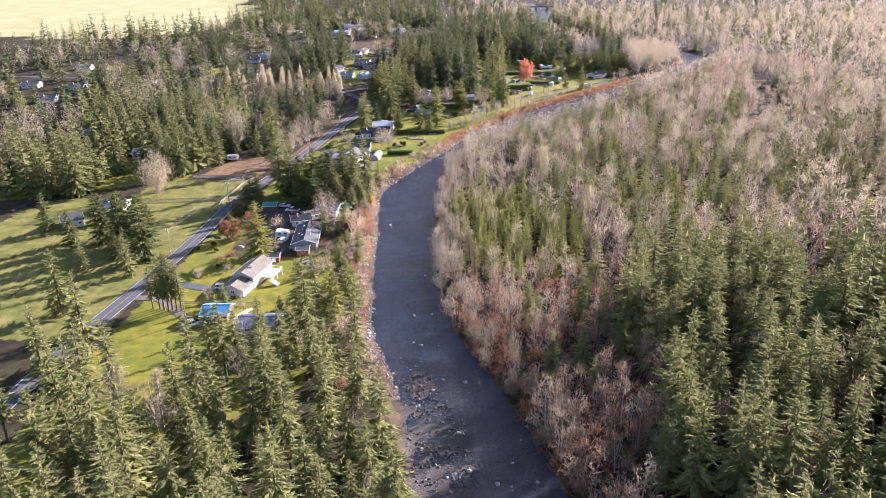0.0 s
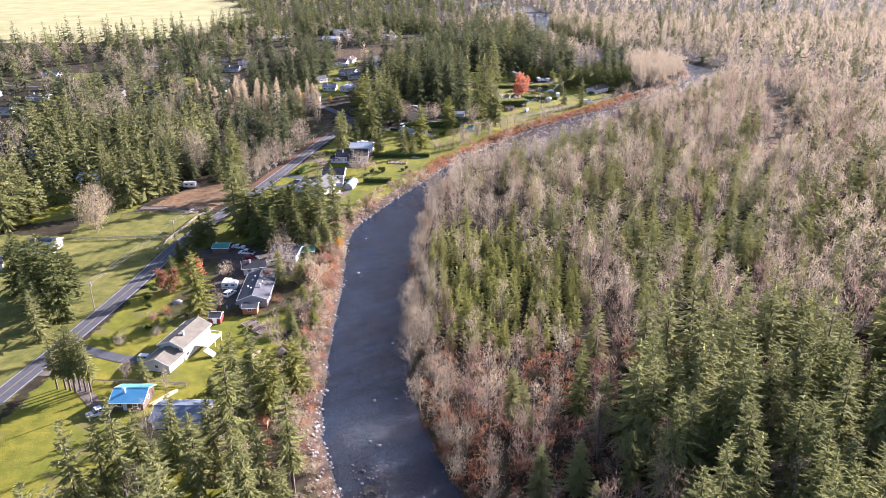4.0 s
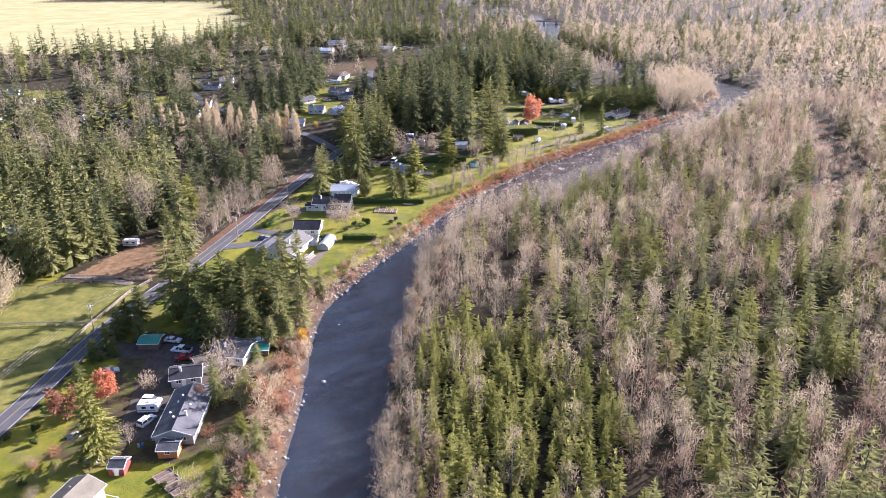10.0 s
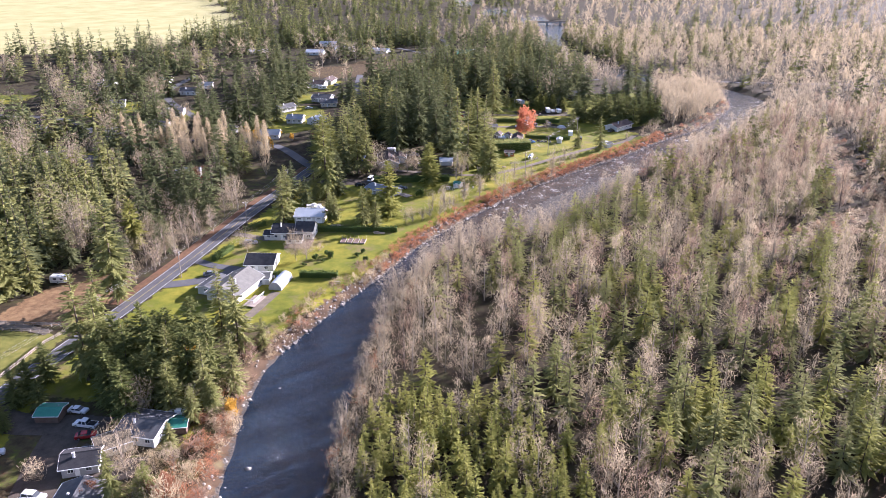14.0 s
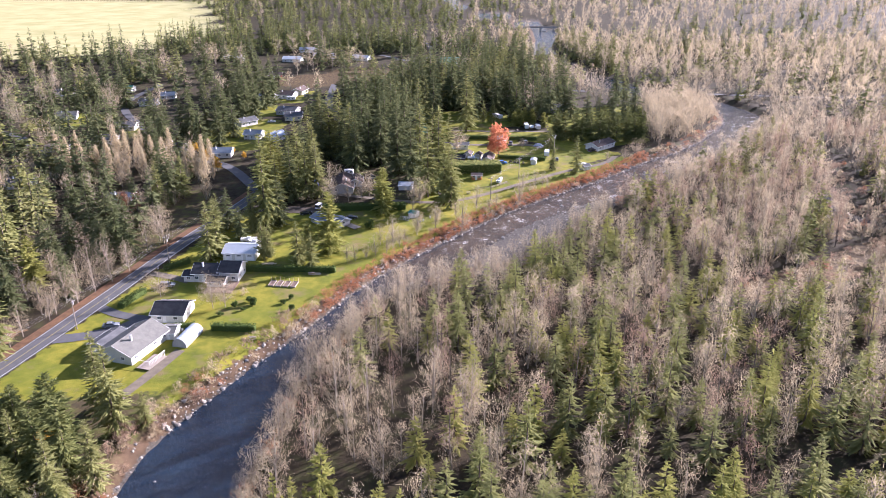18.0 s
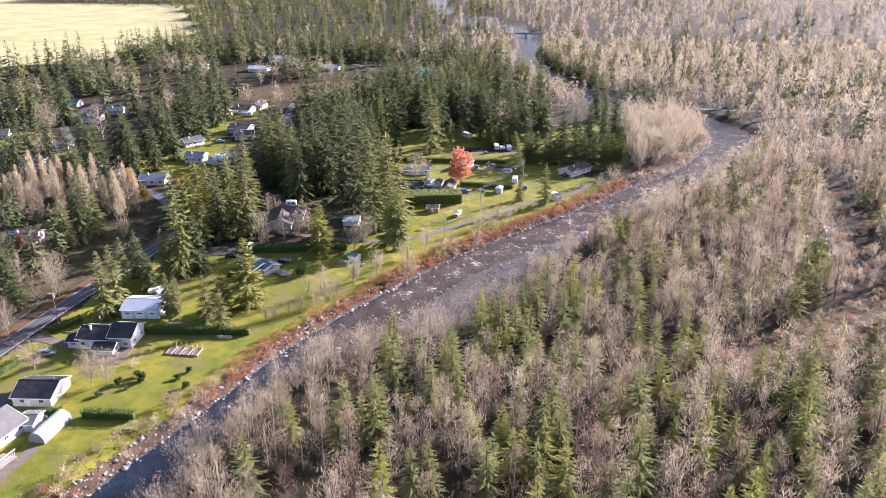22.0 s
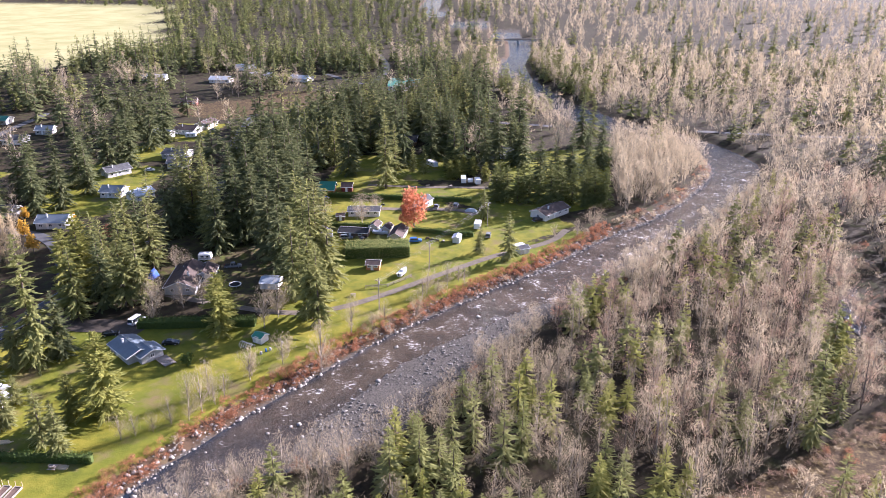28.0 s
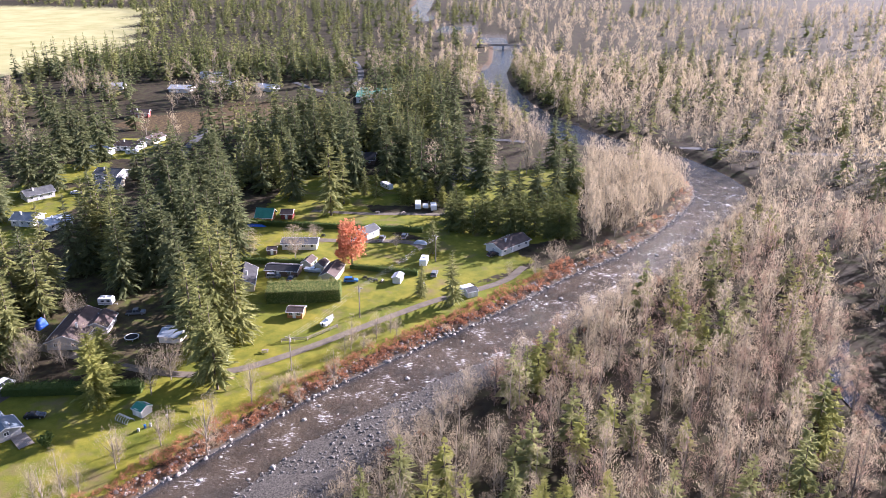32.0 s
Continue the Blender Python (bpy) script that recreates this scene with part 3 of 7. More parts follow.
def bare(seed, h=17.0, r=3.6, limbs=16, twigs=500, low=0.18, wide=0.07, length=1.9, rise=1.0, top=0.8, bulge=0.75, fan=0.0, crowd=0.78):
    """Trunk, limbs and a feathery crown of fine leafless twigs."""
    rs, trunk, crown = np.random.RandomState(seed), Stock(), Stock()
    bend = rs.normal(0, 0.03 * h, 2)
    tube(trunk, [(0, 0, -0.4), (bend[0] * 0.4, bend[1] * 0.4, h * 0.45), (bend[0], bend[1], h * 0.92)], [h * 0.011, h * 0.008, 0.03], 5)
    lobes = rs.uniform(0.7, 1.25, 7)

    def outline(g, az):
        return r * np.maximum(np.sin(np.pi * np.clip(g, 0.02, 0.98) ** top), 0.05) ** bulge * lobes[(az / 6.2832 * 7).astype(int) % 7]

    def place(n, inner):
        g, az = rs.beta(1.5, 1.35, n), rs.uniform(0, 6.2832, n)
        rad = outline(g, az) * rs.uniform(inner, 1.0, n) ** 0.7
        f = (low + (1 - low) * g)
        return np.column_stack([bend[0] * f + rad * np.cos(az), bend[1] * f + rad * np.sin(az), h * f]), g, az

    k = max(limbs, 9)
    e, g, az = place(k, 0.62)
    a = np.column_stack([bend[0] * g * 0.6, bend[1] * g * 0.6, np.maximum(e[:, 2] - np.hypot(e[:, 0], e[:, 1]) * 1.3 * rise - 0.06 * h, h * 0.08)])
    a[:, 2] = a[:, 2] * (1 - fan) + fan * h * rs.uniform(0.12, 0.38, k)
    d = e - a
    w = unit(np.cross(d, rs.normal(size=d.shape))) * (0.003 * h + wide * 0.35)
    trunk.tris(np.stack([a - w, a + w, e], 1)[:limbs])
    # most twigs crowd the outer part of the limbs, the rest fill the crown thinly
    n = int(twigs * crowd)
    on, s = rs.randint(0, k, n), rs.uniform(0.3, 1.08, n) ** 0.8
    p = a[on] + d[on] * s[:, None] + rs.normal(0, 0.085 * r + 0.12, (n, 3)) * (0.5 + s)[:, None]
    q, g, az = place(twigs - n, 0.3)
    out = np.vstack([unit(d[on]), np.column_stack([np.cos(az), np.sin(az), np.zeros(len(az))])])
    p = np.vstack([p, q])
    d = unit(out * 0.6 + np.array([0, 0, 0.5 * rise]) + rs.normal(0, 0.55, p.shape))
    ln = length * rs.uniform(0.5, 1.3, len(p))
    slivers(crown, p - d * ln[:, None] * 0.5, d, ln, wide * rs.uniform(0.6, 1.3, len(p)), rs)
    return trunk.done(), crown.done()


def leafy(seed, h=8.0, r=3.0, clumps=900, low=0.2, size=0.45, top=0.5):
    """Trunk, limbs and a crown of many small leaf clumps with an uneven outline."""
    rs, trunk, crown = np.random.RandomState(seed), Stock(), Stock()
    tube(trunk, [(0, 0, -0.3), (0, 0, h * 0.3), (0.1, 0, h * 0.75)], [h * 0.02, h * 0.014, 0.03], 5)
    lobes = rs.normal(size=(14, 3))
    lobes = unit(lobes) * rs.uniform(0.4, 0.75, (14, 1))
    pick = rs.randint(0, 14, clumps)
    q = lobes[pick] + unit(rs.normal(size=(clumps, 3))) * rs.uniform(0.15, 0.42, (clumps, 1))
    mid = h * (low + (1 - low) * top)
    p = q * (r, r, h * (1 - low) * 0.5) + (0, 0, mid)
    for i in range(14):
        e = lobes[i] * (r, r, h * (1 - low) * 0.5) + (0, 0, mid)
        s = np.array([0.06, 0.03, 0])
        trunk.tris([(0, 0, h * 0.25) - s, (0, 0, h * 0.25) + s, e])
    d = unit(rs.normal(size=(clumps, 3)) + q * 0.8)
    ln = size * rs.uniform(0.6, 1.4, clumps)
    a = unit(np.cross(d, rs.normal(size=(clumps, 3))))
    crown.tris(np.stack([p - a * ln[:, None] * 0.5, p + a * ln[:, None] * 0.5, p + d * ln[:, None]], 1))
    return trunk.done(), crown.done()


KINDS = {}


def kind(name, label, category, group, trunk_mat, crown_mat, shapes, height):
    KINDS[name] = dict(label=label, category=category, group=group, mats=(trunk_mat, crown_mat), shapes=shapes, height=height, proto=None, meshes=[])
    for (tv, tf), (cv, cf) in shapes:
        KINDS[name]["meshes"].append((mesh_of(name + "_trunk", tv, tf, [trunk_mat], smooth_shade=True), mesh_of(name + "_crown", cv, cf, [crown_mat])))


kind("fir_tree", "tall olive green fir with drooping boughs", "tree", "firs of the valley", M_BARK, M_FIR, [conifer(s, 26, 5.4, 26, 7, 3, 0.04 + 0.05 * (s % 2), 0.38, 0.72, 0.34, 1.15) for s in (11, 12, 13, 14)], 26)
kind("spruce_tree", "broad dense olive-green spruce", "tree", "spruces among the houses", M_BARK, M_SPRUCE, [conifer(s, 26, 6.8, 23, 8, 3, 0.03, 0.42, 0.82, 0.3, 1.3) for s in (15, 16, 17, 18)], 26)
kind("rust_tree", "round tree in rust-brown leaf", "tree", "", M_BARK, M_RUST, [leafy(94, 12, 4.6, 1500, 0.1, 0.5)], 12)
kind("slim_fir_tree", "slim grey-green fir with a bare lower trunk", "tree", "firs of the valley", M_BARK, M_FIR, [conifer(s, 30, 4.0, 24, 6, 3, 0.25, 0.4, 0.55, 0.5, 1.2) for s in (21, 22, 23)], 30)
kind("dead_fir_tree", "dead grey conifer with bare boughs", "tree", "", M_PALEBARK, M_TWIG, [bare(24, 24, 2.8, 40, 900, 0.1, 0.1, 1.6, 0.15, 0.55, 0.8)], 24)
kind("light_cedar", "broad yellow-green cedar by the drive", "tree", "cedars among the houses", M_BARK, M_LIGHTCEDAR, [conifer(44, 17, 5.0, 22, 8, 5, 0.03, 0.15, 0.6, 0.35, 1.1)], 17)
kind("young_fir_tree", "young yellow-green fir near the river", "tree", "young firs by the river", M_BARK, M_PINE, [conifer(s, 13, 2.4, 15, 6, 3, 0.05, 0.05, 0.9, 0.35, 1.2) for s in (31, 32, 33)], 13)
kind("cedar_tree", "broad dense dark green cedar", "tree", "cedars among the houses", M_BARK, M_DENSE, [conifer(s, 17, 5.0, 22, 8, 4, 0.03, 0.15, 0.62, 0.3, 1.1) for s in (41, 42)], 17)
kind("alder_tree", "leafless alder with pale grey twigs", "tree", "alders along the river", M_PALEBARK, M_TWIG, [bare(s, 17, 4.1, 34, 640, 0.14, 0.07, 1.5, 1.0, 1.05, 0.65, 0.6) for s in (51, 52, 53, 54)], 17)
kind("maple_tree", "wide leafless maple with pale twigs", "tree", "bare trees in the yards", M_PALEBARK, M_TWIG, [bare(s, 13, 5.0, 44, 1100, 0.2, 0.07, 1.3, 0.8, 1.05, 0.6, 0.8) for s in (61, 62)], 13)
kind("pasture_maple", "broad round leafless maple with dense pale twigs", "tree", "bare trees in the yards", M_PALEBARK, M_STRAW, [bare(63, 13, 5.6, 60, 2600, 0.12, 0.08, 1.3, 0.8, 1.05, 0.6, 0.8)], 13)
kind("poplar_tree", "narrow poplar with straw-yellow twigs", "tree", "poplars in a row", M_PALEBARK, M_STRAW, [bare(s, 20, 2.0, 26, 800, 0.06, 0.14, 2.2, 1.6, 0.75, 0.6, 0.0, 0.3) for s in (71, 72)], 20)
kind("russet_bush", "leafless russet bush on the bank", "bush", "bushes on the banks", M_BARK, M_REDTWIG, [bare(s, 4.0, 2.4, 14, 330, 0.0, 0.1, 1.1, 0.8, 0.7, 0.5) for s in (81, 82, 83)], 4)
kind("straw_bush", "pale straw-coloured willow bush on the bank", "bush", "bushes on the banks", M_BARK, M_STRAW, [bare(s, 5.0, 2.5, 14, 380, 0.0, 0.09, 1.3, 0.9, 0.7, 0.5) for s in (85, 86, 87)], 5)
kind("red_maple", "round maple in orange-red leaf", "tree", "", M_BARK, M_ORANGE, [leafy(91, 14, 5.4, 2200, 0.04, 0.6)], 14)
kind("golden_tree", "small tree in golden leaf", "tree", "golden trees", M_BARK, M_GOLD, [leafy(92, 8, 2.6, 700, 0.15, 0.5)], 8)
kind("round_bush", "clipped round evergreen bush", "bush", "round garden bushes", M_BARK, M_HEDGE, [leafy(93, 2.2, 1.4, 420, 0.0, 0.35)], 2.2)


def plant(name, *places):
    """Trees of one kind at places (x, y, height)."""
    k = KINDS[name]
    if not places:
        return
    floor = ground_z([p[:2] for p in places])
    for (x, y, h), z0 in zip(places, floor):
        rs = np.random.RandomState(int(abs(x * 131 + y * 17)) % 100000)
        tm, cm = k["meshes"][rs.randint(len(k["meshes"]))]
        top = tagged(new(name), k["label"], k["category"], k["group"])
        s = h / k["height"]
        w = s ** 0.7 * rs.uniform(0.9, 1.12)
        top.matrix_world = pose(x, y, float(z0), 0, 0, rs.uniform(0, 360)) @ Matrix.Diagonal((w, w, s, 1))
        for part_name, me in (("trunk", tm), ("crown", cm)):
            new(part_name, me).parent = top


def woods(name, label, picks, category="trees"):
    """Many trees in one mesh: picks are (shapes, trunk material, crown material, own height, rows of x, y, height)."""
    verts, faces, slots, tints, mats, n = [], [], [], [], [], 0
    rs = np.random.RandomState(len(name))
    for shapes, tmat, cmat, own, rows in picks:
        for mm in (tmat, cmat):
            if mm not in mats:
                mats.append(mm)
        rows = np.asarray(rows, float)
        if not len(rows):
            continue
        zs = ground_z(rows[:, :2])
        which = rs.randint(0, len(shapes), len(rows))
        for j, (tp, cp) in enumerate(shapes):
            sel = which == j
            k = int(sel.sum())
            if not k:
                continue
            a, s = rs.uniform(0, 6.28, k), rows[sel, 2] / own
            w = s ** 0.7 * rs.uniform(0.85, 1.15, k)
            tt = rs.uniform(0, 1, k)
            for (v, f), mm in ((tp, tmat), (cp, cmat)):
                x = (v[None, :, 0] * np.cos(a)[:, None] - v[None, :, 1] * np.sin(a)[:, None]) * w[:, None] + rows[sel, 0][:, None]
                y = (v[None, :, 0] * np.sin(a)[:, None] + v[None, :, 1] * np.cos(a)[:, None]) * w[:, None] + rows[sel, 1][:, None]
                z = v[None, :, 2] * s[:, None] + zs[sel][:, None]
                verts.append(np.stack([x, y, z], -1).reshape(-1, 3))
                faces.append((f[None] + (np.arange(k) * len(v))[:, None, None]).reshape(-1, 3) + n)
                slots.append(np.full(len(f) * k, mats.index(mm)))
                tints.append(np.repeat(tt, len(v)))
                n += len(v) * k
    me = mesh_of(name, np.vstack(verts), np.vstack(faces), mats, np.concatenate(slots), tint=np.concatenate(tints))
    return tagged(new(name, me), label, category, kind="stuff")


def scatter(box, gap, seed, keep, jitter=0.48):
    """Uneven rows of places in a box x0, y0, x1, y1 that the test keep lets stand."""
    rs = np.random.RandomState(seed)
    x, y = np.meshgrid(np.arange(box[0], box[2], gap), np.arange(box[1], box[3], gap))
    q = np.stack([x.ravel(), y.ravel()], 1) + rs.uniform(-jitter, jitter, (x.size, 2)) * gap
    return q[keep(q)]


def with_height(q, lo, hi, seed):
    return np.column_stack([q, np.random.RandomState(seed).uniform(lo, hi, len(q))])


FINE_FIR = [conifer(s, 24, 6.0, 16, 8, 2, 0.05, 0.36, 0.78, 0.38, 1.0) for s in (115, 116, 117, 118)]
MID_FIR = [conifer(s, 24, 6.0, 12, 7, 1, 0.06, 0.35, 0.8, 0.42, 1.3) for s in (111, 112, 113, 114)]
MID_PINE = [conifer(s, 13, 2.4, 11, 6, 1, 0.05, 0.05, 0.9, 0.35, 1.4) for s in (121, 122, 123)]
FINE_ALDER = [bare(s, 17, 4.3, 18, 540, 0.1, 0.075, 1.5, 0.95, 0.85, 0.65) for s in (136, 137, 138, 139, 140)]
MID_ALDER = [bare(s, 17, 4.3, 9, 210, 0.1, 0.15, 2.0, 0.95, 0.85, 0.65) for s in (131, 132, 133, 134, 135)]
MID_BUSH = [bare(s, 4.0, 2.6, 6, 120, 0.0, 0.16, 1.3, 0.8, 0.7, 0.5) for s in (161, 162, 163)]
FAR_FIR = [conifer(s, 24, 6.0, 10, 7, 0, 0.05, 0.35, 0.85, 0.4, 1.8) for s in (141, 142, 143, 144)]
WIDE_ALDER = [bare(s, 17, 5.2, 9, 200, 0.16, 0.16, 2.2, 0.85, 0.9, 0.6) for s in (156, 157, 158)]
FAR_ALDER = [bare(s, 17, 4.4, 5, 80, 0.12, 0.34, 3.2) for s in (151, 152, 153)]

# the wood across the river
FOREST_OPEN = CLEARING + [[(7, 273), (36, 277.5), (80, 285), (120, 289.5), (122, 294), (83, 290), (37, 282), (8, 278)], [(171, 440), (192, 430), (190, 443.5), (214.6, 557.9), (206.5, 564.4)]]


def across(q):
    d, home = river_way(q)
    return (d > 0.6) & ~home & ~cover(q, FOREST_OPEN)


YOUNG = [[(-9.6, 263.1), (1.2, 275.7), (26.3, 270.1), (40.7, 241.8), (39.2, 204.8), (27.4, 191), (5.4, 191.4), (-6.8, 204.3)]]
THICKET = [[(42.6, 249.4), (98.7, 248.5), (118.2, 283.9), (45.4, 269.8)]]
TALL = [[(44, 37.4), (164.7, 35.4), (162.5, 195), (107.3, 202.4), (53, 194), (40, 165.1), (42, 139.5)]]
q = scatter((-20, 34, 260, 600), 5.5, 5, lambda p: across(p) & (p[:, 0] < 85 + p[:, 1] * 0.5))
d = river_way(q)[0]
rs = np.random.RandomState(6)
u = rs.uniform(0, 1, len(q)) + rough_field(q, 16, 21) * 0.22
young, tall, edge = cover(q, YOUNG), cover(q, TALL), d < 9
is_fir = ~young & ~edge & np.where(tall, u < 0.6, np.where(cover(q, THICKET), u < 0.75, np.where(q[:, 1] < 192, u < 0.12, np.where(q[:, 1] < 335, u < 0.32, np.where(q[:, 1] < 421, u < 0.27, u < 0.17)))))
GLOOM = [[(-7.5, 255.4), (106.8, 238.1), (116, 297.9), (55.7, 320.7), (-0.3, 316.6)]]
thin = rs.uniform(0, 1, len(q)) < np.where(q[:, 1] < 200, 0.62, 0.8)
is_bare = (thin | edge) & ~is_fir & ~(young & ~edge & (u < 0.9)) & ~(cover(q, GLOOM) & ~edge & (rs.uniform(0, 1, len(q)) < 0.25))
def heights(sel, lo, hi, seed):
    return with_height(q[sel], lo, hi, seed)
AHEAD = (q[:, 0] < 95) & (q[:, 1] > 89)
near_fir = is_fir & AHEAD & (q[:, 1] < 192)
near_bare = is_bare & ((edge & (q[:, 1] > 115)) | (AHEAD & (q[:, 1] > 364) & (q[:, 1] < 440)))
one = lambda sel, lo, hi, seed: [tuple(map(float, r)) for r in with_height(q[sel], lo, hi, seed)]
qy = with_height(scatter((-12, 184, 48, 284), 3.7, 65, lambda p: cover(p, YOUNG) & across(p) & (river_way(p)[0] > 7)), 6, 12.4, 66)
OWN = dict(young_fir_tree=[tuple(map(float, r)) for r in qy[::2][:260]], alder_tree=one(near_bare, 7, 14, 63)[:150])
REST_ALDER = np.array(one(near_bare, 7, 14, 63)[150:]).reshape(-1, 3)
nf = cover(q[near_fir], TALL)
own_fir = np.column_stack([q[near_fir], np.where(nf, rs.uniform(19, 30, nf.size), rs.uniform(10, 19, nf.size))])
OWN["fir_tree"] = [tuple(map(float, r)) for r in own_fir[:90]]
is_fir, is_bare = is_fir & ~near_fir, is_bare & ~near_bare
fir_h = np.where(cover(q[is_fir], TALL), rs.uniform(18.5, 30, is_fir.sum()), rs.uniform(10, 19.5, is_fir.sum()))
high = cover(q[is_fir], TALL)
lit = rs.uniform(0, 1, is_fir.sum()) < np.where(cover(q[is_fir], TALL), 0.85, 0.5)
brown, bare_rows = rs.uniform(0, 1, is_bare.sum()), heights(is_bare, 10, 18.5, 3)
dusky = np.where(bare_rows[:, 1] < 200, 0.65, 0.25)
close = (bare_rows[:, 0] < 40 + bare_rows[:, 1] * 0.33) & (bare_rows[:, 1] > 89) & (bare_rows[:, 1] < 498)
fir_rows = np.column_stack([q[is_fir], np.where(lit, fir_h, fir_h * 0.85)])
fore = (fir_rows[:, 0] < 30 + fir_rows[:, 1] * 0.31) & (fir_rows[:, 1] < 421)
woods("mixed_wood", "mixed wood of leafless alders and green firs", [
    (MID_PINE, M_BARK, M_PINE, 13, np.vstack([qy[1::2], qy[::2][260:]])),
    (MID_FIR, M_BARK, M_FIR, 24, fir_rows[lit & ~fore]),
    (MID_FIR, M_BARK, M_PINE, 24, fir_rows[~lit & ~fore]),
    (FINE_FIR, M_BARK, M_FIR, 24, fir_rows[lit & high & fore]),
    (FINE_FIR, M_BARK, M_FIR, 24, fir_rows[lit & ~high & fore]),
    (FINE_FIR, M_BARK, M_PINE, 24, fir_rows[~lit & fore]),
    (FINE_FIR, M_BARK, M_FIR, 24, own_fir[90:]),
    (FINE_ALDER, M_PALEBARK, M_TWIG, 17, np.vstack([bare_rows[(brown > dusky) & close], REST_ALDER])),
    (FINE_ALDER, M_BARK, M_BROWNTWIG, 17, bare_rows[(brown <= dusky) & close]),
    (MID_ALDER, M_PALEBARK, M_TWIG, 17, bare_rows[(brown > dusky) & ~close]),
    (MID_ALDER, M_BARK, M_BROWNTWIG, 17, bare_rows[(brown <= dusky) & ~close])])

qb = scatter((-1, 69, 74, 204), 4.4, 67, lambda p: across(p) & ~cover(p, YOUNG))
qe = scatter((-22, 73, 214, 613), 3.2, 68, lambda p: across(p) & (river_way(p)[0] < 5))
woods("undergrowth", "russet undergrowth and bank brush across the river", [(MID_BUSH, M_BARK, M_REDTWIG, 4, with_height(np.vstack([qb, qe[::5]]), 1.5, 4.5, 69)), (MID_BUSH, M_BARK, M_TWIG, 4, with_height(qe[1::2], 2, 5, 70))])
for k_, rows_ in OWN.items():
    plant(k_, *rows_)

# the woods beyond, on both sides of the valley

def beyond(q):
    d, home = river_way(q)
    lot = np.random.RandomState(len(q)).uniform(0, 1, len(q))
    patchy = lot < np.where(home & (q[:, 1] < 894), 0.3 + 0.62 * rough_field(q, 30, 23), 0.92)
    roads = np.min([off_line(q, smooth(r, n=4)) for r in VILLAGE_ROADS], axis=0)
    return patchy & (d > 4) & (roads > 6) & ~cover(q, FIELD + CLEARING + [[(-136.1, 583.1), (-84, 582.2), (-89.7, 706.1), (-131.7, 706.9)]]) & ~cover(q, LAWNS) & ~cover(q, PASTURES) & ~((~home) & (q[:, 1] < 598) & (q[:, 0] < 258)) & ~(home & (q[:, 1] < 600) & (q[:, 0] > -150)) & ~(home & (q[:, 1] < 294))


def spread_wood():
    q = np.vstack([scatter((-434, 551, 613, 978), 9.6, 7, beyond), scatter((-723, 955, 888, 1608), 22.0, 8, beyond), scatter((249, 260, 618, 557), 12.0, 9, lambda p: beyond(p) & (p[:, 0] < 60 + p[:, 1] * 0.52)), scatter((-328, 292, -150, 564), 8.8, 10, beyond)])
    q = q[free(q, 10.0) & (np.abs(q[:, 0]) < 120 + 0.62 * q[:, 1])]
    village = river_way(q)[1] & (q[:, 0] < 70) & (q[:, 1] < 894)
    u = np.random.RandomState(9).uniform(0, 1, len(q)) + rough_field(q, 40, 22) * 0.3 + np.where(village, -0.05, np.clip((q[:, 0] - 10) / 240, -0.42, 0.42))
    near = (q[:, 1] < 792) & (q[:, 0] > -60) & (q[:, 0] < 260) & ~village
    far = ~near & ~village
    woods("far_wood", "far woods of dark firs and leafless trees", [
        (MID_FIR, M_BARK, M_SPRUCE, 24, with_height(q[(u < 0.45) & village], 17, 31, 4)),
        (MID_FIR, M_BARK, M_FIR, 24, with_height(q[(u >= 0.45) & (u < 0.66) & village], 15, 29, 14)),
        (WIDE_ALDER, M_PALEBARK, M_TWIG, 17, with_height(q[(u >= 0.66) & (u < 0.88) & village], 12, 23, 15)),
        (WIDE_ALDER, M_PALEBARK, M_STRAW, 17, with_height(q[(u >= 0.88) & village], 12, 21, 16)),
        (FAR_FIR, M_BARK, M_DENSE, 24, with_height(q[(u < 0.3) & ~village], 14, 30, 4)),
        (FAR_FIR, M_BARK, M_FIR, 24, with_height(q[(u >= 0.3) & (u < 0.58) & ~village], 14, 28, 4)),
        (MID_ALDER, M_PALEBARK, M_TWIG, 17, with_height(q[(u >= 0.58) & near], 12, 18, 5)),
        (FAR_ALDER, M_PALEBARK, M_TWIG, 17, with_height(q[(u >= 0.58) & (u < 1.2) & far], 13, 21, 5)),
        (FAR_ALDER, M_PALEBARK, M_STRAW, 17, with_height(q[(u >= 1.2) & far], 13, 19, 6))])

# ---------------------------------------------------------------- houses, sheds, vehicles and yard things
M_WHITE = plain("white_siding", (0.5, 0.49, 0.46), (0.66, 0.65, 0.62), 0.6, 0.6, 0.3, 0.15, 0.01)
M_CREAM = plain("cream_siding", (0.55, 0.48, 0.33), (0.7, 0.62, 0.46), 0.6, 0.7, 0.3, 0.15, 0.01)
M_GREYWALL = plain("grey_siding", (0.3, 0.3, 0.3), (0.42, 0.41, 0.4), 0.6, 0.75, 0.3, 0.15, 0.01)
M_BROWNWALL = plain("brown_siding", (0.1, 0.07, 0.05), (0.19, 0.13, 0.1), 0.6, 0.8, 0.2, 0.2, 0.01)
M_REDWALL = plain("barn_red_paint", (0.17, 0.04, 0.035), (0.28, 0.07, 0.055), 0.8, 0.75, 0.2, 0.2, 0.01)
M_CEDARWOOD = plain("cedar_wood", (0.36, 0.14, 0.05), (0.52, 0.22, 0.09), 1.5, 0.7, 0.3, 0.3, 0.01)
M_OLDWOOD = plain("weathered_wood", (0.2, 0.17, 0.14), (0.36, 0.31, 0.26), 1.5, 0.85, 0.2, 0.3, 0.02)
M_STRAWWOOD = plain("raw_lumber", (0.42, 0.33, 0.2), (0.6, 0.48, 0.32), 1.5, 0.8, 0.2, 0.3, 0.02)


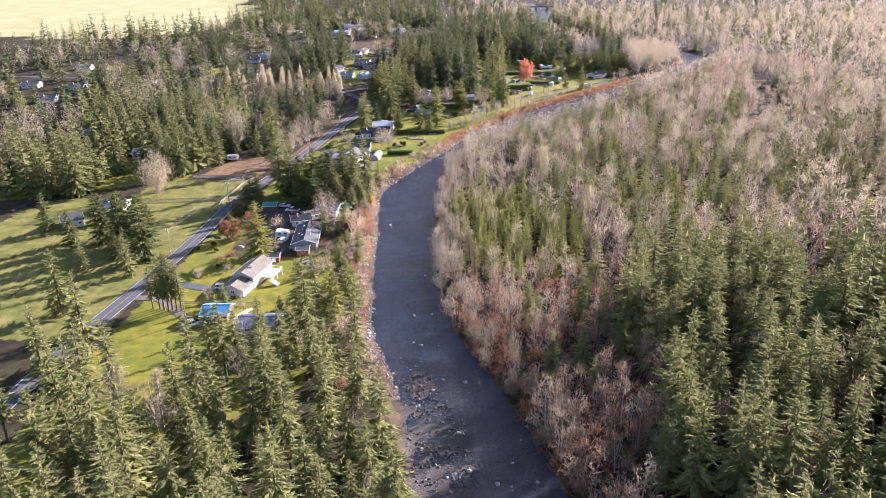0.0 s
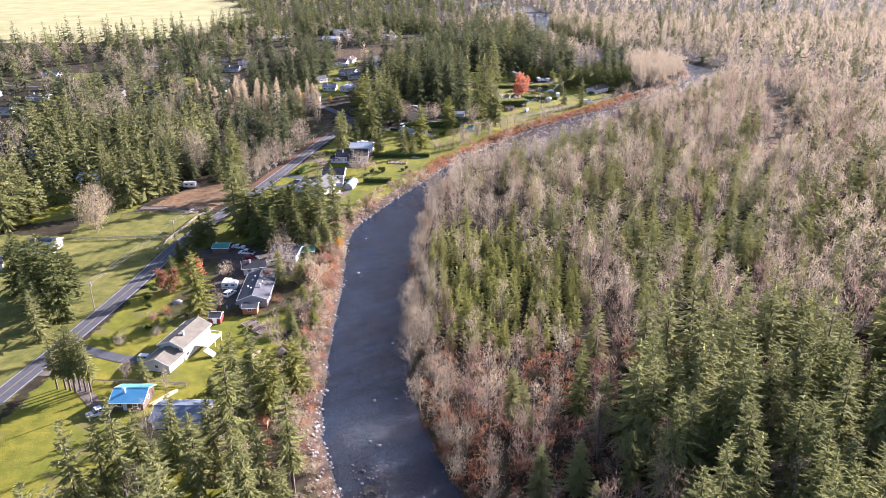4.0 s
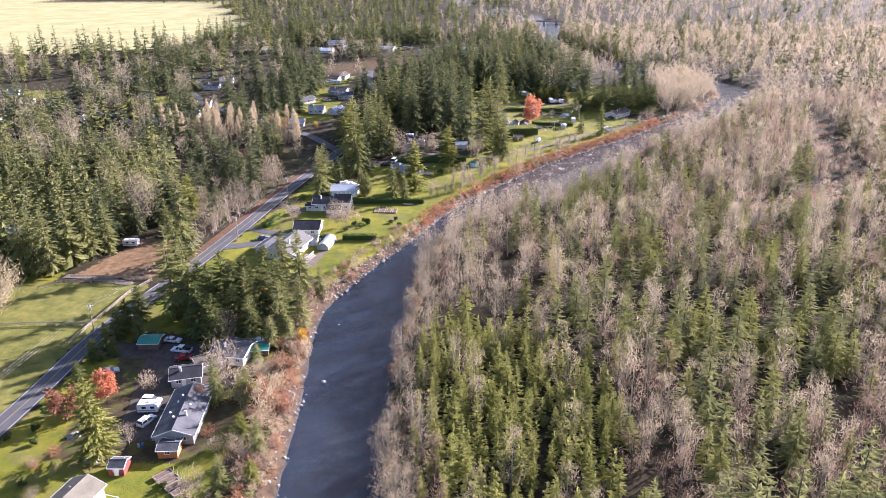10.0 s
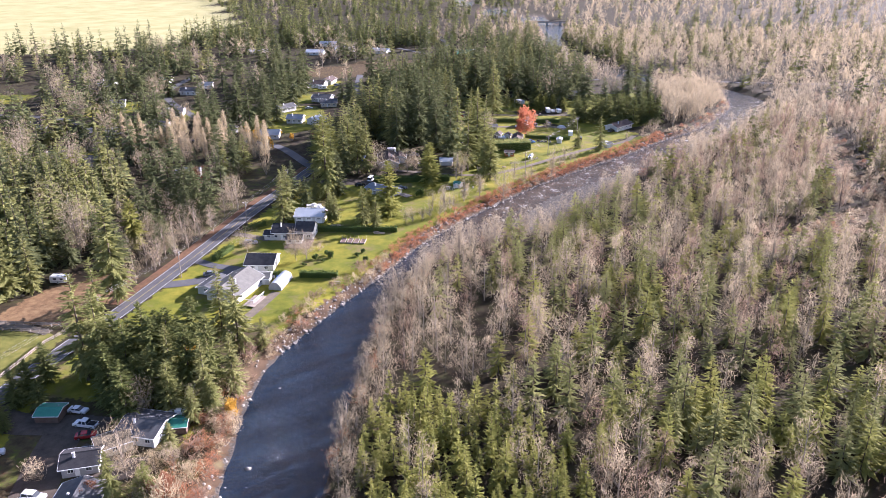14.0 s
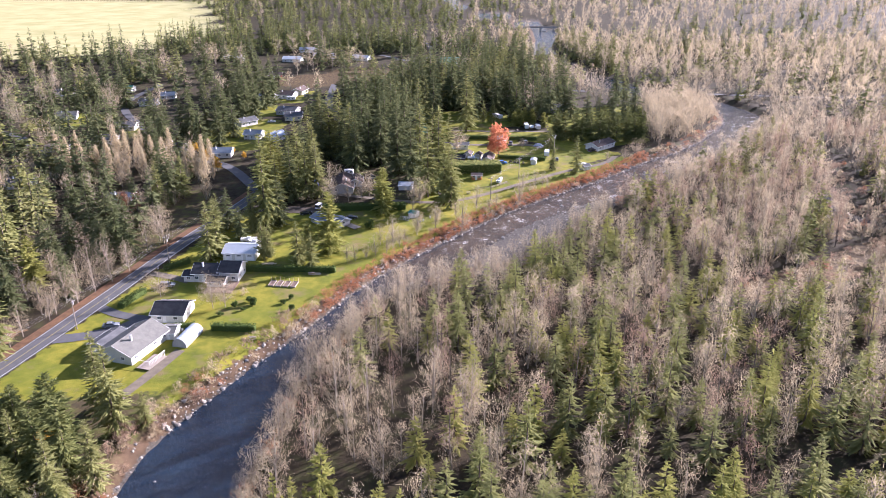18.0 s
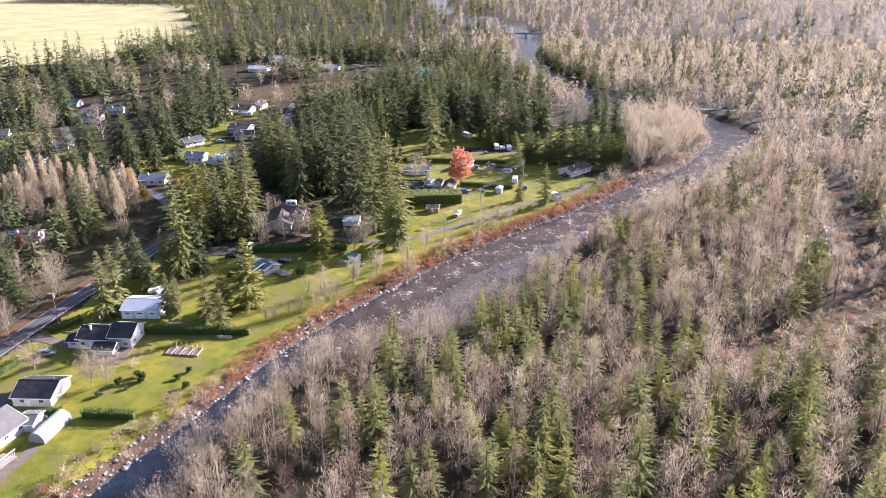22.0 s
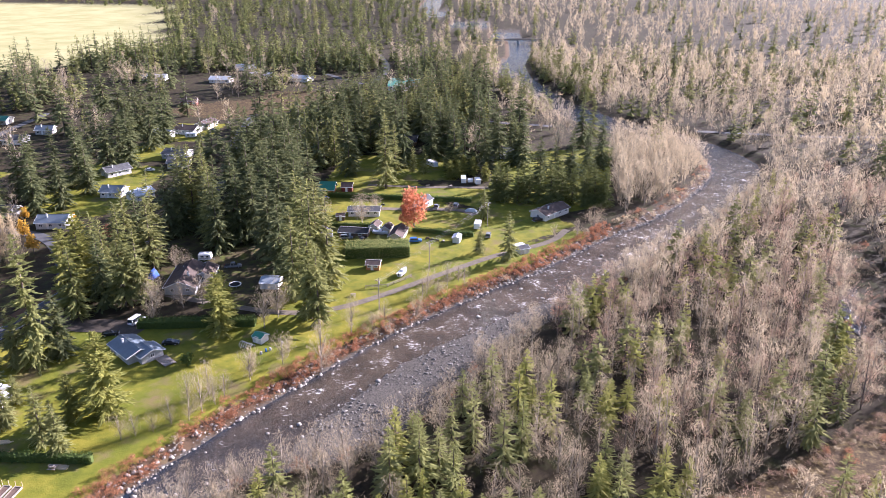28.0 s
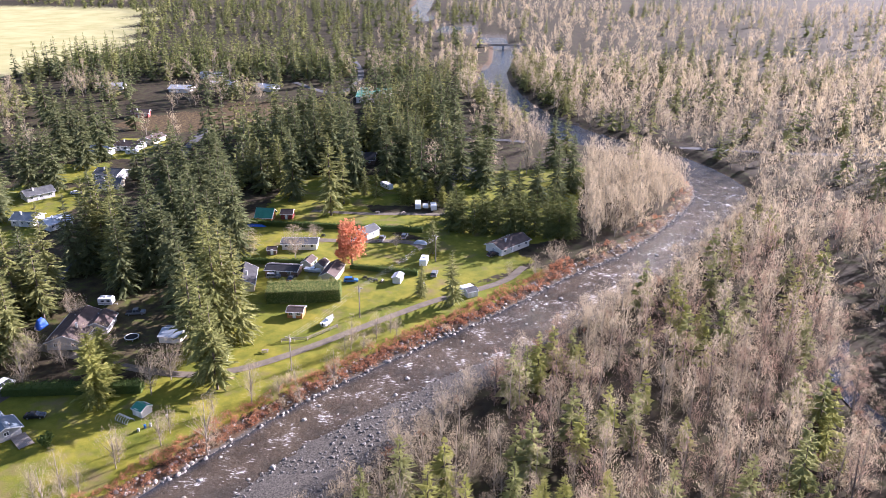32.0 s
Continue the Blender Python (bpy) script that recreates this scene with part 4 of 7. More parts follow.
def shingles(name, a, b):
    m, n, l, s = mat(name, 0.9, 0.15)
    c = coords(n)
    w = n.new("ShaderNodeTexWave")
    w.inputs["Scale"].default_value, w.inputs["Distortion"].default_value = 2.2, 0.6
    mp = n.new("ShaderNodeMapping")
    mp.inputs["Rotation"].default_value = (0, 0, math.pi / 2)
    l.new(c, mp.inputs["Vector"]), l.new(mp.outputs[0], w.inputs["Vector"])
    f = maths(n, l, "ADD", maths(n, l, "MULTIPLY", noise_tex(n, l, c, 0.5), 0.7), maths(n, l, "MULTIPLY", noise_tex(n, l, c, 6.0), 0.3))
    l.new(mix(n, l, maths(n, l, "MULTIPLY", w.outputs["Fac"], 0.18), ramp(n, l, f, (0.35, a), (0.65, b)), (0.03, 0.03, 0.03)), s.inputs["Base Color"])
    bumped(n, l, s, w.outputs["Fac"], 0.4, 0.02)
    return m


R_TAN = shingles("taupe_shingles", (0.14, 0.128, 0.094), (0.21, 0.193, 0.142))
R_DARK = shingles("charcoal_shingles", (0.028, 0.028, 0.031), (0.06, 0.06, 0.063))
R_GREY = shingles("grey_shingles", (0.07, 0.073, 0.078), (0.13, 0.132, 0.135))
R_PALE = shingles("pale_grey_shingles", (0.115, 0.115, 0.105), (0.17, 0.168, 0.15))
R_BROWN = shingles("brown_shingles", (0.08, 0.058, 0.05), (0.13, 0.1, 0.086))
R_MOSS = shingles("mossy_shingles", (0.09, 0.078, 0.055), (0.17, 0.14, 0.1))
R_BLUE = plain("blue_metal_roof", (0.08, 0.29, 0.45), (0.13, 0.38, 0.56), 0.4, 0.4, 0.5, 0.1)
R_STEEL = plain("blue_grey_metal_roof", (0.1, 0.125, 0.15), (0.155, 0.19, 0.22), 0.4, 0.45, 0.5, 0.1)
R_WHITE = plain("white_metal_roof", (0.3, 0.34, 0.38), (0.42, 0.46, 0.5), 0.4, 0.4, 0.5, 0.1)
R_GREEN = plain("green_metal_roof", (0.02, 0.16, 0.11), (0.05, 0.25, 0.17), 0.4, 0.5, 0.4, 0.1)
M_GLASS = plain("window_glass", (0.02, 0.025, 0.03), (0.05, 0.06, 0.07), 0.3, 0.08, 0.6, 0.0)
M_TRIM = plain("white_trim", (0.7, 0.7, 0.69), (0.82, 0.82, 0.81), 2.0, 0.5, 0.4, 0.0)
M_TYRE = plain("tyre_rubber", (0.015, 0.015, 0.016), (0.03, 0.03, 0.03), 5.0, 0.85, 0.2, 0.0)
M_RIM = plain("wheel_metal", (0.4, 0.4, 0.41), (0.6, 0.6, 0.61), 5.0, 0.35, 0.5, 0.0, metal=0.8)
M_LAMP = plain("lamp_lens", (0.5, 0.5, 0.48), (0.7, 0.7, 0.68), 5.0, 0.2, 0.5, 0.0)
M_REDLENS = plain("red_lens", (0.3, 0.02, 0.02), (0.4, 0.04, 0.03), 5.0, 0.25, 0.5, 0.0)
PAINT = {k: plain(k + "_car_paint", a, b, 0.5, 0.25, 0.6, 0.0) for k, a, b in (
    ("white", (0.7, 0.7, 0.7), (0.82, 0.82, 0.82)), ("silver", (0.42, 0.43, 0.45), (0.55, 0.56, 0.58)), ("red", (0.3, 0.02, 0.02), (0.42, 0.04, 0.04)),
    ("black", (0.015, 0.016, 0.018), (0.03, 0.03, 0.035)), ("blue", (0.03, 0.12, 0.4), (0.06, 0.2, 0.55)), ("grey", (0.14, 0.15, 0.16), (0.22, 0.23, 0.24)))}


def part(name, data, material, parent, label="", shade=False):
    """One mesh object under a thing or a part: data is (verts, faces)."""
    v, f = data
    me = bpy.data.meshes.new(name)
    me.from_pydata([tuple(map(float, p)) for p in v], [], [tuple(q) for q in f])
    me.materials.append(material)
    if shade:
        me.polygons.foreach_set("use_smooth", np.full(len(me.polygons), True))
    me.update()
    ob = new(name, me)
    ob.parent = parent
    return tagged(ob, label)


def box(x0, y0, z0, x1, y1, z1, cut=0.0):
    """A block; cut bevels its upright and top edges."""
    if cut <= 0:
        v = [(x0, y0, z0), (x1, y0, z0), (x1, y1, z0), (x0, y1, z0), (x0, y0, z1), (x1, y0, z1), (x1, y1, z1), (x0, y1, z1)]
        return v, [(3, 2, 1, 0), (4, 5, 6, 7), (0, 1, 5, 4), (1, 2, 6, 5), (2, 3, 7, 6), (3, 0, 4, 7)]
    c = cut
    ring = lambda z, g: [(x0 + c + g, y0 + g, z), (x1 - c - g, y0 + g, z), (x1 - g, y0 + c + g, z), (x1 - g, y1 - c - g, z), (x1 - c - g, y1 - g, z), (x0 + c + g, y1 - g, z), (x0 + g, y1 - c - g, z), (x0 + g, y0 + c + g, z)]
    v = ring(z0, 0) + ring(z1 - c, 0) + ring(z1, c)
    f = [tuple(range(7, -1, -1)), tuple(range(16, 24))]
    for b in (0, 8):
        f += [(b + i, b + (i + 1) % 8, b + 8 + (i + 1) % 8, b + 8 + i) for i in range(8)]
    return v, f


def join(*datas):
    v, f = [], []
    for a, b in datas:
        n = len(v)
        v += list(a)
        f += [tuple(i + n for i in q) for q in b]
    return v, f


def thing(name, x, y, rot, label, category, group="", z=None):
    e = tagged(new(name), label, category, group)
    e.matrix_world = pose(x, y, gz(x, y) if z is None else z, 0, 0, rot)
    return e


def prism(profile, a, b, axis="x"):
    """A closed outline (y, z) swept along x from a to b."""
    n = len(profile)
    v = [(a, p, q) for p, q in profile] + [(b, p, q) for p, q in profile]
    f = [tuple(range(n - 1, -1, -1)), tuple(range(n, 2 * n))] + [(i, (i + 1) % n, n + (i + 1) % n, n + i) for i in range(n)]
    return v, f


def window(parent, x, y, z, w, h, face):
    """A framed pane on the wall that faces 's', 'n', 'e' or 'w'; x, y: its middle on the wall."""
    t = 0.06
    def slab(u0, z0, u1, z1, d0, d1):
        if face in "sn":
            sg = -1 if face == "s" else 1
            ys = sorted((y + sg * d0, y + sg * d1))
            return box(x + u0, ys[0], z0, x + u1, ys[1], z1)
        sg = 1 if face == "e" else -1
        xs = sorted((x + sg * d0, x + sg * d1))
        return box(xs[0], y + u0, z0, xs[1], y + u1, z1)
    k = 0.12
    fr = part("window", join(slab(-w / 2, z, w / 2, z + k, -t, t), slab(-w / 2, z + h - k, w / 2, z + h, -t, t), slab(-w / 2, z + k, -w / 2 + k, z + h - k, -t, t),
                             slab(w / 2 - k, z + k, w / 2, z + h - k, -t, t), slab(-0.04, z + k, 0.04, z + h - k, -t, t * 0.9)), M_TRIM, parent, "white-framed window")
    part("pane", slab(-w / 2 + k, z + k, w / 2 - k, z + h - k, -t, t * 0.4), M_GLASS, fr, "dark window glass")


def house(name, x, y, rot, w, d, h, rise, wall, roof, label, category="house", over=0.5, wins=(2, 1), doors=1, chimney=True, group="houses by the river", base=None, big_door=0):
    """A gabled building, ridge along its own x; wins: windows on the long and short walls."""
    e = base or thing(name, x, y, rot, label, category, group)
    ox, oy = (0, 0) if base is None else (x, y)
    def at(data):
        return [(p[0] + ox, p[1] + oy, p[2]) for p in data[0]], data[1]
    t = 0.16
    lo = -0.4
    a, b = -w / 2, w / 2
    part("wall", at(box(a, -d / 2, lo, b, -d / 2 + t, h)), wall, e)
    part("wall", at(box(a, d / 2 - t, lo, b, d / 2, h)), wall, e)
    for sx in (a, b - t):
        part("gable_wall", at(prism([(-d / 2 + t, lo), (d / 2 - t, lo), (d / 2 - t, h), (0, h + rise * (1 - 2 * t / d)), (-d / 2 + t, h)], sx, sx + t)), wall, e)
    k = rise / (d / 2)
    for sg in (-1, 1):
        pts = [(0, h + rise + 0.1), (sg * (d / 2 + over), h - k * over + 0.1), (sg * (d / 2 + over), h - k * over - 0.08), (0, h + rise - 0.08)]
        part("roof", at(prism(pts if sg < 0 else pts[::-1], a - over, b + over)), roof, e)
        part("gutter", at(box(a - over, min(sg * (d / 2 + over), sg * (d / 2 + over + 0.12)), h - k * over - 0.05, b + over, max(sg * (d / 2 + over), sg * (d / 2 + over + 0.12)), h - k * over + 0.08)), M_TRIM, e)
    for sx in (a - over - 0.05, b + over):
        part("barge_board", at(join(prism([(0, h + rise + 0.12), (-d / 2 - over, h - k * over + 0.12), (-d / 2 - over, h - k * over - 0.12), (0, h + rise - 0.12)], sx, sx + 0.05),
                                prism([(0, h + rise - 0.12), (d / 2 + over, h - k * over - 0.12), (d / 2 + over, h - k * over + 0.12), (0, h + rise + 0.12)], sx, sx + 0.05))), M_TRIM, e)
    part("ridge_cap", at(prism([(-0.18, h + rise + 0.06), (0, h + rise + 0.18), (0.18, h + rise + 0.06)][::-1], a - over, b + over)), roof, e)
    zs = [1.0] if h < 3.9 else [0.75, h - 1.35]
    for z0 in zs:
        for i in range(wins[0]):
            u = a + (i + 0.5) * w / wins[0]
            for f, yy in (("s", -d / 2), ("n", d / 2)):
                if big_door and f == "s":
                    continue
                window(e, u + ox, yy + oy, z0, 1.3, 1.1, f)
        for i in range(wins[1]):
            v = -d / 2 + (i + 0.5) * d / wins[1]
            for f, xx in (("w", a), ("e", b)):
                window(e, xx + ox, v + oy, z0, 1.2, 1.1, f)
    if doors:
        dr = part("door", at(box(a + w * 0.36, -d / 2 - 0.05, 0.05, a + w * 0.36 + 0.95, -d / 2 + 0.03, 2.1)), M_TRIM, e, "painted entrance door")
        part("door_handle", at(box(a + w * 0.36 + 0.8, -d / 2 - 0.12, 1.0, a + w * 0.36 + 0.88, -d / 2 - 0.05, 1.08)), M_RIM, dr)
    for i in range(big_door):
        u = a + (i + 0.5) * w / big_door
        dr = part("garage_door", at(box(u - 1.35, -d / 2 - 0.05, 0.05, u + 1.35, -d / 2 + 0.03, 2.35)), M_TRIM, e, "panelled garage door")
        part("window_strip", at(box(u - 0.7, -d / 2 - 0.08, 1.6, u + 0.7, -d / 2 - 0.05, 1.95)), M_GLASS, dr, "dark glass strip")
    if chimney:
        c = part("chimney", at(box(a + w * 0.3, -d * 0.2, h + rise * 0.3, a + w * 0.3 + 0.5, -d * 0.2 + 0.5, h + rise + 0.7, 0.05)), M_TRIM, e, "pale flue on the roof")
        part("cap", at(box(a + w * 0.3 - 0.08, -d * 0.2 - 0.08, h + rise + 0.7, a + w * 0.3 + 0.58, -d * 0.2 + 0.58, h + rise + 0.8)), M_GREYWALL, c)
    part("roof_vent", at(box(b - w * 0.25, d * 0.18, h + rise * 0.4, b - w * 0.25 + 0.25, d * 0.18 + 0.25, h + rise * 0.64 + 0.28, 0.04)), M_GREYWALL, e)
    return e


def wheel(parent, x, y, r=0.35, w=0.22):
    a = np.arange(14) / 14 * 2 * np.pi
    v = [(x + r * math.cos(q), y + s * w / 2, r + r * math.sin(q)) for s in (-1, 1) for q in a]
    f = [tuple(range(14)), tuple(range(27, 13, -1))] + [(i, i + 14, (i + 1) % 14 + 14, (i + 1) % 14) for i in range(14)]
    t = part("wheel", (v, f), M_TYRE, parent, "black rubber tyre")
    k = 0.6 * r
    v = [(x + k * math.cos(q), y + s * (w / 2 + 0.01), r + k * math.sin(q)) for s in (-1, 1) for q in a]
    part("rim", (v, f), M_RIM, t, "metal wheel rim")


def car(x, y, rot, paint="white", style="suv", label=""):
    """style: suv, sedan, pickup or van."""
    e = thing({"pickup": "pickup_truck", "van": "van"}.get(style, "car"), x, y, rot, label or f"{paint} {style} parked in the yard", "car", "parked vehicles")
    P = PAINT[paint]
    L, W = {"suv": (4.7, 1.85), "sedan": (4.6, 1.8), "pickup": (5.6, 1.95), "van": (5.4, 2.0)}[style]
    a, b = -L / 2, L / 2
    lower = [(a, 0.35), (b, 0.35), (b, 0.78), (b - 0.15, 0.92), (b - 1.2, 1.02), (a + 0.1, 1.05), (a, 0.9)]
    def side_prism(pts, y0, y1, inset=0.0):
        n = len(pts)
        v = [(p, y0 + (inset if q > 1.2 else 0), q) for p, q in pts] + [(p, y1 - (inset if q > 1.2 else 0), q) for p, q in pts]
        return v, [tuple(range(n)), tuple(range(2 * n - 1, n - 1, -1))] + [(i, n + i, n + (i + 1) % n, (i + 1) % n) for i in range(n)]
    part("body", side_prism(lower, -W / 2, W / 2), P, e)
    cab = {"suv": [(a + 0.12, 1.05), (b - 1.25, 1.02), (b - 1.95, 1.66), (a + 0.35, 1.7)], "sedan": [(a + 0.6, 1.04), (b - 1.25, 1.02), (b - 2.0, 1.45), (a + 1.3, 1.45)],
           "pickup": [(a + 2.0, 1.04), (b - 1.35, 1.02), (b - 2.0, 1.78), (a + 2.15, 1.78)], "van": [(a + 0.05, 1.05), (b - 0.8, 1.02), (b - 1.5, 2.1), (a + 0.1, 2.15)]}[style]
    part("cabin_glass", side_prism(cab, -W / 2 + 0.06, W / 2 - 0.06, 0.14), M_GLASS, e, "dark glazed cabin")
    top = [p for p in cab if p[1] > 1.2]
    x0, x1, zt = min(p[0] for p in top), max(p[0] for p in top), max(p[1] for p in top)
    part("roof", box(x0 - 0.02, -W / 2 + 0.16, zt - 0.04, x1 + 0.02, W / 2 - 0.16, zt + 0.05, 0.03), P, e)
    for q in ((cab[0][0] + 0.03, top[-1][0]), ((cab[0][0] + cab[1][0]) / 2, (x0 + x1) / 2)):
        part("pillar", side_prism([(q[0], 1.0), (q[0] + 0.14, 1.0), (q[1] + 0.14, zt), (q[1], zt)], -W / 2 + 0.04, W / 2 - 0.04, 0.14), P, e)
    if style == "pickup":
        part("bed", box(a + 0.12, -W / 2 + 0.14, 1.0, a + 1.9, W / 2 - 0.14, 1.075), M_TYRE, e, "black open truck bed")
    for sx in (a + 0.85, b - 0.9):
        for sy in (-W / 2 + 0.1, W / 2 - 0.1):
            wheel(e, sx, sy)
    for sy in (-W / 2 + 0.3, W / 2 - 0.3):
        part("headlight", box(b - 0.05, sy - 0.2, 0.68, b + 0.03, sy + 0.2, 0.84), M_LAMP, e)
        part("tail_light", box(a - 0.03, sy - 0.15, 0.75, a + 0.05, sy + 0.15, 0.95), M_REDLENS, e)
    for z0, xx in ((0.4, b), (0.4, a - 0.08)):
        part("bumper", box(xx, -W / 2 + 0.06, z0, xx + 0.08, W / 2 - 0.06, z0 + 0.22), M_GREYWALL, e)
    return e


def trailer(x, y, rot, length=6.0, label="white camper trailer standing on the grass", h=2.5):
    e = thing("camper_trailer", x, y, rot, label, "trailer", "camper trailers")
    a, b = -length / 2, length / 2
    pr = [(a, 0.55), (b - 0.3, 0.55), (b, 1.1), (b - 0.15, h), (b - 0.7, h + 0.2), (a + 0.2, h + 0.2), (a, h - 0.1)]
    n = len(pr)
    v = [(p, -1.15, q) for p, q in pr] + [(p, 1.15, q) for p, q in pr]
    part("body", (v, [tuple(range(n)), tuple(range(2 * n - 1, n - 1, -1))] + [(i, n + i, n + (i + 1) % n, (i + 1) % n) for i in range(n)]), PAINT["white"], e)
    part("stripe", join(box(a + 0.02, -1.17, 1.0, b - 0.2, -1.15, 1.15), box(a + 0.02, 1.15, 1.0, b - 0.2, 1.17, 1.15)), PAINT["grey"], e, "grey side stripe")
    for u in (-0.28, 0.12):
        for sg in (-1, 1):
            part("window", box(u * length, min(sg * 1.15, sg * 1.18), 1.5, u * length + 1.0, max(sg * 1.15, sg * 1.18), 2.1), M_GLASS, e)
    part("door", box(0.33 * length, -1.185, 0.65, 0.33 * length + 0.65, -1.15, 2.3), M_TRIM, e)
    part("roof_hatch", box(-0.4, -0.3, h + 0.2, 0.3, 0.3, h + 0.36, 0.05), M_TRIM, e)
    part("hitch", join(box(b - 0.1, -0.05, 0.5, b + 1.1, 0.05, 0.6), box(b + 0.85, -0.05, -0.05, b + 0.95, 0.05, 0.5)), M_GREYWALL, e)
    for sg in (-1.05, 1.05):
        wheel(e, -0.2, sg)
    return e


def boat(x, y, rot, label="white motor boat on a trailer"):
    e = thing("motor_boat", x, y, rot, label, "boat", "boats in the yards")
    st = [(-2.8, 1.0, 0.9), (-1.0, 1.1, 0.85), (1.2, 1.0, 0.9), (2.4, 0.55, 1.05), (3.2, 0.05, 1.25)]
    v = []
    for u, w, t in st:
        v += [(u, -w, t + 0.5), (u, -w * 0.6, 0.45), (u, 0, 0.35), (u, w * 0.6, 0.45), (u, w, t + 0.5)]
    f = [(i * 5 + k, i * 5 + k + 1, i * 5 + k + 6, i * 5 + k + 5) for i in range(4) for k in range(4)] + [(0, 1, 2, 3, 4)]
    f += [(i * 5, (i + 1) * 5, (i + 1) * 5 + 4, i * 5 + 4) for i in range(4)]
    part("hull", (v, f), PAINT["white"], e)
    part("cabin", box(-0.6, -0.7, 1.35, 1.0, 0.7, 2.0, 0.2), PAINT["white"], e)
    part("windscreen", box(0.95, -0.6, 1.45, 1.05, 0.6, 1.9), M_GLASS, e)
    part("outboard_motor", box(-3.15, -0.2, 0.7, -2.75, 0.2, 1.7, 0.08), PAINT["black"], e)
    part("trailer_frame", join(box(-2.4, -0.75, 0.3, 2.0, -0.65, 0.42), box(-2.4, 0.65, 0.3, 2.0, 0.75, 0.42), box(1.9, -0.05, 0.3, 4.0, 0.05, 0.42), box(3.8, -0.05, -0.05, 3.9, 0.05, 0.3)), M_GREYWALL, e)
    for sg in (-0.95, 0.95):
        wheel(e, -0.8, sg, 0.3, 0.18)


def pole(x, y, h=10.0, arm=True):
    e = thing("utility_pole", x, y, 80, "weathered wooden utility pole with crossarm", "pole", "utility poles along the road")
    s = Stock()
    tube(s, [(0, 0, -0.5), (0, 0, h)], [0.17, 0.11], 8)
    v, f = s.done()
    part("pole", (v, [tuple(map(int, q)) for q in f]), M_OLDWOOD, e)
    if arm:
        c = part("crossarm", box(-0.06, -1.2, h - 0.9, 0.06, 1.2, h - 0.76), M_OLDWOOD, e)
        for k in (-1.1, -0.5, 0.5, 1.1):
            part("insulator", box(-0.05, k - 0.05, h - 0.76, 0.05, k + 0.05, h - 0.58, 0.02), M_TRIM, c)
        part("transformer", box(0.12, -0.25, h - 2.2, 0.55, 0.25, h - 1.2, 0.1), M_GREYWALL, e)
    return e


def wire(a, b, sag=0.7, r=0.013):
    """A slack cable between two places."""
    a, b = np.array(a, float), np.array(b, float)
    t = np.linspace(0, 1, 14)[:, None]
    p = a + (b - a) * t
    p[:, 2] -= (4 * sag * t * (1 - t))[:, 0]
    cu = bpy.data.curves.new("power_cable", "CURVE")
    cu.dimensions, cu.bevel_depth, cu.bevel_resolution = "3D", r, 0
    sp = cu.splines.new("POLY")
    sp.points.add(13)
    for q, w in zip(sp.points, p):
        q.co = (*w, 1)
    cu.materials.append(M_WHITE)
    tagged(new("power_cable", cu), "thin pale power cable between poles", "cable", "power cables")


def hedge(x0, y0, x1, y1, h=2.0, w=1.6, label="clipped dark green garden hedge", material=None, seed=1):
    """A long clipped hedge, its faces made of small leaves."""
    L = math.hypot(x1 - x0, y1 - y0)
    e = thing("hedge", (x0 + x1) / 2, (y0 + y1) / 2, math.degrees(math.atan2(y1 - y0, x1 - x0)), label, "hedge", "garden hedges")
    rs = np.random.RandomState(seed)
    core = part("stem_core", box(-L / 2 + 0.2, -w / 2 + 0.2, -0.2, L / 2 - 0.2, w / 2 - 0.2, h - 0.3, 0.2), M_HEDGE, e)
    n = int(min(L * (w + 2 * h) * 9, 6000))
    u = rs.uniform(-L / 2, L / 2, n)
    g = rs.uniform(0, w + 2 * h, n)
    p = np.where((g < h)[:, None], np.column_stack([u, np.full(n, -w / 2), g]), np.where((g < h + w)[:, None], np.column_stack([u, g - h - w / 2, np.full(n, h)]), np.column_stack([u, np.full(n, w / 2), g - h - w])))
    p += rs.normal(0, 0.09, p.shape)
    d = unit(rs.normal(size=(n, 3)) + (0, 0, 0.3))
    s = rs.uniform(0.2, 0.45, n)[:, None]
    a = unit(np.cross(d, rs.normal(size=(n, 3))))
    me = mesh_of("leaves", np.stack([p - a * s * 0.5, p + a * s * 0.5, p + d * s], 1).reshape(-1, 3), np.arange(3 * n).reshape(-1, 3), [material or M_HEDGE])
    new("leaves", me).parent = e


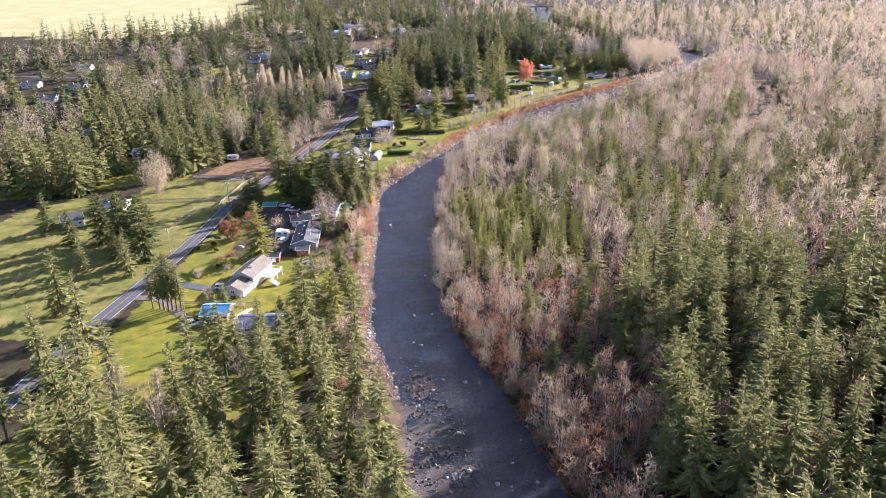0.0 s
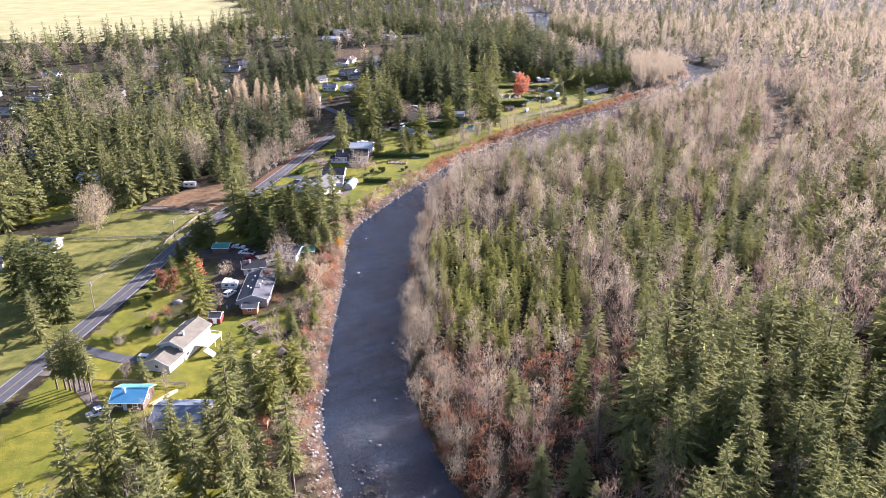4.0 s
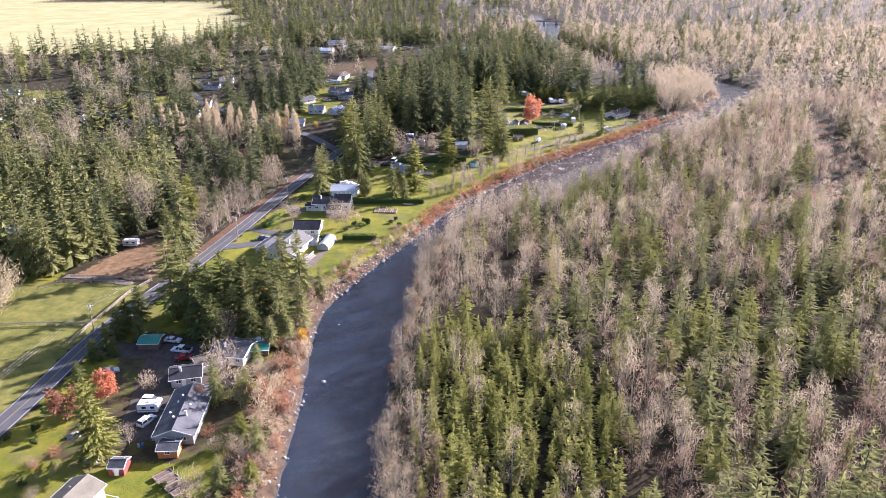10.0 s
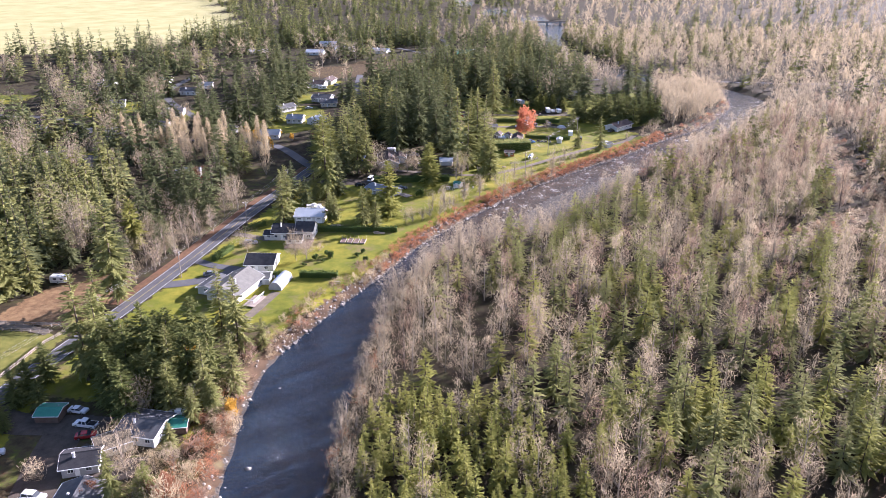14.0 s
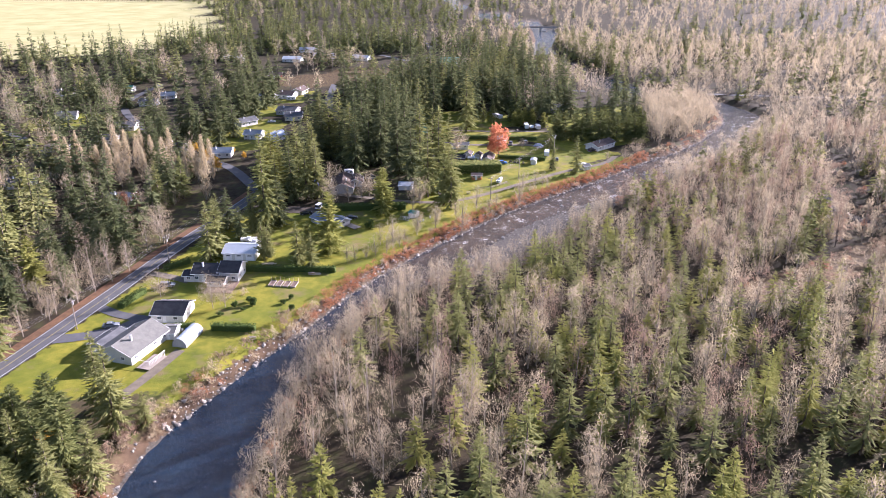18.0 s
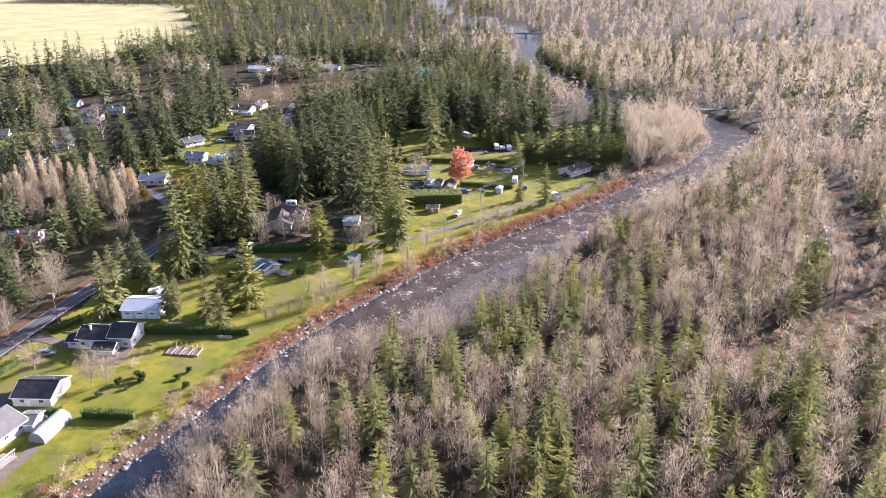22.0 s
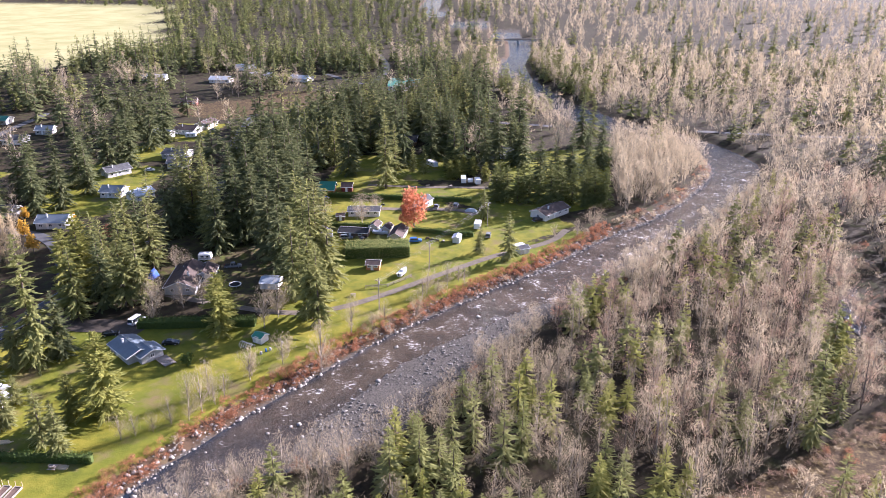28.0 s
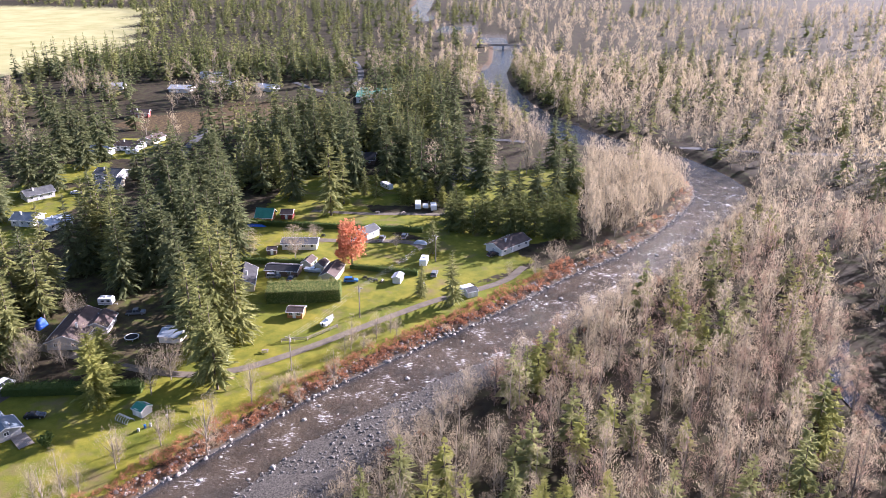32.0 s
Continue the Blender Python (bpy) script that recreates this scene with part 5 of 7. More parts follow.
def fence(line, h=1.2, gap=2.6, rails=(0.45, 0.85, 1.1), label="weathered wooden post and rail fence", material=None):
    m_ = material or M_OLDWOOD
    e = thing("fence", line[0][0], line[0][1], 0, label, "fence", "fences round the yards")
    pts = []
    for (ax, ay), (bx, by) in zip(line[:-1], line[1:]):
        k = max(1, int(math.hypot(bx - ax, by - ay) / gap))
        pts += [(ax + (bx - ax) * i / k, ay + (by - ay) * i / k) for i in range(k)]
    pts.append(line[-1])
    ox, oy = line[0]
    zs = ground_z(pts)
    oz = gz(ox, oy)
    for (px, py), z in zip(pts, zs):
        part("post", box(px - ox - 0.07, py - oy - 0.07, z - oz - 0.4, px - ox + 0.07, py - oy + 0.07, z - oz + h), m_, e)
    for i in range(len(pts) - 1):
        (ax, ay), (bx, by) = pts[i], pts[i + 1]
        d = np.array([bx - ax, by - ay])
        s = np.array([-d[1], d[0]]) / np.linalg.norm(d) * 0.03
        for r in rails:
            v = []
            for (qx, qy), z in (((ax, ay), zs[i]), ((bx, by), zs[i + 1])):
                for sg in (-1, 1):
                    for dz in (-0.07, 0.07):
                        v.append((qx - ox + sg * s[0], qy - oy + sg * s[1], z - oz + r + dz))
            part("rail", (v, [(0, 1, 5, 4), (2, 6, 7, 3), (1, 3, 7, 5), (0, 4, 6, 2), (0, 2, 3, 1), (4, 5, 7, 6)]), m_, e)


# white house with the taupe roof, its deck and shed
A = house("white_house", -69.3, 195.6, 77.9, 13.2, 7.0, 4.05, 1.47, M_WHITE, R_TAN, "white two-storey house with taupe shingle roof and deck", wins=(4, 2))
house("wing", -9.6, 0.3, 0, 7.2, 7.2, 2.5, 1.45, M_WHITE, R_TAN, "", base=A, wins=(2, 1), chimney=False, doors=0)
part("deck", join(box(-1.5, -7.6, 1.75, 5.5, -3.65, 1.9), *[box(u, -7.5, -0.3, u + 0.15, -7.35, 1.75) for u in (-1.4, 2.0, 5.3)]), M_TRIM, A, "white wooden deck on posts")
for u in np.arange(-1.5, 5.6, 0.5):
    part("baluster", box(u, -7.6, 1.9, u + 0.06, -7.54, 2.8), M_TRIM, A)
part("handrail", join(box(-1.5, -7.63, 2.8, 5.5, -7.5, 2.88), box(5.4, -7.5, 2.8, 5.5, -3.7, 2.88)), M_TRIM, A, "white deck rail")
part("stair", (lambda n: join(*[box(-3.6 - i * 0.0, -7.6 - i * 0.3, 1.75 - (i + 1) * 0.18, -1.6, -7.3 - i * 0.3, 1.93 - (i + 1) * 0.18) for i in range(n)]))(9), M_TRIM, A, "white deck stair")
house("garden_shed", -66, 211, 2, 3.2, 3.6, 2.02, 0.74, M_REDWALL, R_GREY, "small barn-red shed with white trim and grey roof", "shed", 0.2, (1, 0), 1, False, "garden sheds")
# blue roofed cabin and its neighbour
house("blue_roofed_cabin", -72.7, 168.9, 1.9, 7.4, 7.2, 2.48, 1.38, M_BROWNWALL, R_BLUE, "brown cabin with a bright blue metal roof", wins=(2, 1))
house("long_shed", -58.3, 162.4, 0.8, 11.5, 7.9, 2.48, 1.2, M_WHITE, R_STEEL, "long white shed with blue-grey metal roof", "shed", 0.5, (2, 1), 1, False, "garden sheds")
# grey roofed houses among the parked cars
C_ = house("grey_roofed_house", -58.6, 229.2, 95.8, 18.5, 8.4, 2.58, 1.56, M_GREYWALL, R_GREY, "long low house with a dark grey shingle roof", wins=(4, 2))
for u, v in ((2, 1.6), (-2, 2.4), (4.5, 1.2), (0.5, -1.5), (-4.5, 1.0)):
    part("skylight", box(u, v, 2.5 + 1.56 * (1 - abs(v) / 4.2), u + 0.5, v + 0.4, 2.95 + 1.56 * (1 - abs(v) / 4.2), 0.04), M_TRIM, C_, "pale roof light")
house("low_house", -64.6, 246.7, 17.5, 7.1, 6.3, 2.48, 1.2, M_GREYWALL, R_DARK, "small grey house with charcoal shingle roof", wins=(2, 1))
house("carport", -61.1, 253.3, 36.1, 7, 5.6, 2.3, 0.92, M_CREAM, R_MOSS, "low garage with weathered tan roof", "garage", 0.4, (1, 1), 0, False)
house("grey_house", -56, 258.8, -8.3, 9.1, 9.1, 2.76, 1.2, M_WHITE, R_GREY, "white house with a flat-pitched grey roof", wins=(3, 2))
house("sun_porch", -57.6, 217.2, 5.1, 4.2, 3.8, 2.12, 0.55, M_CEDARWOOD, R_GREY, "orange cedar porch with grey roof", "porch", 0.3, (1, 0), 0, False)
# white house with pale roof, black roofed garage, white-trimmed house, white metal garage
G_ = house("pale_roofed_house", -59, 332.9, 76.4, 15.7, 10.7, 2.67, 2.39, M_WHITE, R_PALE, "white house with pale grey shingle roof", wins=(4, 2))
house("wing", -0.5, 7.6, 0, 9.0, 5.6, 2.3, 0.9, M_WHITE, R_GREY, "", base=G_, wins=(2, 1), chimney=False, doors=0)
for u in np.arange(-7.0, -0.4, 0.55):
    part("baluster", box(u, -10.2, -0.3, u + 0.07, -10.13, 1.35), M_TRIM, G_)
part("handrail", join(box(-7.0, -10.24, 1.35, -0.5, -10.1, 1.43), box(-7.05, -10.1, 1.35, -6.95, -5.6, 1.43)), M_TRIM, G_, "white deck rail")
house("small_shed", -51.9, 340.7, 4, 3.6, 5.4, 2.02, 0.83, M_WHITE, R_PALE, "small white shed beside the house", "shed", 0.25, (1, 0), 1, False, "garden sheds")
house("black_roofed_garage", -56.1, 352.8, 2, 9.4, 9.7, 2.58, 1.84, M_WHITE, R_DARK, "white garage with a charcoal shingle roof", "garage", 0.4, (2, 0), 1, False)
F_ = house("black_roofed_house", -54.8, 380.3, -0.1, 8.6, 8.4, 3.13, 1.84, M_WHITE, R_DARK, "white house with two charcoal gable roofs and a deck", wins=(3, 1))
house("wing", 7.4, 0.8, 0, 6.2, 8.6, 3.6, 2.0, M_WHITE, R_DARK, "", base=F_, wins=(2, 2), chimney=False, doors=0)
house("annex", -5.6, -2.0, 0, 3.2, 4.6, 2.3, 0.8, M_WHITE, R_DARK, "", base=F_, wins=(1, 1), chimney=False, doors=0)
house("porch", 4.6, -6.0, 0, 5.4, 4.2, 2.2, 1.0, M_WHITE, R_DARK, "", base=F_, wins=(2, 1), chimney=False, doors=0)
part("deck", join(box(2.0, -12.2, 0.2, 11.0, -8.2, 0.4), box(7.4, -8.2, 0.2, 11.0, -3.6, 0.4)), M_BROWNWALL, F_, "dark brown timber deck")
house("white_metal_garage", -49.7, 398.9, 1.9, 11.2, 9.7, 2.76, 1.38, M_WHITE, R_WHITE, "white three-door garage with a white metal roof", "garage", 0.3, (3, 1), 0, False, big_door=3)
# houses further up the lane
I_ = house("blue_grey_house", -27.1, 433.1, -39.5, 10.7, 7.2, 2.21, 1.2, M_GREYWALL, R_STEEL, "low grey house with blue-grey metal roof", wins=(3, 1))
house("wing", 5.0, 2.2, 0, 5.5, 6.2, 2.2, 1.1, M_GREYWALL, R_STEEL, "", base=I_, wins=(1, 1), chimney=False, doors=0)
J_ = house("brown_roofed_house", -29.5, 478.7, 97.8, 17.9, 9.5, 2.58, 2.02, M_GREYWALL, R_BROWN, "low grey house with brown shingle roof and brick chimney", wins=(4, 2))
house("wing", 3.8, -5.4, 0, 8.3, 6.0, 2.5, 1.45, M_GREYWALL, R_BROWN, "", base=J_, wins=(1, 1), chimney=False, doors=0)
house("white_canopy", -1.3, 479.2, -0.1, 6, 6.4, 2.02, 0.92, M_WHITE, R_WHITE, "white canvas canopy tent on the grass", "tent", 0.2, (0, 0), 0, False, "")
house("river_hut", 6, 442.6, -24.4, 3.1, 3.1, 1.84, 0.74, M_WHITE, R_GREEN, "tiny white hut with a dark green roof", "shed", 0.2, (1, 0), 1, False, "garden sheds")
house("riverside_house", 92.9, 556.2, 48.4, 15.3, 7.7, 2.58, 1.47, M_WHITE, R_BROWN, "white house with brown shingle roof by the river", wins=(4, 1))
house("cream_house", 6.8, 517.1, 103.5, 13.3, 7.1, 2.76, 2.02, M_CREAM, R_DARK, "cream house with steep charcoal roof", wins=(2, 1))
house("dark_shed_row", 17.3, 526.6, -2.6, 11, 5.9, 2.12, 0.83, M_BROWNWALL, R_DARK, "long dark shed behind the hedge", "shed", 0.3, (2, 0), 1, False, "garden sheds")
house("brown_garage", 34.3, 525.5, 84.5, 10.8, 5.2, 2.21, 1.47, M_CREAM, R_BROWN, "cream garage with brown gable roof", "garage", 0.3, (1, 0), 0, False)
house("mobile_home", 17.1, 550.1, 5.2, 12.5, 6.1, 2.39, 0.74, M_WHITE, R_GREY, "white mobile home with grey roof", wins=(4, 1))
house("cedar_cabin", 29.5, 496.3, -0.2, 4.6, 4.1, 2.12, 0.64, M_CEDARWOOD, R_BROWN, "small orange cedar sauna cabin", "cabin", 0.3, (2, 0), 1, False, "")
house("white_chicken_coop", 16.1, 467.9, 4, 3.6, 3.1, 1.47, 0.46, M_CREAM, R_MOSS, "low cream coop in the grass", "coop", 0.2, (0, 0), 1, False, "")
house("green_pavilion", -3.9, 577.6, -0.1, 6, 6.4, 2.39, 2.39, M_CEDARWOOD, R_GREEN, "garden pavilion with a green tented roof", "pavilion", 0.7, (1, 0), 0, False, "")
house("grey_gabled_house", 74.3, 644.6, -6.4, 12.6, 11.4, 2.76, 2.02, M_GREYWALL, R_GREY, "grey house with shingle roof among firs", wins=(3, 1))
house("dark_hip_house", 21.6, 665.3, -0.1, 9.5, 10.2, 2.58, 2.39, M_BROWNWALL, R_DARK, "dark brown house under the firs", wins=(2, 1))
house("white_hall", -0.3, 827.1, 4, 22, 33.2, 4.23, 1.29, M_WHITE, R_GREEN, "large white hall with pale green roof", wins=(5, 4), chimney=False)
for x, y, r, w, d, wl, rf, lab in ((-117, 665.8, -8.8, 10.6, 7.6, M_WHITE, R_WHITE, "white shed among the firs"), (-107.3, 678.4, -8.6, 12.2, 10.1, M_WHITE, R_BROWN, "white house with tan gable roof"), (-101.5, 692.3, 82.3, 12.7, 8.1, M_CREAM, R_BROWN, "cream house with brown roof"),
                                  (-110, 595.5, 51.5, 11.5, 7.3, M_WHITE, R_GREY, "white barn with grey roof"), (-92.6, 627.1, -8.6, 12.2, 10.1, M_GREYWALL, R_GREY, "low grey house behind firs"), (-95.8, 564.6, -2.2, 9, 8.2, M_WHITE, R_STEEL, "white house with blue roof"),
                                  (-164.6, 343, 0.8, 10.5, 7, M_WHITE, R_WHITE, "open white farm shed by the pasture"), (-144.7, 262.9, 5.1, 9.5, 8.9, M_WHITE, R_STEEL, "white farmhouse with solar panels on the roof"),
                                  (-154.5, 246.5, 30.2, 7.4, 8, M_WHITE, R_GREY, "white cottage beside the pasture"), (-118.3, 451.4, 10.3, 10, 8.9, M_WHITE, R_STEEL, "house under tall firs"), (-173.6, 470.2, 8.2, 11, 8.9, M_WHITE, R_GREY, "pale house in the woods"),
                                  (-172.6, 549.3, 5.1, 11, 9.6, M_WHITE, R_GREY, "grey roofed house in the woods"), (-196.7, 477, 20.8, 12.3, 10.1, M_CREAM, R_GREY, "pale house between firs"), (-101.3, 526.4, 8.2, 11, 8.9, M_WHITE, R_STEEL, "white house with blue-grey roof"),
                                  (-210.4, 386.6, -0.2, 11, 8.9, M_GREYWALL, R_GREY, "grey house at the edge of the woods"), (-176.1, 580, 10.3, 12, 10.2, M_WHITE, R_GREY, "white house between firs"), (-143.5, 838.6, -0.3, 16, 11.5, M_WHITE, R_WHITE, "long white building far up the valley"),
                                  (-119.8, 859.8, 12.7, 18.1, 11.5, M_WHITE, R_WHITE, "long white building by the field"), (-83.6, 849, -16.3, 15.5, 10, M_WHITE, R_WHITE, "white roofed building by the field"), (-191, 646.6, 5.1, 11, 8.9, M_WHITE, R_GREY, "white house between firs"), (-331, 540, 5, 12, 9, M_WHITE, R_GREY, "white house between firs"), (-328, 619, 0, 12, 8, M_WHITE, R_STEEL, "white house with blue-grey roof"), (-303, 592, 12, 11, 8, M_CREAM, R_GREY, "pale house between firs"), (-291, 531, -5, 12, 9, M_GREYWALL, R_GREY, "low grey house among firs"), (-290, 486, 8, 11, 8, M_WHITE, R_GREY, "white house between firs"), (-224, 603, 20, 12, 9, M_WHITE, R_PALE, "white house with a pale roof"),
                                  (-242, 541, 0, 11, 8, M_GREYWALL, R_DARK, "grey house with a charcoal roof"), (-188, 528, 15, 10, 8, M_WHITE, R_STEEL, "white house with blue-grey roof"), (-263, 674, 5, 12, 8, M_WHITE, R_GREY, "white house between firs"), (-228, 690, 0, 13, 8, M_WHITE, R_GREEN, "white house with a green roof"), (-128, 536, -5, 10, 7, M_GREYWALL, R_GREY, "low grey house behind firs"), (-199, 842, 8, 20, 10, M_WHITE, R_WHITE, "long white building by the field"),
                                  (-136, 754, 12, 10, 7, M_REDWALL, R_BROWN, "low red-brown shed at the clearing"), (-187, 669, 10, 9, 7, M_GREYWALL, R_STEEL, "grey house with a blue-grey roof"), (-143, 897, 5, 16, 9, M_WHITE, R_WHITE, "white roofed building far up the valley"), (-82.7, 561.8, 60.9, 9.6, 6.6, M_WHITE, R_WHITE, "small white house behind firs"), (-85.4, 611.6, 10.3, 10, 8.9, M_CREAM, R_GREY, "cream house with grey roof behind firs")):
    house("village_house", x, y, r, w, d, 2.8, 1.7, wl, rf, lab, wins=(3, 1), group="houses of the village")


# half-round steel barn
def quonset(x, y, rot, w, length):
    e = thing("quonset_hut", x, y, rot, "white half-round steel storage hut on the lawn", "hut")
    a = np.linspace(0, np.pi, 17)
    pr = [(math.cos(t) * w / 2, 0.5 + math.sin(t) * w / 2) for t in a]
    ring = pr + [(p * 0.97, 0.5 + (q - 0.5) * 0.97) for p, q in pr[::-1]]
    n = len(ring)
    v = [(u, p, q) for u in (-length / 2, length / 2) for p, q in ring]
    part("shell", (v, [(i, n + i, n + (i + 1) % n, (i + 1) % n) for i in range(n)]), R_WHITE, e, shade=False)
    for i in range(9):
        u = -length / 2 + (i + 0.5) * length / 9
        o = [(p * 1.015, 0.5 + (q - 0.5) * 1.015) for p, q in pr] + pr[::-1]
        part("rib", prism(o, u - 0.05, u + 0.05), R_WHITE, e)
    for u in (-length / 2 + 0.1, length / 2 - 0.2):
        part("end_wall", prism([(p * 0.96, 0.5 + (q - 0.5) * 0.96) for p, q in pr] + [(-w * 0.48, -0.3), (w * 0.48, -0.3)], u, u + 0.1), M_GREYWALL, e)
    for sg in (-1, 1):
        part("kerb_wall", box(-length / 2, min(sg * w / 2, sg * w * 0.485), -0.3, length / 2, max(sg * w / 2, sg * w * 0.485), 0.5), M_GREYWALL, e)


quonset(-46.4, 338.9, 82.8, 4.2, 9.6)

# vehicles
car(-71.1, 260.6, 172, "white", "pickup", "white pickup truck parked on the drive")
car(-69.5, 236.3, -5, "white", "suv"), car(-68.9, 256.5, 16, "red", "sedan"), car(-75.5, 265.8, -7, "white", "sedan"), car(-85.7, 248.9, 26, "silver", "sedan")
car(-77.2, 188.1, -5, "white", "suv", "white car on the asphalt drive"), car(-78.7, 163.7, 222, "white", "pickup", "white pickup beside the blue-roofed cabin"), car(-67.2, 227.9, 70, "white", "suv")
car(41.3, 521.3, 10, "blue", "suv", "blue car beside the garage"), car(87.8, 548.1, 40, "black", "suv"), car(36.4, 556.5, 5, "white", "sedan"), car(53.9, 562.6, 84, "grey", "suv")
car(-33.7, 450.5, 75, "white", "van", "white van on the gravel yard"), car(-37.6, 442.3, 20, "black", "sedan"), car(-18.5, 438.8, 10, "black", "sedan", "dark car on the lawn"), car(-18.7, 492.4, 15, "grey", "pickup"), car(68.3, 529.2, 85, "grey", "suv")
trailer(-68.4, 232.5, 5, 5.0, "white camper beside the parked cars"), trailer(-117.5, 335.8, 0, 5.5, "white camper trailer at the stubble field"), trailer(55.3, 597.4, 95, 6.5), trailer(61.9, 596.3, 100, 5.0), trailer(58.4, 597.6, 98, 3.0, "small white trailer on the grass", 1.6)
trailer(63.9, 538.2, 85, 5.5), trailer(38.4, 622.2, 130, 7.5), trailer(-30.3, 497.7, 5, 4.5, "white trailer behind the house")
boat(40.1, 491.5, 73), boat(-51.5, 265.6, 5), boat(26.8, 528, -10, "white boat behind the hedge"), boat(-51.7, 411.9, 10, "white boat behind the garage"), boat(-48.1, 408.7, 160, "small white boat behind the garage")

# green shelters
for x, y, r, w, d in ((-80.7, 263.6, 4, 5.4, 5.1), (-49.8, 260.7, 10.3, 5, 4.6)):
    house("green_shelter", x, y, r, w, d, 2.0, 0.6, M_BROWNWALL, R_GREEN, "low shelter with a green tarpaulin roof", "shelter", 0.25, (0, 0), 0, False, "green shelters")

# poles and cables
POLES = [(-104.5, 216.3), (-99.4, 269.1), (-90.3, 307.9), (-80.2, 342.2), (-72.9, 390.6), (-68, 435.2)]
for x, y in POLES:
    pole(x, y, 10.0)
for (ax, ay), (bx, by) in zip(POLES[:-1], POLES[1:]):
    for off in (-1.0, 0.0, 1.0):
        wire((ax + off, ay, gz(ax, ay) + 9.4), (bx + off, by, gz(bx, by) + 9.4), 0.7, 0.01)
LANE_POLES = [(36.3, 465), (48.8, 496.3), (67.7, 540.7)]
for x, y in LANE_POLES:
    pole(x, y, 10.5)
for (ax, ay), (bx, by) in zip(LANE_POLES[:-1], LANE_POLES[1:]):
    for off in (-0.9, 0.0, 0.9):
        wire((ax + off, ay, gz(ax, ay) + 9.8), (bx + off, by, gz(bx, by) + 9.8))
pole(-167.1, 304.7, 10, False), pole(-80.9, 165.3, 7.5, False), pole(-111.3, 818.8, 26, False)

# hedges and fences
hedge(-45.3, 385.6, -14.3, 387, 2.0, 1.8, seed=2), hedge(-52.2, 344, -46.8, 345.7, 1.8, 1.6, seed=3), hedge(-41.7, 344.5, -28.7, 344.5, 2.0, 2.0, seed=4), hedge(-74.1, 356.1, -71.3, 367.6, 1.9, 2.2, seed=5), hedge(-72.3, 384.2, -65.9, 391.7, 1.9, 2.0, seed=6)
hedge(17.5, 506.5, 40.5, 510.5, 4.3, 8.0, "tall bushy clipped green hedge", M_FIR, 7), hedge(-13.8, 570.8, 60.3, 568.9, 2.2, 1.8, seed=8), hedge(38.8, 532.2, 62.9, 528.6, 1.9, 1.6, seed=9), hedge(0.7, 533.5, 26.7, 534.4, 2.0, 1.6, seed=10), hedge(-32.1, 447.9, 1.8, 452.5, 2.4, 3.6, "dense dark green shrubs along the drive", None, 11)
fence([(-103.2, 303), (-125.2, 303.4), (-132.2, 298.4)]), fence([(-103.3, 275), (-121.8, 274), (-137.8, 271.7)]), fence([(-97.7, 305.5), (-101.1, 296.6), (-104.2, 263.5)]), fence([(-126.3, 307.3), (-99.3, 306.8)])
fence([(-62.5, 176), (-74.5, 176.9), (-86.5, 176.9)], 1.1), fence([(29.5, 479.4), (36.5, 481.2), (43.4, 489.4)], 1.1, label="low grey wooden fence along the lane")


# raised beds, wood piles and garden things
def raised_beds(x, y, rot, label):
    e = thing("raised_beds", x, y, rot, label, "garden beds", "garden beds")
    for i in range(4):
        u = -4.4 + i * 2.4
        part("bed_frame", join(box(u, -2, -0.2, u + 0.15, 2, 0.45), box(u + 1.6, -2, -0.2, u + 1.75, 2, 0.45), box(u + 0.15, -2, -0.2, u + 1.6, -1.85, 0.45), box(u + 0.15, 1.85, -0.2, u + 1.6, 2, 0.45)), M_OLDWOOD, e)
        part("soil", box(u + 0.15, -1.85, -0.2, u + 1.6, 1.85, 0.32), M_BROWNWALL, e, "dark soil")
    for i in range(7):
        part("stake", box(-4.6 + i * 1.5, 2.2, -0.2, -4.52 + i * 1.5, 2.28, 1.5), M_STRAWWOOD, e)


raised_beds(-29.3, 375.8, -3, "weathered wooden raised garden beds on the lawn")
raised_beds(-53.5, 207.2, -40, "fenced vegetable beds with bare stakes")


def lumber(x, y, rot, n=8, length=4.0, label="pile of raw lumber on the ground"):
    e = thing("lumber_pile", x, y, rot, label, "lumber", "wood piles")
    rs = np.random.RandomState(int(abs(x * 7)))
    for i in range(n):
        a = rs.uniform(-0.6, 0.6)
        part("board", box(-length / 2 + a, (i % 4) * 0.35 - 0.6, 0.14 * (i // 4) - 0.02, length / 2 + a, (i % 4) * 0.35 - 0.32, 0.14 * (i // 4) + 0.12), M_STRAWWOOD, e)


lumber(-66, 170.9, 60, 10, 7.0), lumber(-21.3, 384.6, 0, 8), lumber(-38.4, 391.9, 10, 8), lumber(-49.7, 192.3, 60, 6, 3.0), lumber(20.8, 459.2, 30, 6, 3.0)
house("cedar_platform", -39.8, 161, 5, 3.4, 4.3, 1.47, 0.28, M_CEDARWOOD, M_CEDARWOOD, "orange stained wooden shelter by the bank", "shelter", 0.1, (0, 0), 0, False, "")

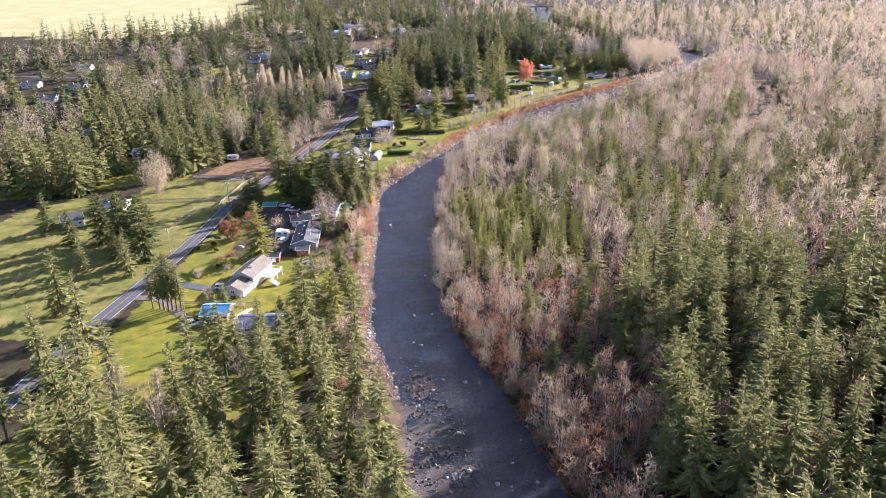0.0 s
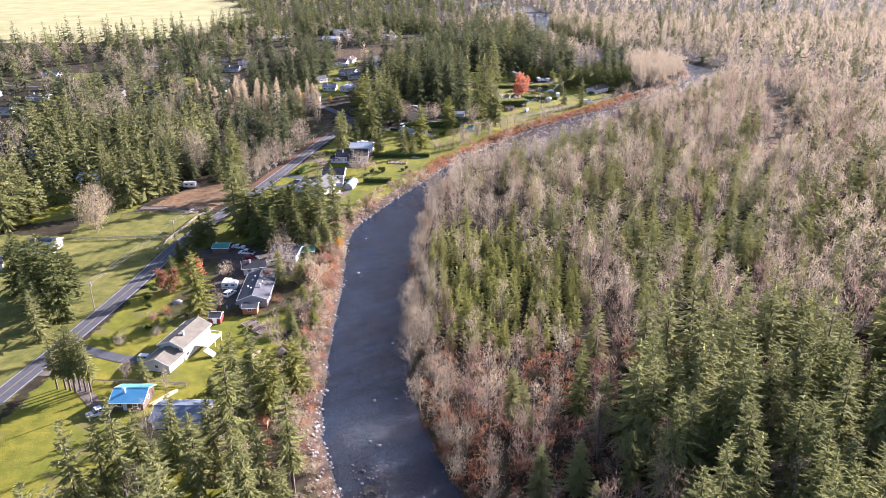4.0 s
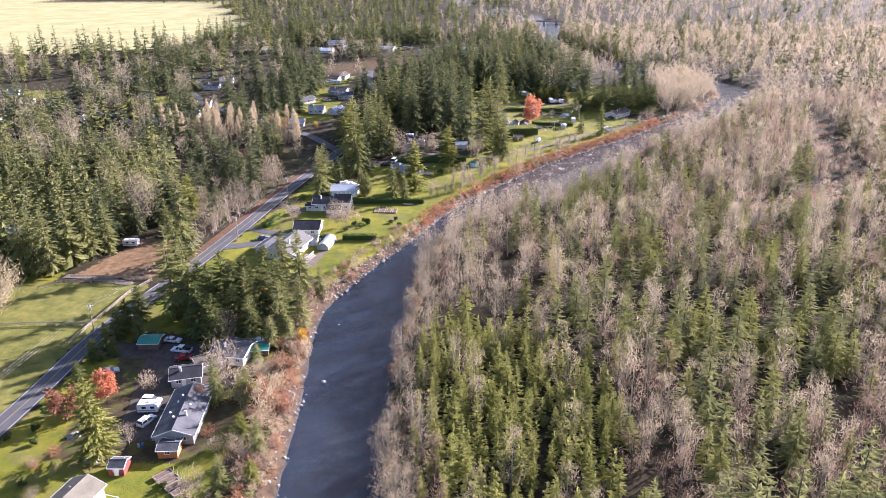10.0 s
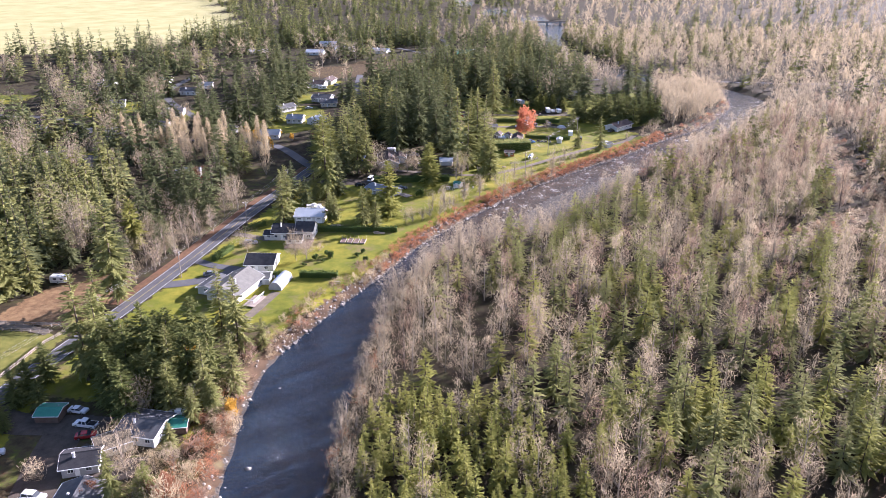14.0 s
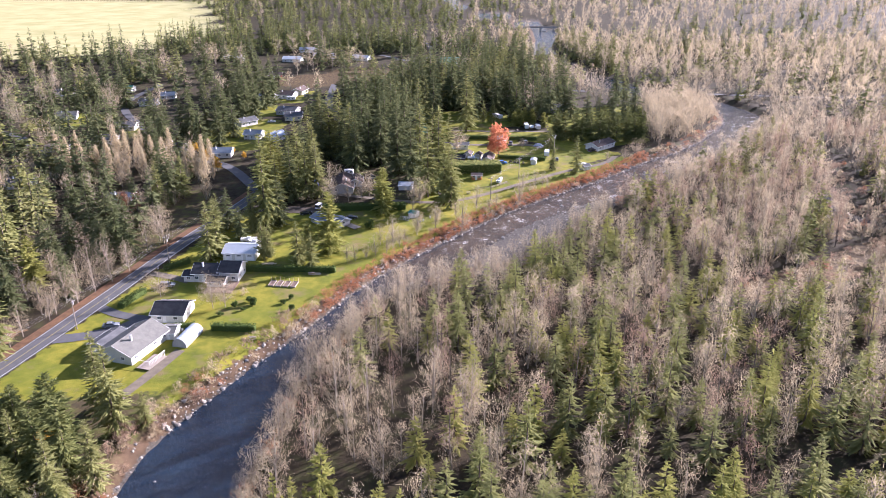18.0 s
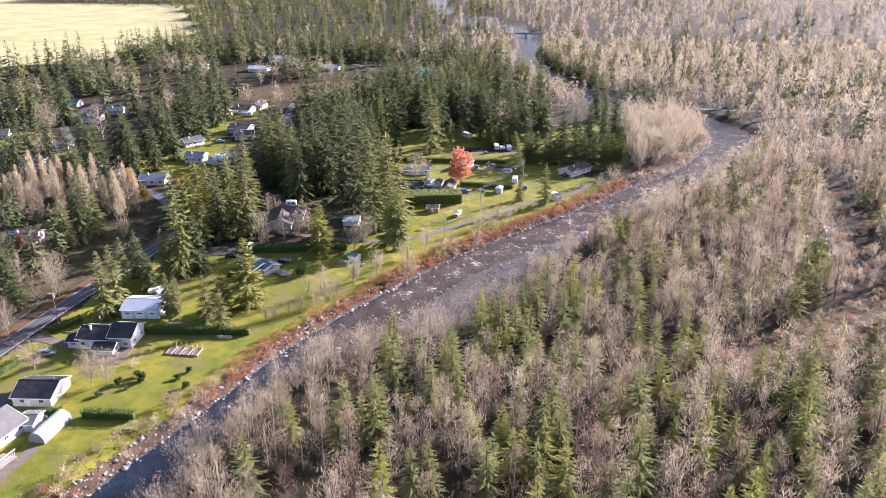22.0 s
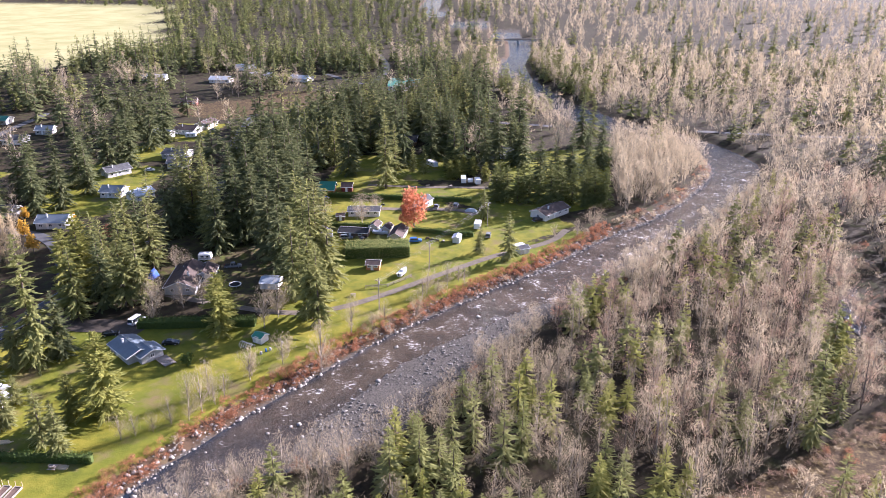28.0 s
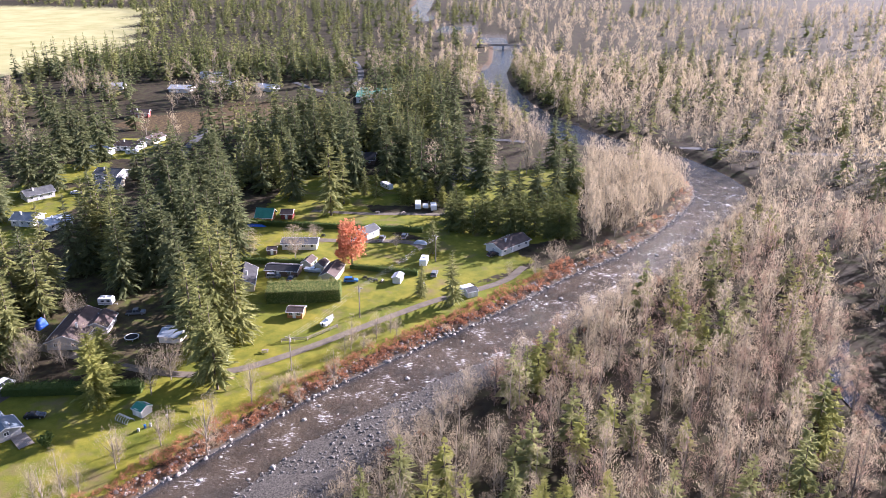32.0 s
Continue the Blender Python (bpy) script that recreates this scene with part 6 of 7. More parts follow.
# ---------------------------------------------------------------- small things in the yards
def trampoline(x, y, r=2.0):
    e = thing("trampoline", x, y, 0, "round trampoline with a pale rim on the lawn", "trampoline")
    a = np.arange(24) / 24 * 2 * np.pi
    def disc(r0, r1, z0, z1):
        v = [(math.cos(q) * r_, math.sin(q) * r_, z) for r_, z in ((r0, z0), (r1, z0), (r1, z1), (r0, z1)) for q in a]
        f = [(k * 24 + i, k * 24 + (i + 1) % 24, ((k + 1) % 4) * 24 + (i + 1) % 24, ((k + 1) % 4) * 24 + i) for k in range(4) for i in range(24)]
        return v, f
    part("rim", disc(r - 0.25, r, 0.7, 0.82), M_TRIM, e, "pale padded rim")
    v = [(math.cos(q) * (r - 0.25), math.sin(q) * (r - 0.25), 0.76) for q in a] + [(math.cos(q) * (r - 0.25), math.sin(q) * (r - 0.25), 0.72) for q in a]
    part("mat", (v, [tuple(range(24)), tuple(range(47, 23, -1))] + [(i, i + 24, (i + 1) % 24 + 24, (i + 1) % 24) for i in range(24)]), M_TYRE, e, "black jumping mat")
    for q in a[::4]:
        part("leg", box(math.cos(q) * (r - 0.1) - 0.04, math.sin(q) * (r - 0.1) - 0.04, -0.2, math.cos(q) * (r - 0.1) + 0.04, math.sin(q) * (r - 0.1) + 0.04, 0.7), M_RIM, e)


def hoop_frame(x, y, rot, n=6, w=2.2, label="white hoop frame of a small garden tunnel"):
    e = thing("hoop_frame", x, y, rot, label, "garden frame")
    for i in range(n):
        s = Stock()
        t = np.linspace(0, math.pi, 11)
        pr = [(math.cos(q) * w / 2, math.sin(q) * w / 2) for q in t]
        o = pr + [(p * 0.94, z * 0.94) for p, z in pr[::-1]]
        part("hoop", prism(o, i * 0.8 - n * 0.4, i * 0.8 - n * 0.4 + 0.07), M_TRIM, e)
    part("ridge_rail", box(-n * 0.4, -0.04, w / 2, n * 0.4 - 0.6, 0.04, w / 2 + 0.07), M_TRIM, e)
    part("base_rail", join(box(-n * 0.4, -w / 2 - 0.05, -0.2, n * 0.4 - 0.6, -w / 2 + 0.02, 0.1), box(-n * 0.4, w / 2 - 0.02, -0.2, n * 0.4 - 0.6, w / 2 + 0.05, 0.1)), M_OLDWOOD, e)


def tarp_heap(x, y, rot, w, d, h, material, label):
    """A sheet thrown over a heap."""
    e = tagged(new("tarpaulin_heap"), label, "heap", "covered heaps")
    rs = np.random.RandomState(int(abs(x * 3 + y)))
    n = 9
    v, f = [], []
    for i in range(n):
        for j in range(n):
            u, t = i / (n - 1) * 2 - 1, j / (n - 1) * 2 - 1
            z = h * max(0, (1 - abs(u) ** 3) * (1 - abs(t) ** 3)) * rs.uniform(0.85, 1.1)
            v.append((u * w / 2, t * d / 2, z - 0.05))
    f = [(i * n + j, (i + 1) * n + j, (i + 1) * n + j + 1, i * n + j + 1) for i in range(n - 1) for j in range(n - 1)]
    e.matrix_world = pose(x, y, gz(x, y), 0, 0, rot)
    part("sheet", (v, f), material, e, shade=True)
    for sx in (-1, 1):
        part("weight", box(sx * w / 2 - 0.2, -0.2, -0.1, sx * w / 2 + 0.2, 0.2, 0.22, 0.05), M_ROCK, e)


def table_set(x, y, rot, label="weathered picnic table on the grass"):
    e = thing("picnic_table", x, y, rot, label, "table", "garden tables")
    for i in range(5):
        part("top_board", box(-0.9, -0.4 + i * 0.165, 0.7, 0.9, -0.26 + i * 0.165, 0.75), M_OLDWOOD, e)
    for sg in (-1, 1):
        part("bench", box(-0.9, sg * 0.75 - 0.14, 0.4, 0.9, sg * 0.75 + 0.14, 0.45), M_OLDWOOD, e)
        part("trestle", join(box(sg * 0.6 - 0.04, -0.8, 0.32, sg * 0.6 + 0.04, 0.8, 0.4), box(sg * 0.6 - 0.04, -0.45, -0.1, sg * 0.6 + 0.04, -0.37, 0.7), box(sg * 0.6 - 0.04, 0.37, -0.1, sg * 0.6 + 0.04, 0.45, 0.7)), M_OLDWOOD, e)


def atv(x, y, rot, paint="black"):
    e = thing("quad_bike", x, y, rot, "small dark quad bike on the grass", "quad bike", "quad bikes")
    part("body", box(-0.7, -0.3, 0.4, 0.7, 0.3, 0.75, 0.12), PAINT[paint], e)
    part("seat", box(-0.5, -0.2, 0.75, 0.1, 0.2, 0.92, 0.06), M_TYRE, e)
    part("handlebar", join(box(0.3, -0.4, 1.0, 0.36, 0.4, 1.06), box(0.3, -0.04, 0.7, 0.36, 0.04, 1.0)), M_RIM, e)
    for sx in (-0.55, 0.55):
        for sy in (-0.42, 0.42):
            wheel(e, sx, sy, 0.27, 0.24)


def barrel(x, y, material, label="blue plastic barrel by the bank"):
    e = thing("barrel", x, y, 0, label, "barrel", "barrels and bins")
    s = Stock()
    tube(s, [(0, 0, 0), (0, 0, 0.12), (0, 0, 0.45), (0, 0, 0.78), (0, 0, 0.9)], [0.26, 0.29, 0.31, 0.29, 0.26], 12)
    v, f = s.done()
    part("drum", (v, [tuple(map(int, q)) for q in f]), material, e, shade=True)
    s = Stock()
    tube(s, [(0, 0, 0.88), (0, 0, 0.92)], [0.25, 0.02], 12)
    v, f = s.done()
    part("lid", (v, [tuple(map(int, q)) for q in f]), material, e)


trampoline(-13, 477.6), hoop_frame(3.4, 439.3, -24)
BLUE_SHEET = plain("blue_tarpaulin", (0.02, 0.08, 0.4), (0.05, 0.16, 0.6), 0.8, 0.45, 0.4, 0.4, 0.05)
GREY_SHEET = plain("grey_tarpaulin", (0.2, 0.2, 0.19), (0.34, 0.34, 0.32), 0.8, 0.5, 0.4, 0.4, 0.05)
tarp_heap(-42.2, 481.9, 80, 4.2, 2.2, 3.0, BLUE_SHEET, "tall heap under a bright blue tarpaulin")
tarp_heap(-5.8, 570, 0, 9.0, 2.4, 1.0, BLUE_SHEET, "long blue covered pool beside the pavilion")
tarp_heap(-81.6, 222.2, 20, 3.0, 2.0, 1.0, GREY_SHEET, "grey tarpaulin over a wood pile"), tarp_heap(-62.1, 222.7, 15, 3.6, 2.2, 1.1, GREY_SHEET, "grey tarpaulin over garden things"), tarp_heap(-42.9, 193.7, 50, 2.6, 1.8, 1.2, GREY_SHEET, "dark covered heap near the bank")
tarp_heap(60.5, 557.3, 0, 5.2, 2.2, 1.3, R_WHITE, "white covered trailer on the grass"), tarp_heap(-73.4, 213.7, 0, 3.0, 2.0, 1.0, GREY_SHEET, "covered heap by the red shed")
for x, y, r in ((-52.1, 200, 30), (-28.3, 339.8, 10), (-21.8, 384.1, 0), (39.5, 589, 20), (50, 589.5, 60), (-47.1, 372.9, 0), (26.6, 473.7, 10)):
    table_set(x, y, r)
for x, y, r in ((45.5, 524.3, 20), (47.3, 523.3, 40), (49.3, 522.7, 10), (51.5, 522.2, 70), (64.6, 515.3, 80), (65.4, 520.3, 60), (23, 561.2, 10)):
    atv(x, y, r)
for i, (x, y) in enumerate(((9.2, 436.9), (10.2, 437.6), (8.3, 435.4), (-48.7, 343.4), (-49.7, 343.2), (-65.4, 218.9), (-64.6, 219.3), (12.6, 441.2), (33.2, 518.9))):
    barrel(x, y, PAINT["blue"] if i % 3 == 0 else M_GREYWALL, "blue plastic barrel by the shed" if i % 3 == 0 else "grey plastic barrel by the shed")
# more sheds and vehicles behind the hedges
house("tan_shed", 24.3, 533.6, 80.3, 5.1, 3.5, 2.02, 1.1, M_CREAM, R_BROWN, "tan shed behind the hedge", "shed", 0.25, (1, 0), 1, False, "garden sheds")
house("tan_shed", 29.2, 531.5, 80.3, 5.1, 3.3, 1.93, 1.01, M_CREAM, R_BROWN, "tan shed beside the garage", "shed", 0.25, (1, 0), 1, False, "garden sheds")
house("brown_shed", 8.6, 543.1, 10.2, 3.2, 3.3, 1.84, 0.74, M_BROWNWALL, R_BROWN, "small brown shed beside the hedge", "shed", 0.2, (0, 0), 1, False, "garden sheds")
house("white_shed", 56.7, 523.4, 82.3, 4.1, 2.6, 2.12, 0.46, M_WHITE, R_WHITE, "small white shed on the lawn", "shed", 0.2, (1, 0), 1, False, "garden sheds")
house("white_garage", 39.9, 562.7, 60.6, 7.2, 5.5, 2.76, 1.47, M_WHITE, R_GREY, "white garage behind the red maple", "garage", 0.3, (1, 1), 0, False)
house("white_lodge", 81.1, 514.9, 30.7, 3.6, 3.2, 2.02, 0.74, M_WHITE, R_GREY, "tiny white lodge beside the lane", "shed", 0.2, (1, 0), 1, False, "garden sheds")
house("green_gabled_shed", 4.1, 580.7, 5, 4.6, 5.1, 2.21, 1.29, M_REDWALL, R_BROWN, "red-brown shed beside the pavilion", "shed", 0.3, (1, 0), 1, False, "garden sheds")
car(14.9, 522.4, 5, "grey", "suv"), car(21.4, 521.2, 80, "black", "sedan"), car(45.8, 559.2, 85, "grey", "pickup", "grey pickup behind the maple"), car(-107.1, 476.7, 40, "silver", "van"), car(-65.9, 371.9, 15, "grey", "suv"), car(-66.7, 341.3, 20, "black", "pickup", "dark pickup on the drive"), car(-71.3, 344.6, 15, "grey", "sedan")
car(-109.3, 674.6, 10, "white", "pickup"), car(-93.4, 680.7, 60, "grey", "suv"), car(-96.3, 601.6, 10, "silver", "sedan"), trailer(-101.2, 666.8, 5, 6.0, "white trailer in the village yard"), trailer(79.8, 516.3, 35, 4.6, "white trailer beside the fir")
# timber decks
for x, y, r, w, d, lab in ((-51.1, 325.6, 76.8, 7.5, 4.1, "pale timber deck behind the white house"), (-16.1, 429.7, -39.7, 5.7, 3.5, "weathered timber deck beside the house")):
    e = thing("timber_deck", x, y, r, lab, "deck", "timber decks")
    for i in range(int(d / 0.3)):
        part("plank", box(-w / 2, -d / 2 + i * 0.3, 0.35, w / 2, -d / 2 + i * 0.3 + 0.27, 0.42), M_OLDWOOD, e)
    for sx in (-w / 2 + 0.1, w / 2 - 0.2):
        for sy in (-d / 2 + 0.1, d / 2 - 0.2):
            part("post", box(sx, sy, -0.3, sx + 0.1, sy + 0.1, 0.35), M_OLDWOOD, e)
# solar panels on the farmhouse roof lie in a row
farm_ = thing("solar_array", -144.7, 262.9, 5, "row of dark solar panels on the farmhouse roof", "solar panels")
for i in range(4):
    u = -3.8 + i * 1.95
    v = []
    for y0, z0 in ((-3.3, 3.12), (-0.7, 4.38)):
        for x0 in (u, u + 1.8):
            v += [(x0, y0, z0), (x0, y0, z0 + 0.08)]
    part("panel", (v, [(1, 3, 7, 5), (0, 4, 6, 2), (0, 1, 5, 4), (2, 6, 7, 3), (0, 2, 3, 1), (4, 5, 7, 6)]), M_GLASS, farm_)
# mailboxes beside the road
for x, y in ((-99, 196.4), (-79.6, 360.1), (-73.9, 383.6)):
    e = thing("mailbox", x, y, 10, "grey metal mailbox on a wooden post", "mailbox", "mailboxes")
    part("post", box(-0.05, -0.05, -0.3, 0.05, 0.05, 1.05), M_OLDWOOD, e)
    part("case", box(-0.28, -0.12, 1.05, 0.28, 0.12, 1.35, 0.05), M_GREYWALL, e)
# bridge far up the river
bridge = thing("road_bridge", 87.9, 1111.5, 8, "pale steel road bridge across the far river", "bridge", z=3.2)
part("deck", box(-25, -3.2, 0.0, 25, 3.2, 0.6), M_GREYWALL, bridge)
for sg in (-1, 1):
    part("parapet", box(-25, sg * 3.0 - 0.1, 0.6, 25, sg * 3.0 + 0.1, 1.5), M_OLDWOOD, bridge)
for u in (-16, 0, 16):
    part("pier", box(u - 0.8, -2.5, -5, u + 0.8, 2.5, 0), M_GREYWALL, bridge)

# ---------------------------------------------------------------- groves between the houses
GROVES = [[(-215, 285), (-165, 276), (-165, 300), (-200, 345), (-245, 340)], [(-162, 316), (-128, 313), (-121, 346), (-150, 354)], [(-195, 350), (-132, 352), (-118, 376), (-140, 440), (-205, 440)], [(-29.4, 613.2), (-10.4, 612.9), (12.9, 671.2), (-10.3, 754.5), (-52.4, 687.6)], [(15.8, 676.2), (43, 664.3), (55.8, 753.4), (45.9, 816.1), (14.4, 779.6)], [(-166.4, 309.2), (-143.5, 322.9), (-122.8, 346.8), (-125.1, 366), (-155.9, 423.9), (-254.4, 453.7)]]
LIGHT = [[(-155.1, 366.5), (-102.9, 352.8), (-93.8, 422.9), (-115.9, 423.2)]]
yards = [(o.location.x, o.location.y) for o in scene.objects if o.type == "EMPTY" and o.parent is None and o.get("category") in ("house", "garage", "shed", "car", "trailer", "pavilion", "tent")]
yards = np.array(yards)


def free(q, gap=8.0):
    return ((q[:, None, :] - yards[None]) ** 2).sum(-1).min(1) > gap * gap


spread_wood()
q = scatter((-250, 270, 74, 826), 8.2, 31, lambda q: cover(q, GROVES) & free(q) & (river_way(q)[0] > 6))
near = (q[:, 1] < 613) & (q[:, 0] > -110)
q_near = with_height(q[near], 14.7, 28.5, 32)
plant("fir_tree", *[tuple(map(float, r)) for r in q_near[:55]])
qv = scatter((-193, 410, -86, 603), 7.4, 75, lambda q: cover(q, [[(-190.9, 424.5), (-97.7, 412.7), (-92.1, 442), (-109.1, 512.5), (-127.6, 551.1), (-193.4, 603.3)]]) & free(q, 9.0) & (off_line(q, smooth(ROAD)) > 7) & (np.min([off_line(q, smooth(r, n=4)) for r in VILLAGE_ROADS], axis=0) > 6) & (rough_field(q, 20, 76) > -0.25))
uv = np.random.RandomState(77).uniform(0, 1, len(qv))
woods("fir_grove", "dark fir groves between the houses", [(MID_ALDER, M_PALEBARK, M_TWIG, 17, with_height(qv[uv < 0.42], 7.4, 13.8, 78)), (MID_FIR, M_BARK, M_SPRUCE, 24, with_height(qv[uv > 0.58], 11, 22.1, 79)), (MID_FIR, M_BARK, M_FIR, 24, np.vstack([q_near[55:], with_height(q[~near], 14.7, 26.7, 33)]))])
# the near wood below the houses
q = scatter((-127, -25, -8, 154), 7.6, 46, lambda q: (lambda w: w[1] & (w[0] > 7))(river_way(q)) & (off_line(q, smooth(ROAD)) > 9) & ~cover(q, [[(-101.9, 129.4), (-61.9, 138.9), (-62.2, 160.6), (-102.3, 161.3)]]))
u = np.random.RandomState(47).uniform(0, 1, len(q))
plant("fir_tree", *[tuple(map(float, r)) for r in with_height(q[(u < 0.6) & (q[:, 1] > 26)], 19.3, 30.4, 48)][:62])
plant("slim_fir_tree", *[tuple(map(float, r)) for r in with_height(q[(u >= 0.6) & (u < 0.8)], 22.1, 31.3, 49)])
plant("alder_tree", *[tuple(map(float, r)) for r in with_height(q[(u >= 0.8) & (u < 0.88)], 9.2, 15.6, 50)])
# brush between the yards and the water
q = scatter((-64, 123, -22, 276), 5.0, 59, lambda q: (lambda w: w[1] & (w[0] > 5) & (w[0] < 19))(river_way(q)) & free(q, 7.0))
u = np.random.RandomState(60).uniform(0, 1, len(q))
plant("straw_bush", *[tuple(map(float, r)) for r in with_height(q[u < 0.25], 3, 5.5, 61)])
plant("russet_bush", *[tuple(map(float, r)) for r in with_height(q[(u >= 0.25) & (u < 0.42)], 2, 4, 62)])
plant("fir_tree", *[tuple(map(float, r)) for r in with_height(q[(u >= 0.42) & (u < 0.5)], 5.5, 13.8, 63)])
plant("alder_tree", *[tuple(map(float, r)) for r in with_height(q[(u >= 0.52) & (u < 0.62)], 5.5, 11, 64)])
q = scatter((-158, 345, -45, 590), 7.5, 34, lambda q: cover(q, LIGHT) & free(q) & (off_line(q, smooth(ROAD)) > 7))
plant("alder_tree", *[tuple(map(float, r)) for r in with_height(q, 7.4, 12.9, 35)])

# scrub round the clearing across the river
q = scatter((98, 360, 230, 534), 4.2, 71, lambda q: (cover(q, FOREST_OPEN) | cover(q, [[(154.7, 399.4), (229.5, 417.2), (227.9, 532.1), (192.9, 532.7), (159.1, 444)]])) & (river_way(q)[0] > 8))
u = np.random.RandomState(72).uniform(0, 1, len(q))
plant("russet_bush", *[tuple(map(float, r)) for r in with_height(q[u < 0.1], 1.0, 2.4, 73)])
plant("straw_bush", *[tuple(map(float, r)) for r in with_height(q[(u >= 0.3) & (u < 0.36)], 1.5, 3.0, 74)])
q = scatter((98, 360, 230, 534), 2.3, 93, lambda q: cover(q, FOREST_OPEN) & (rough_field(q, 7, 94) > -0.1))
u = np.random.RandomState(95).uniform(0, 1, len(q))
woods("heath_scrub", "low brown and straw-coloured scrub in a clearing", [(MID_BUSH, M_BARK, M_BROWNTWIG, 4, with_height(q[u < 0.5], 0.7, 2.2, 96)), (MID_BUSH, M_BARK, M_TWIG, 4, with_height(q[(u >= 0.5) & (u < 0.75)], 0.8, 2.8, 97)), (MID_BUSH, M_BARK, M_STRAW, 4, with_height(q[u >= 0.9], 0.6, 1.6, 98))], "bushes")

# leafless trees inside the bend, and thin ones on the near bank
q = scatter((101, 539, 188, 694), 4.6, 36, lambda q: inside(q, np.array([(120.5, 559.5), (134.4, 568.2), (156, 597.2), (171.4, 639.1), (162.9, 680.1), (131.1, 661.5)], float)))
woods("bend_alders", "leafless alders inside the river bend", [(MID_ALDER, M_PALEBARK, M_TWIG, 17, with_height(q, 12.9, 19.3, 37))])
q = scatter((-51, 131, 188, 665), 2.3, 38, lambda q: (lambda w: w[1] & (w[0] > 1.6) & (w[0] < np.where(q[:, 1] > 345, 7.0, 8.0)))(river_way(q)))
u = np.random.RandomState(39).uniform(0, 1, len(q)) + 0.35 * rough_field(q, 12, 40)
red = np.where((q[:, 1] > 364) & (q[:, 1] < 549), 0.72, 0.16)
russet, pale = u < red, (u >= red) & (u < np.maximum(red + 0.08, 0.62))
low_ = np.where(q[:, 1] > 370, 0.7, 1.0)
hr, hp = np.random.RandomState(41).uniform(1.0, 2.6, len(q)) * low_, np.random.RandomState(42).uniform(1.4, 4.2, len(q)) * low_
rows_r, rows_p = np.column_stack([q, hr])[russet], np.column_stack([q, hp])[pale]
plant("russet_bush", *[tuple(map(float, r)) for r in rows_r[::7]])
plant("straw_bush", *[tuple(map(float, r)) for r in rows_p[::6]])
qr = scatter((-38, 355, 115, 552), 1.7, 99, lambda q: (lambda w: w[1] & (w[0] > 1.2) & (w[0] < 6.2))(river_way(q)) & (rough_field(q, 9, 100) > -0.5))
woods("bank_brush", "russet and straw-coloured brush on the river bank", [(MID_BUSH, M_BARK, M_REDTWIG, 4, np.vstack([np.delete(rows_r, np.s_[::7], 0), with_height(qr, 0.8, 1.9, 101)])), (MID_BUSH, M_BARK, M_STRAW, 4, np.delete(rows_p, np.s_[::6], 0)[::2]), (MID_BUSH, M_BARK, M_BROWNTWIG, 4, np.delete(rows_p, np.s_[::6], 0)[1::2])], "bushes")
q = scatter((-38, 259, 127, 562), 6.5, 43, lambda q: (lambda w: w[1] & (w[0] > 5) & (w[0] < 12))(river_way(q)))
u = np.random.RandomState(44).uniform(0, 1, len(q))
plant("alder_tree", *[tuple(map(float, r)) for r in with_height(q[(u < 0.3) & (q[:, 1] > 406)], 5, 10.1, 45)])


# ---------------------------------------------------------------- stones
def stone(seed, sub=1):
    rs = np.random.RandomState(seed)
    bm = bmesh.new()
    bmesh.ops.create_icosphere(bm, subdivisions=sub, radius=0.5)
    k = rs.normal(size=(3, 3))
    for v in bm.verts:
        c = np.array(v.co)
        v.co *= 1 + 0.22 * float(np.sin(c @ k[0] * 4) + 0.5 * np.sin(c @ k[1] * 7))
        v.co.x *= 1.25
        v.co.z *= 0.72
    vs, fs = np.array([v.co for v in bm.verts]), np.array([[v.index for v in f.verts] for f in bm.faces])
    bm.free()
    return vs, fs


STONES = [stone(s) for s in (1, 2, 3, 4)]


def stones(name, label, q, sizes, material, lift=0.1, kind_="stuff", seed=1):
    rs = np.random.RandomState(seed)
    verts, faces, n = [], [], 0
    zs = ground_z(q)
    for (x, y), s, z in zip(q, sizes, zs):
        v, f = STONES[rs.randint(4)]
        a = rs.uniform(0, 6.28)
        w = np.column_stack([v[:, 0] * math.cos(a) - v[:, 1] * math.sin(a), v[:, 0] * math.sin(a) + v[:, 1] * math.cos(a), v[:, 2]]) * s * rs.uniform(0.8, 1.2, 3)
        verts.append(w + (x, y, max(z, -0.35) + lift * s))
        faces.append(f + n)
        n += len(v)
    return tagged(new(name, mesh_of(name, np.vstack(verts), np.vstack(faces), [material])), label, "stones", kind=kind_)


# riprap along the bank with the houses, boulders in the rapids, and shingle bars
q = scatter((-51, 131, 193, 677), 0.95, 51, lambda q: (lambda w: w[1] & (w[0] > -0.8) & (w[0] < 4.2))(river_way(q)))
u = np.random.RandomState(52).uniform(0, 1, len(q))
keep = u < np.where((q[:, 1] > 300) | (q[:, 1] < 181), 0.62, 0.2)
stones("riprap", "grey riprap stones along the river bank", q[keep], 0.33 + 0.9 * np.random.RandomState(53).uniform(0, 1, keep.sum()) ** 2.2, M_ROCK)
q = scatter((-27, 62, 109, 492), 1.15, 54, lambda q: cover(q, BARS[1:]) & (rough_field(q, 5, 55) > -0.35))
stones("shingle_bar", "shingle bar of small grey cobbles in the river", q, 0.25 + 0.55 * np.random.RandomState(56).uniform(0, 1, len(q)) ** 2, M_PEBBLE, 0.15)
q = scatter((-22, 64, 9, 154), 0.95, 90, lambda q: cover(q, BARS[:1]) & (rough_field(q, 4, 91) > -0.2))
stones("sunken_bar", "dark wet cobbles of a sunken gravel bar", q, 0.2 + 0.6 * np.random.RandomState(92).uniform(0, 1, len(q)) ** 2, M_WETSTONE, 0.1)
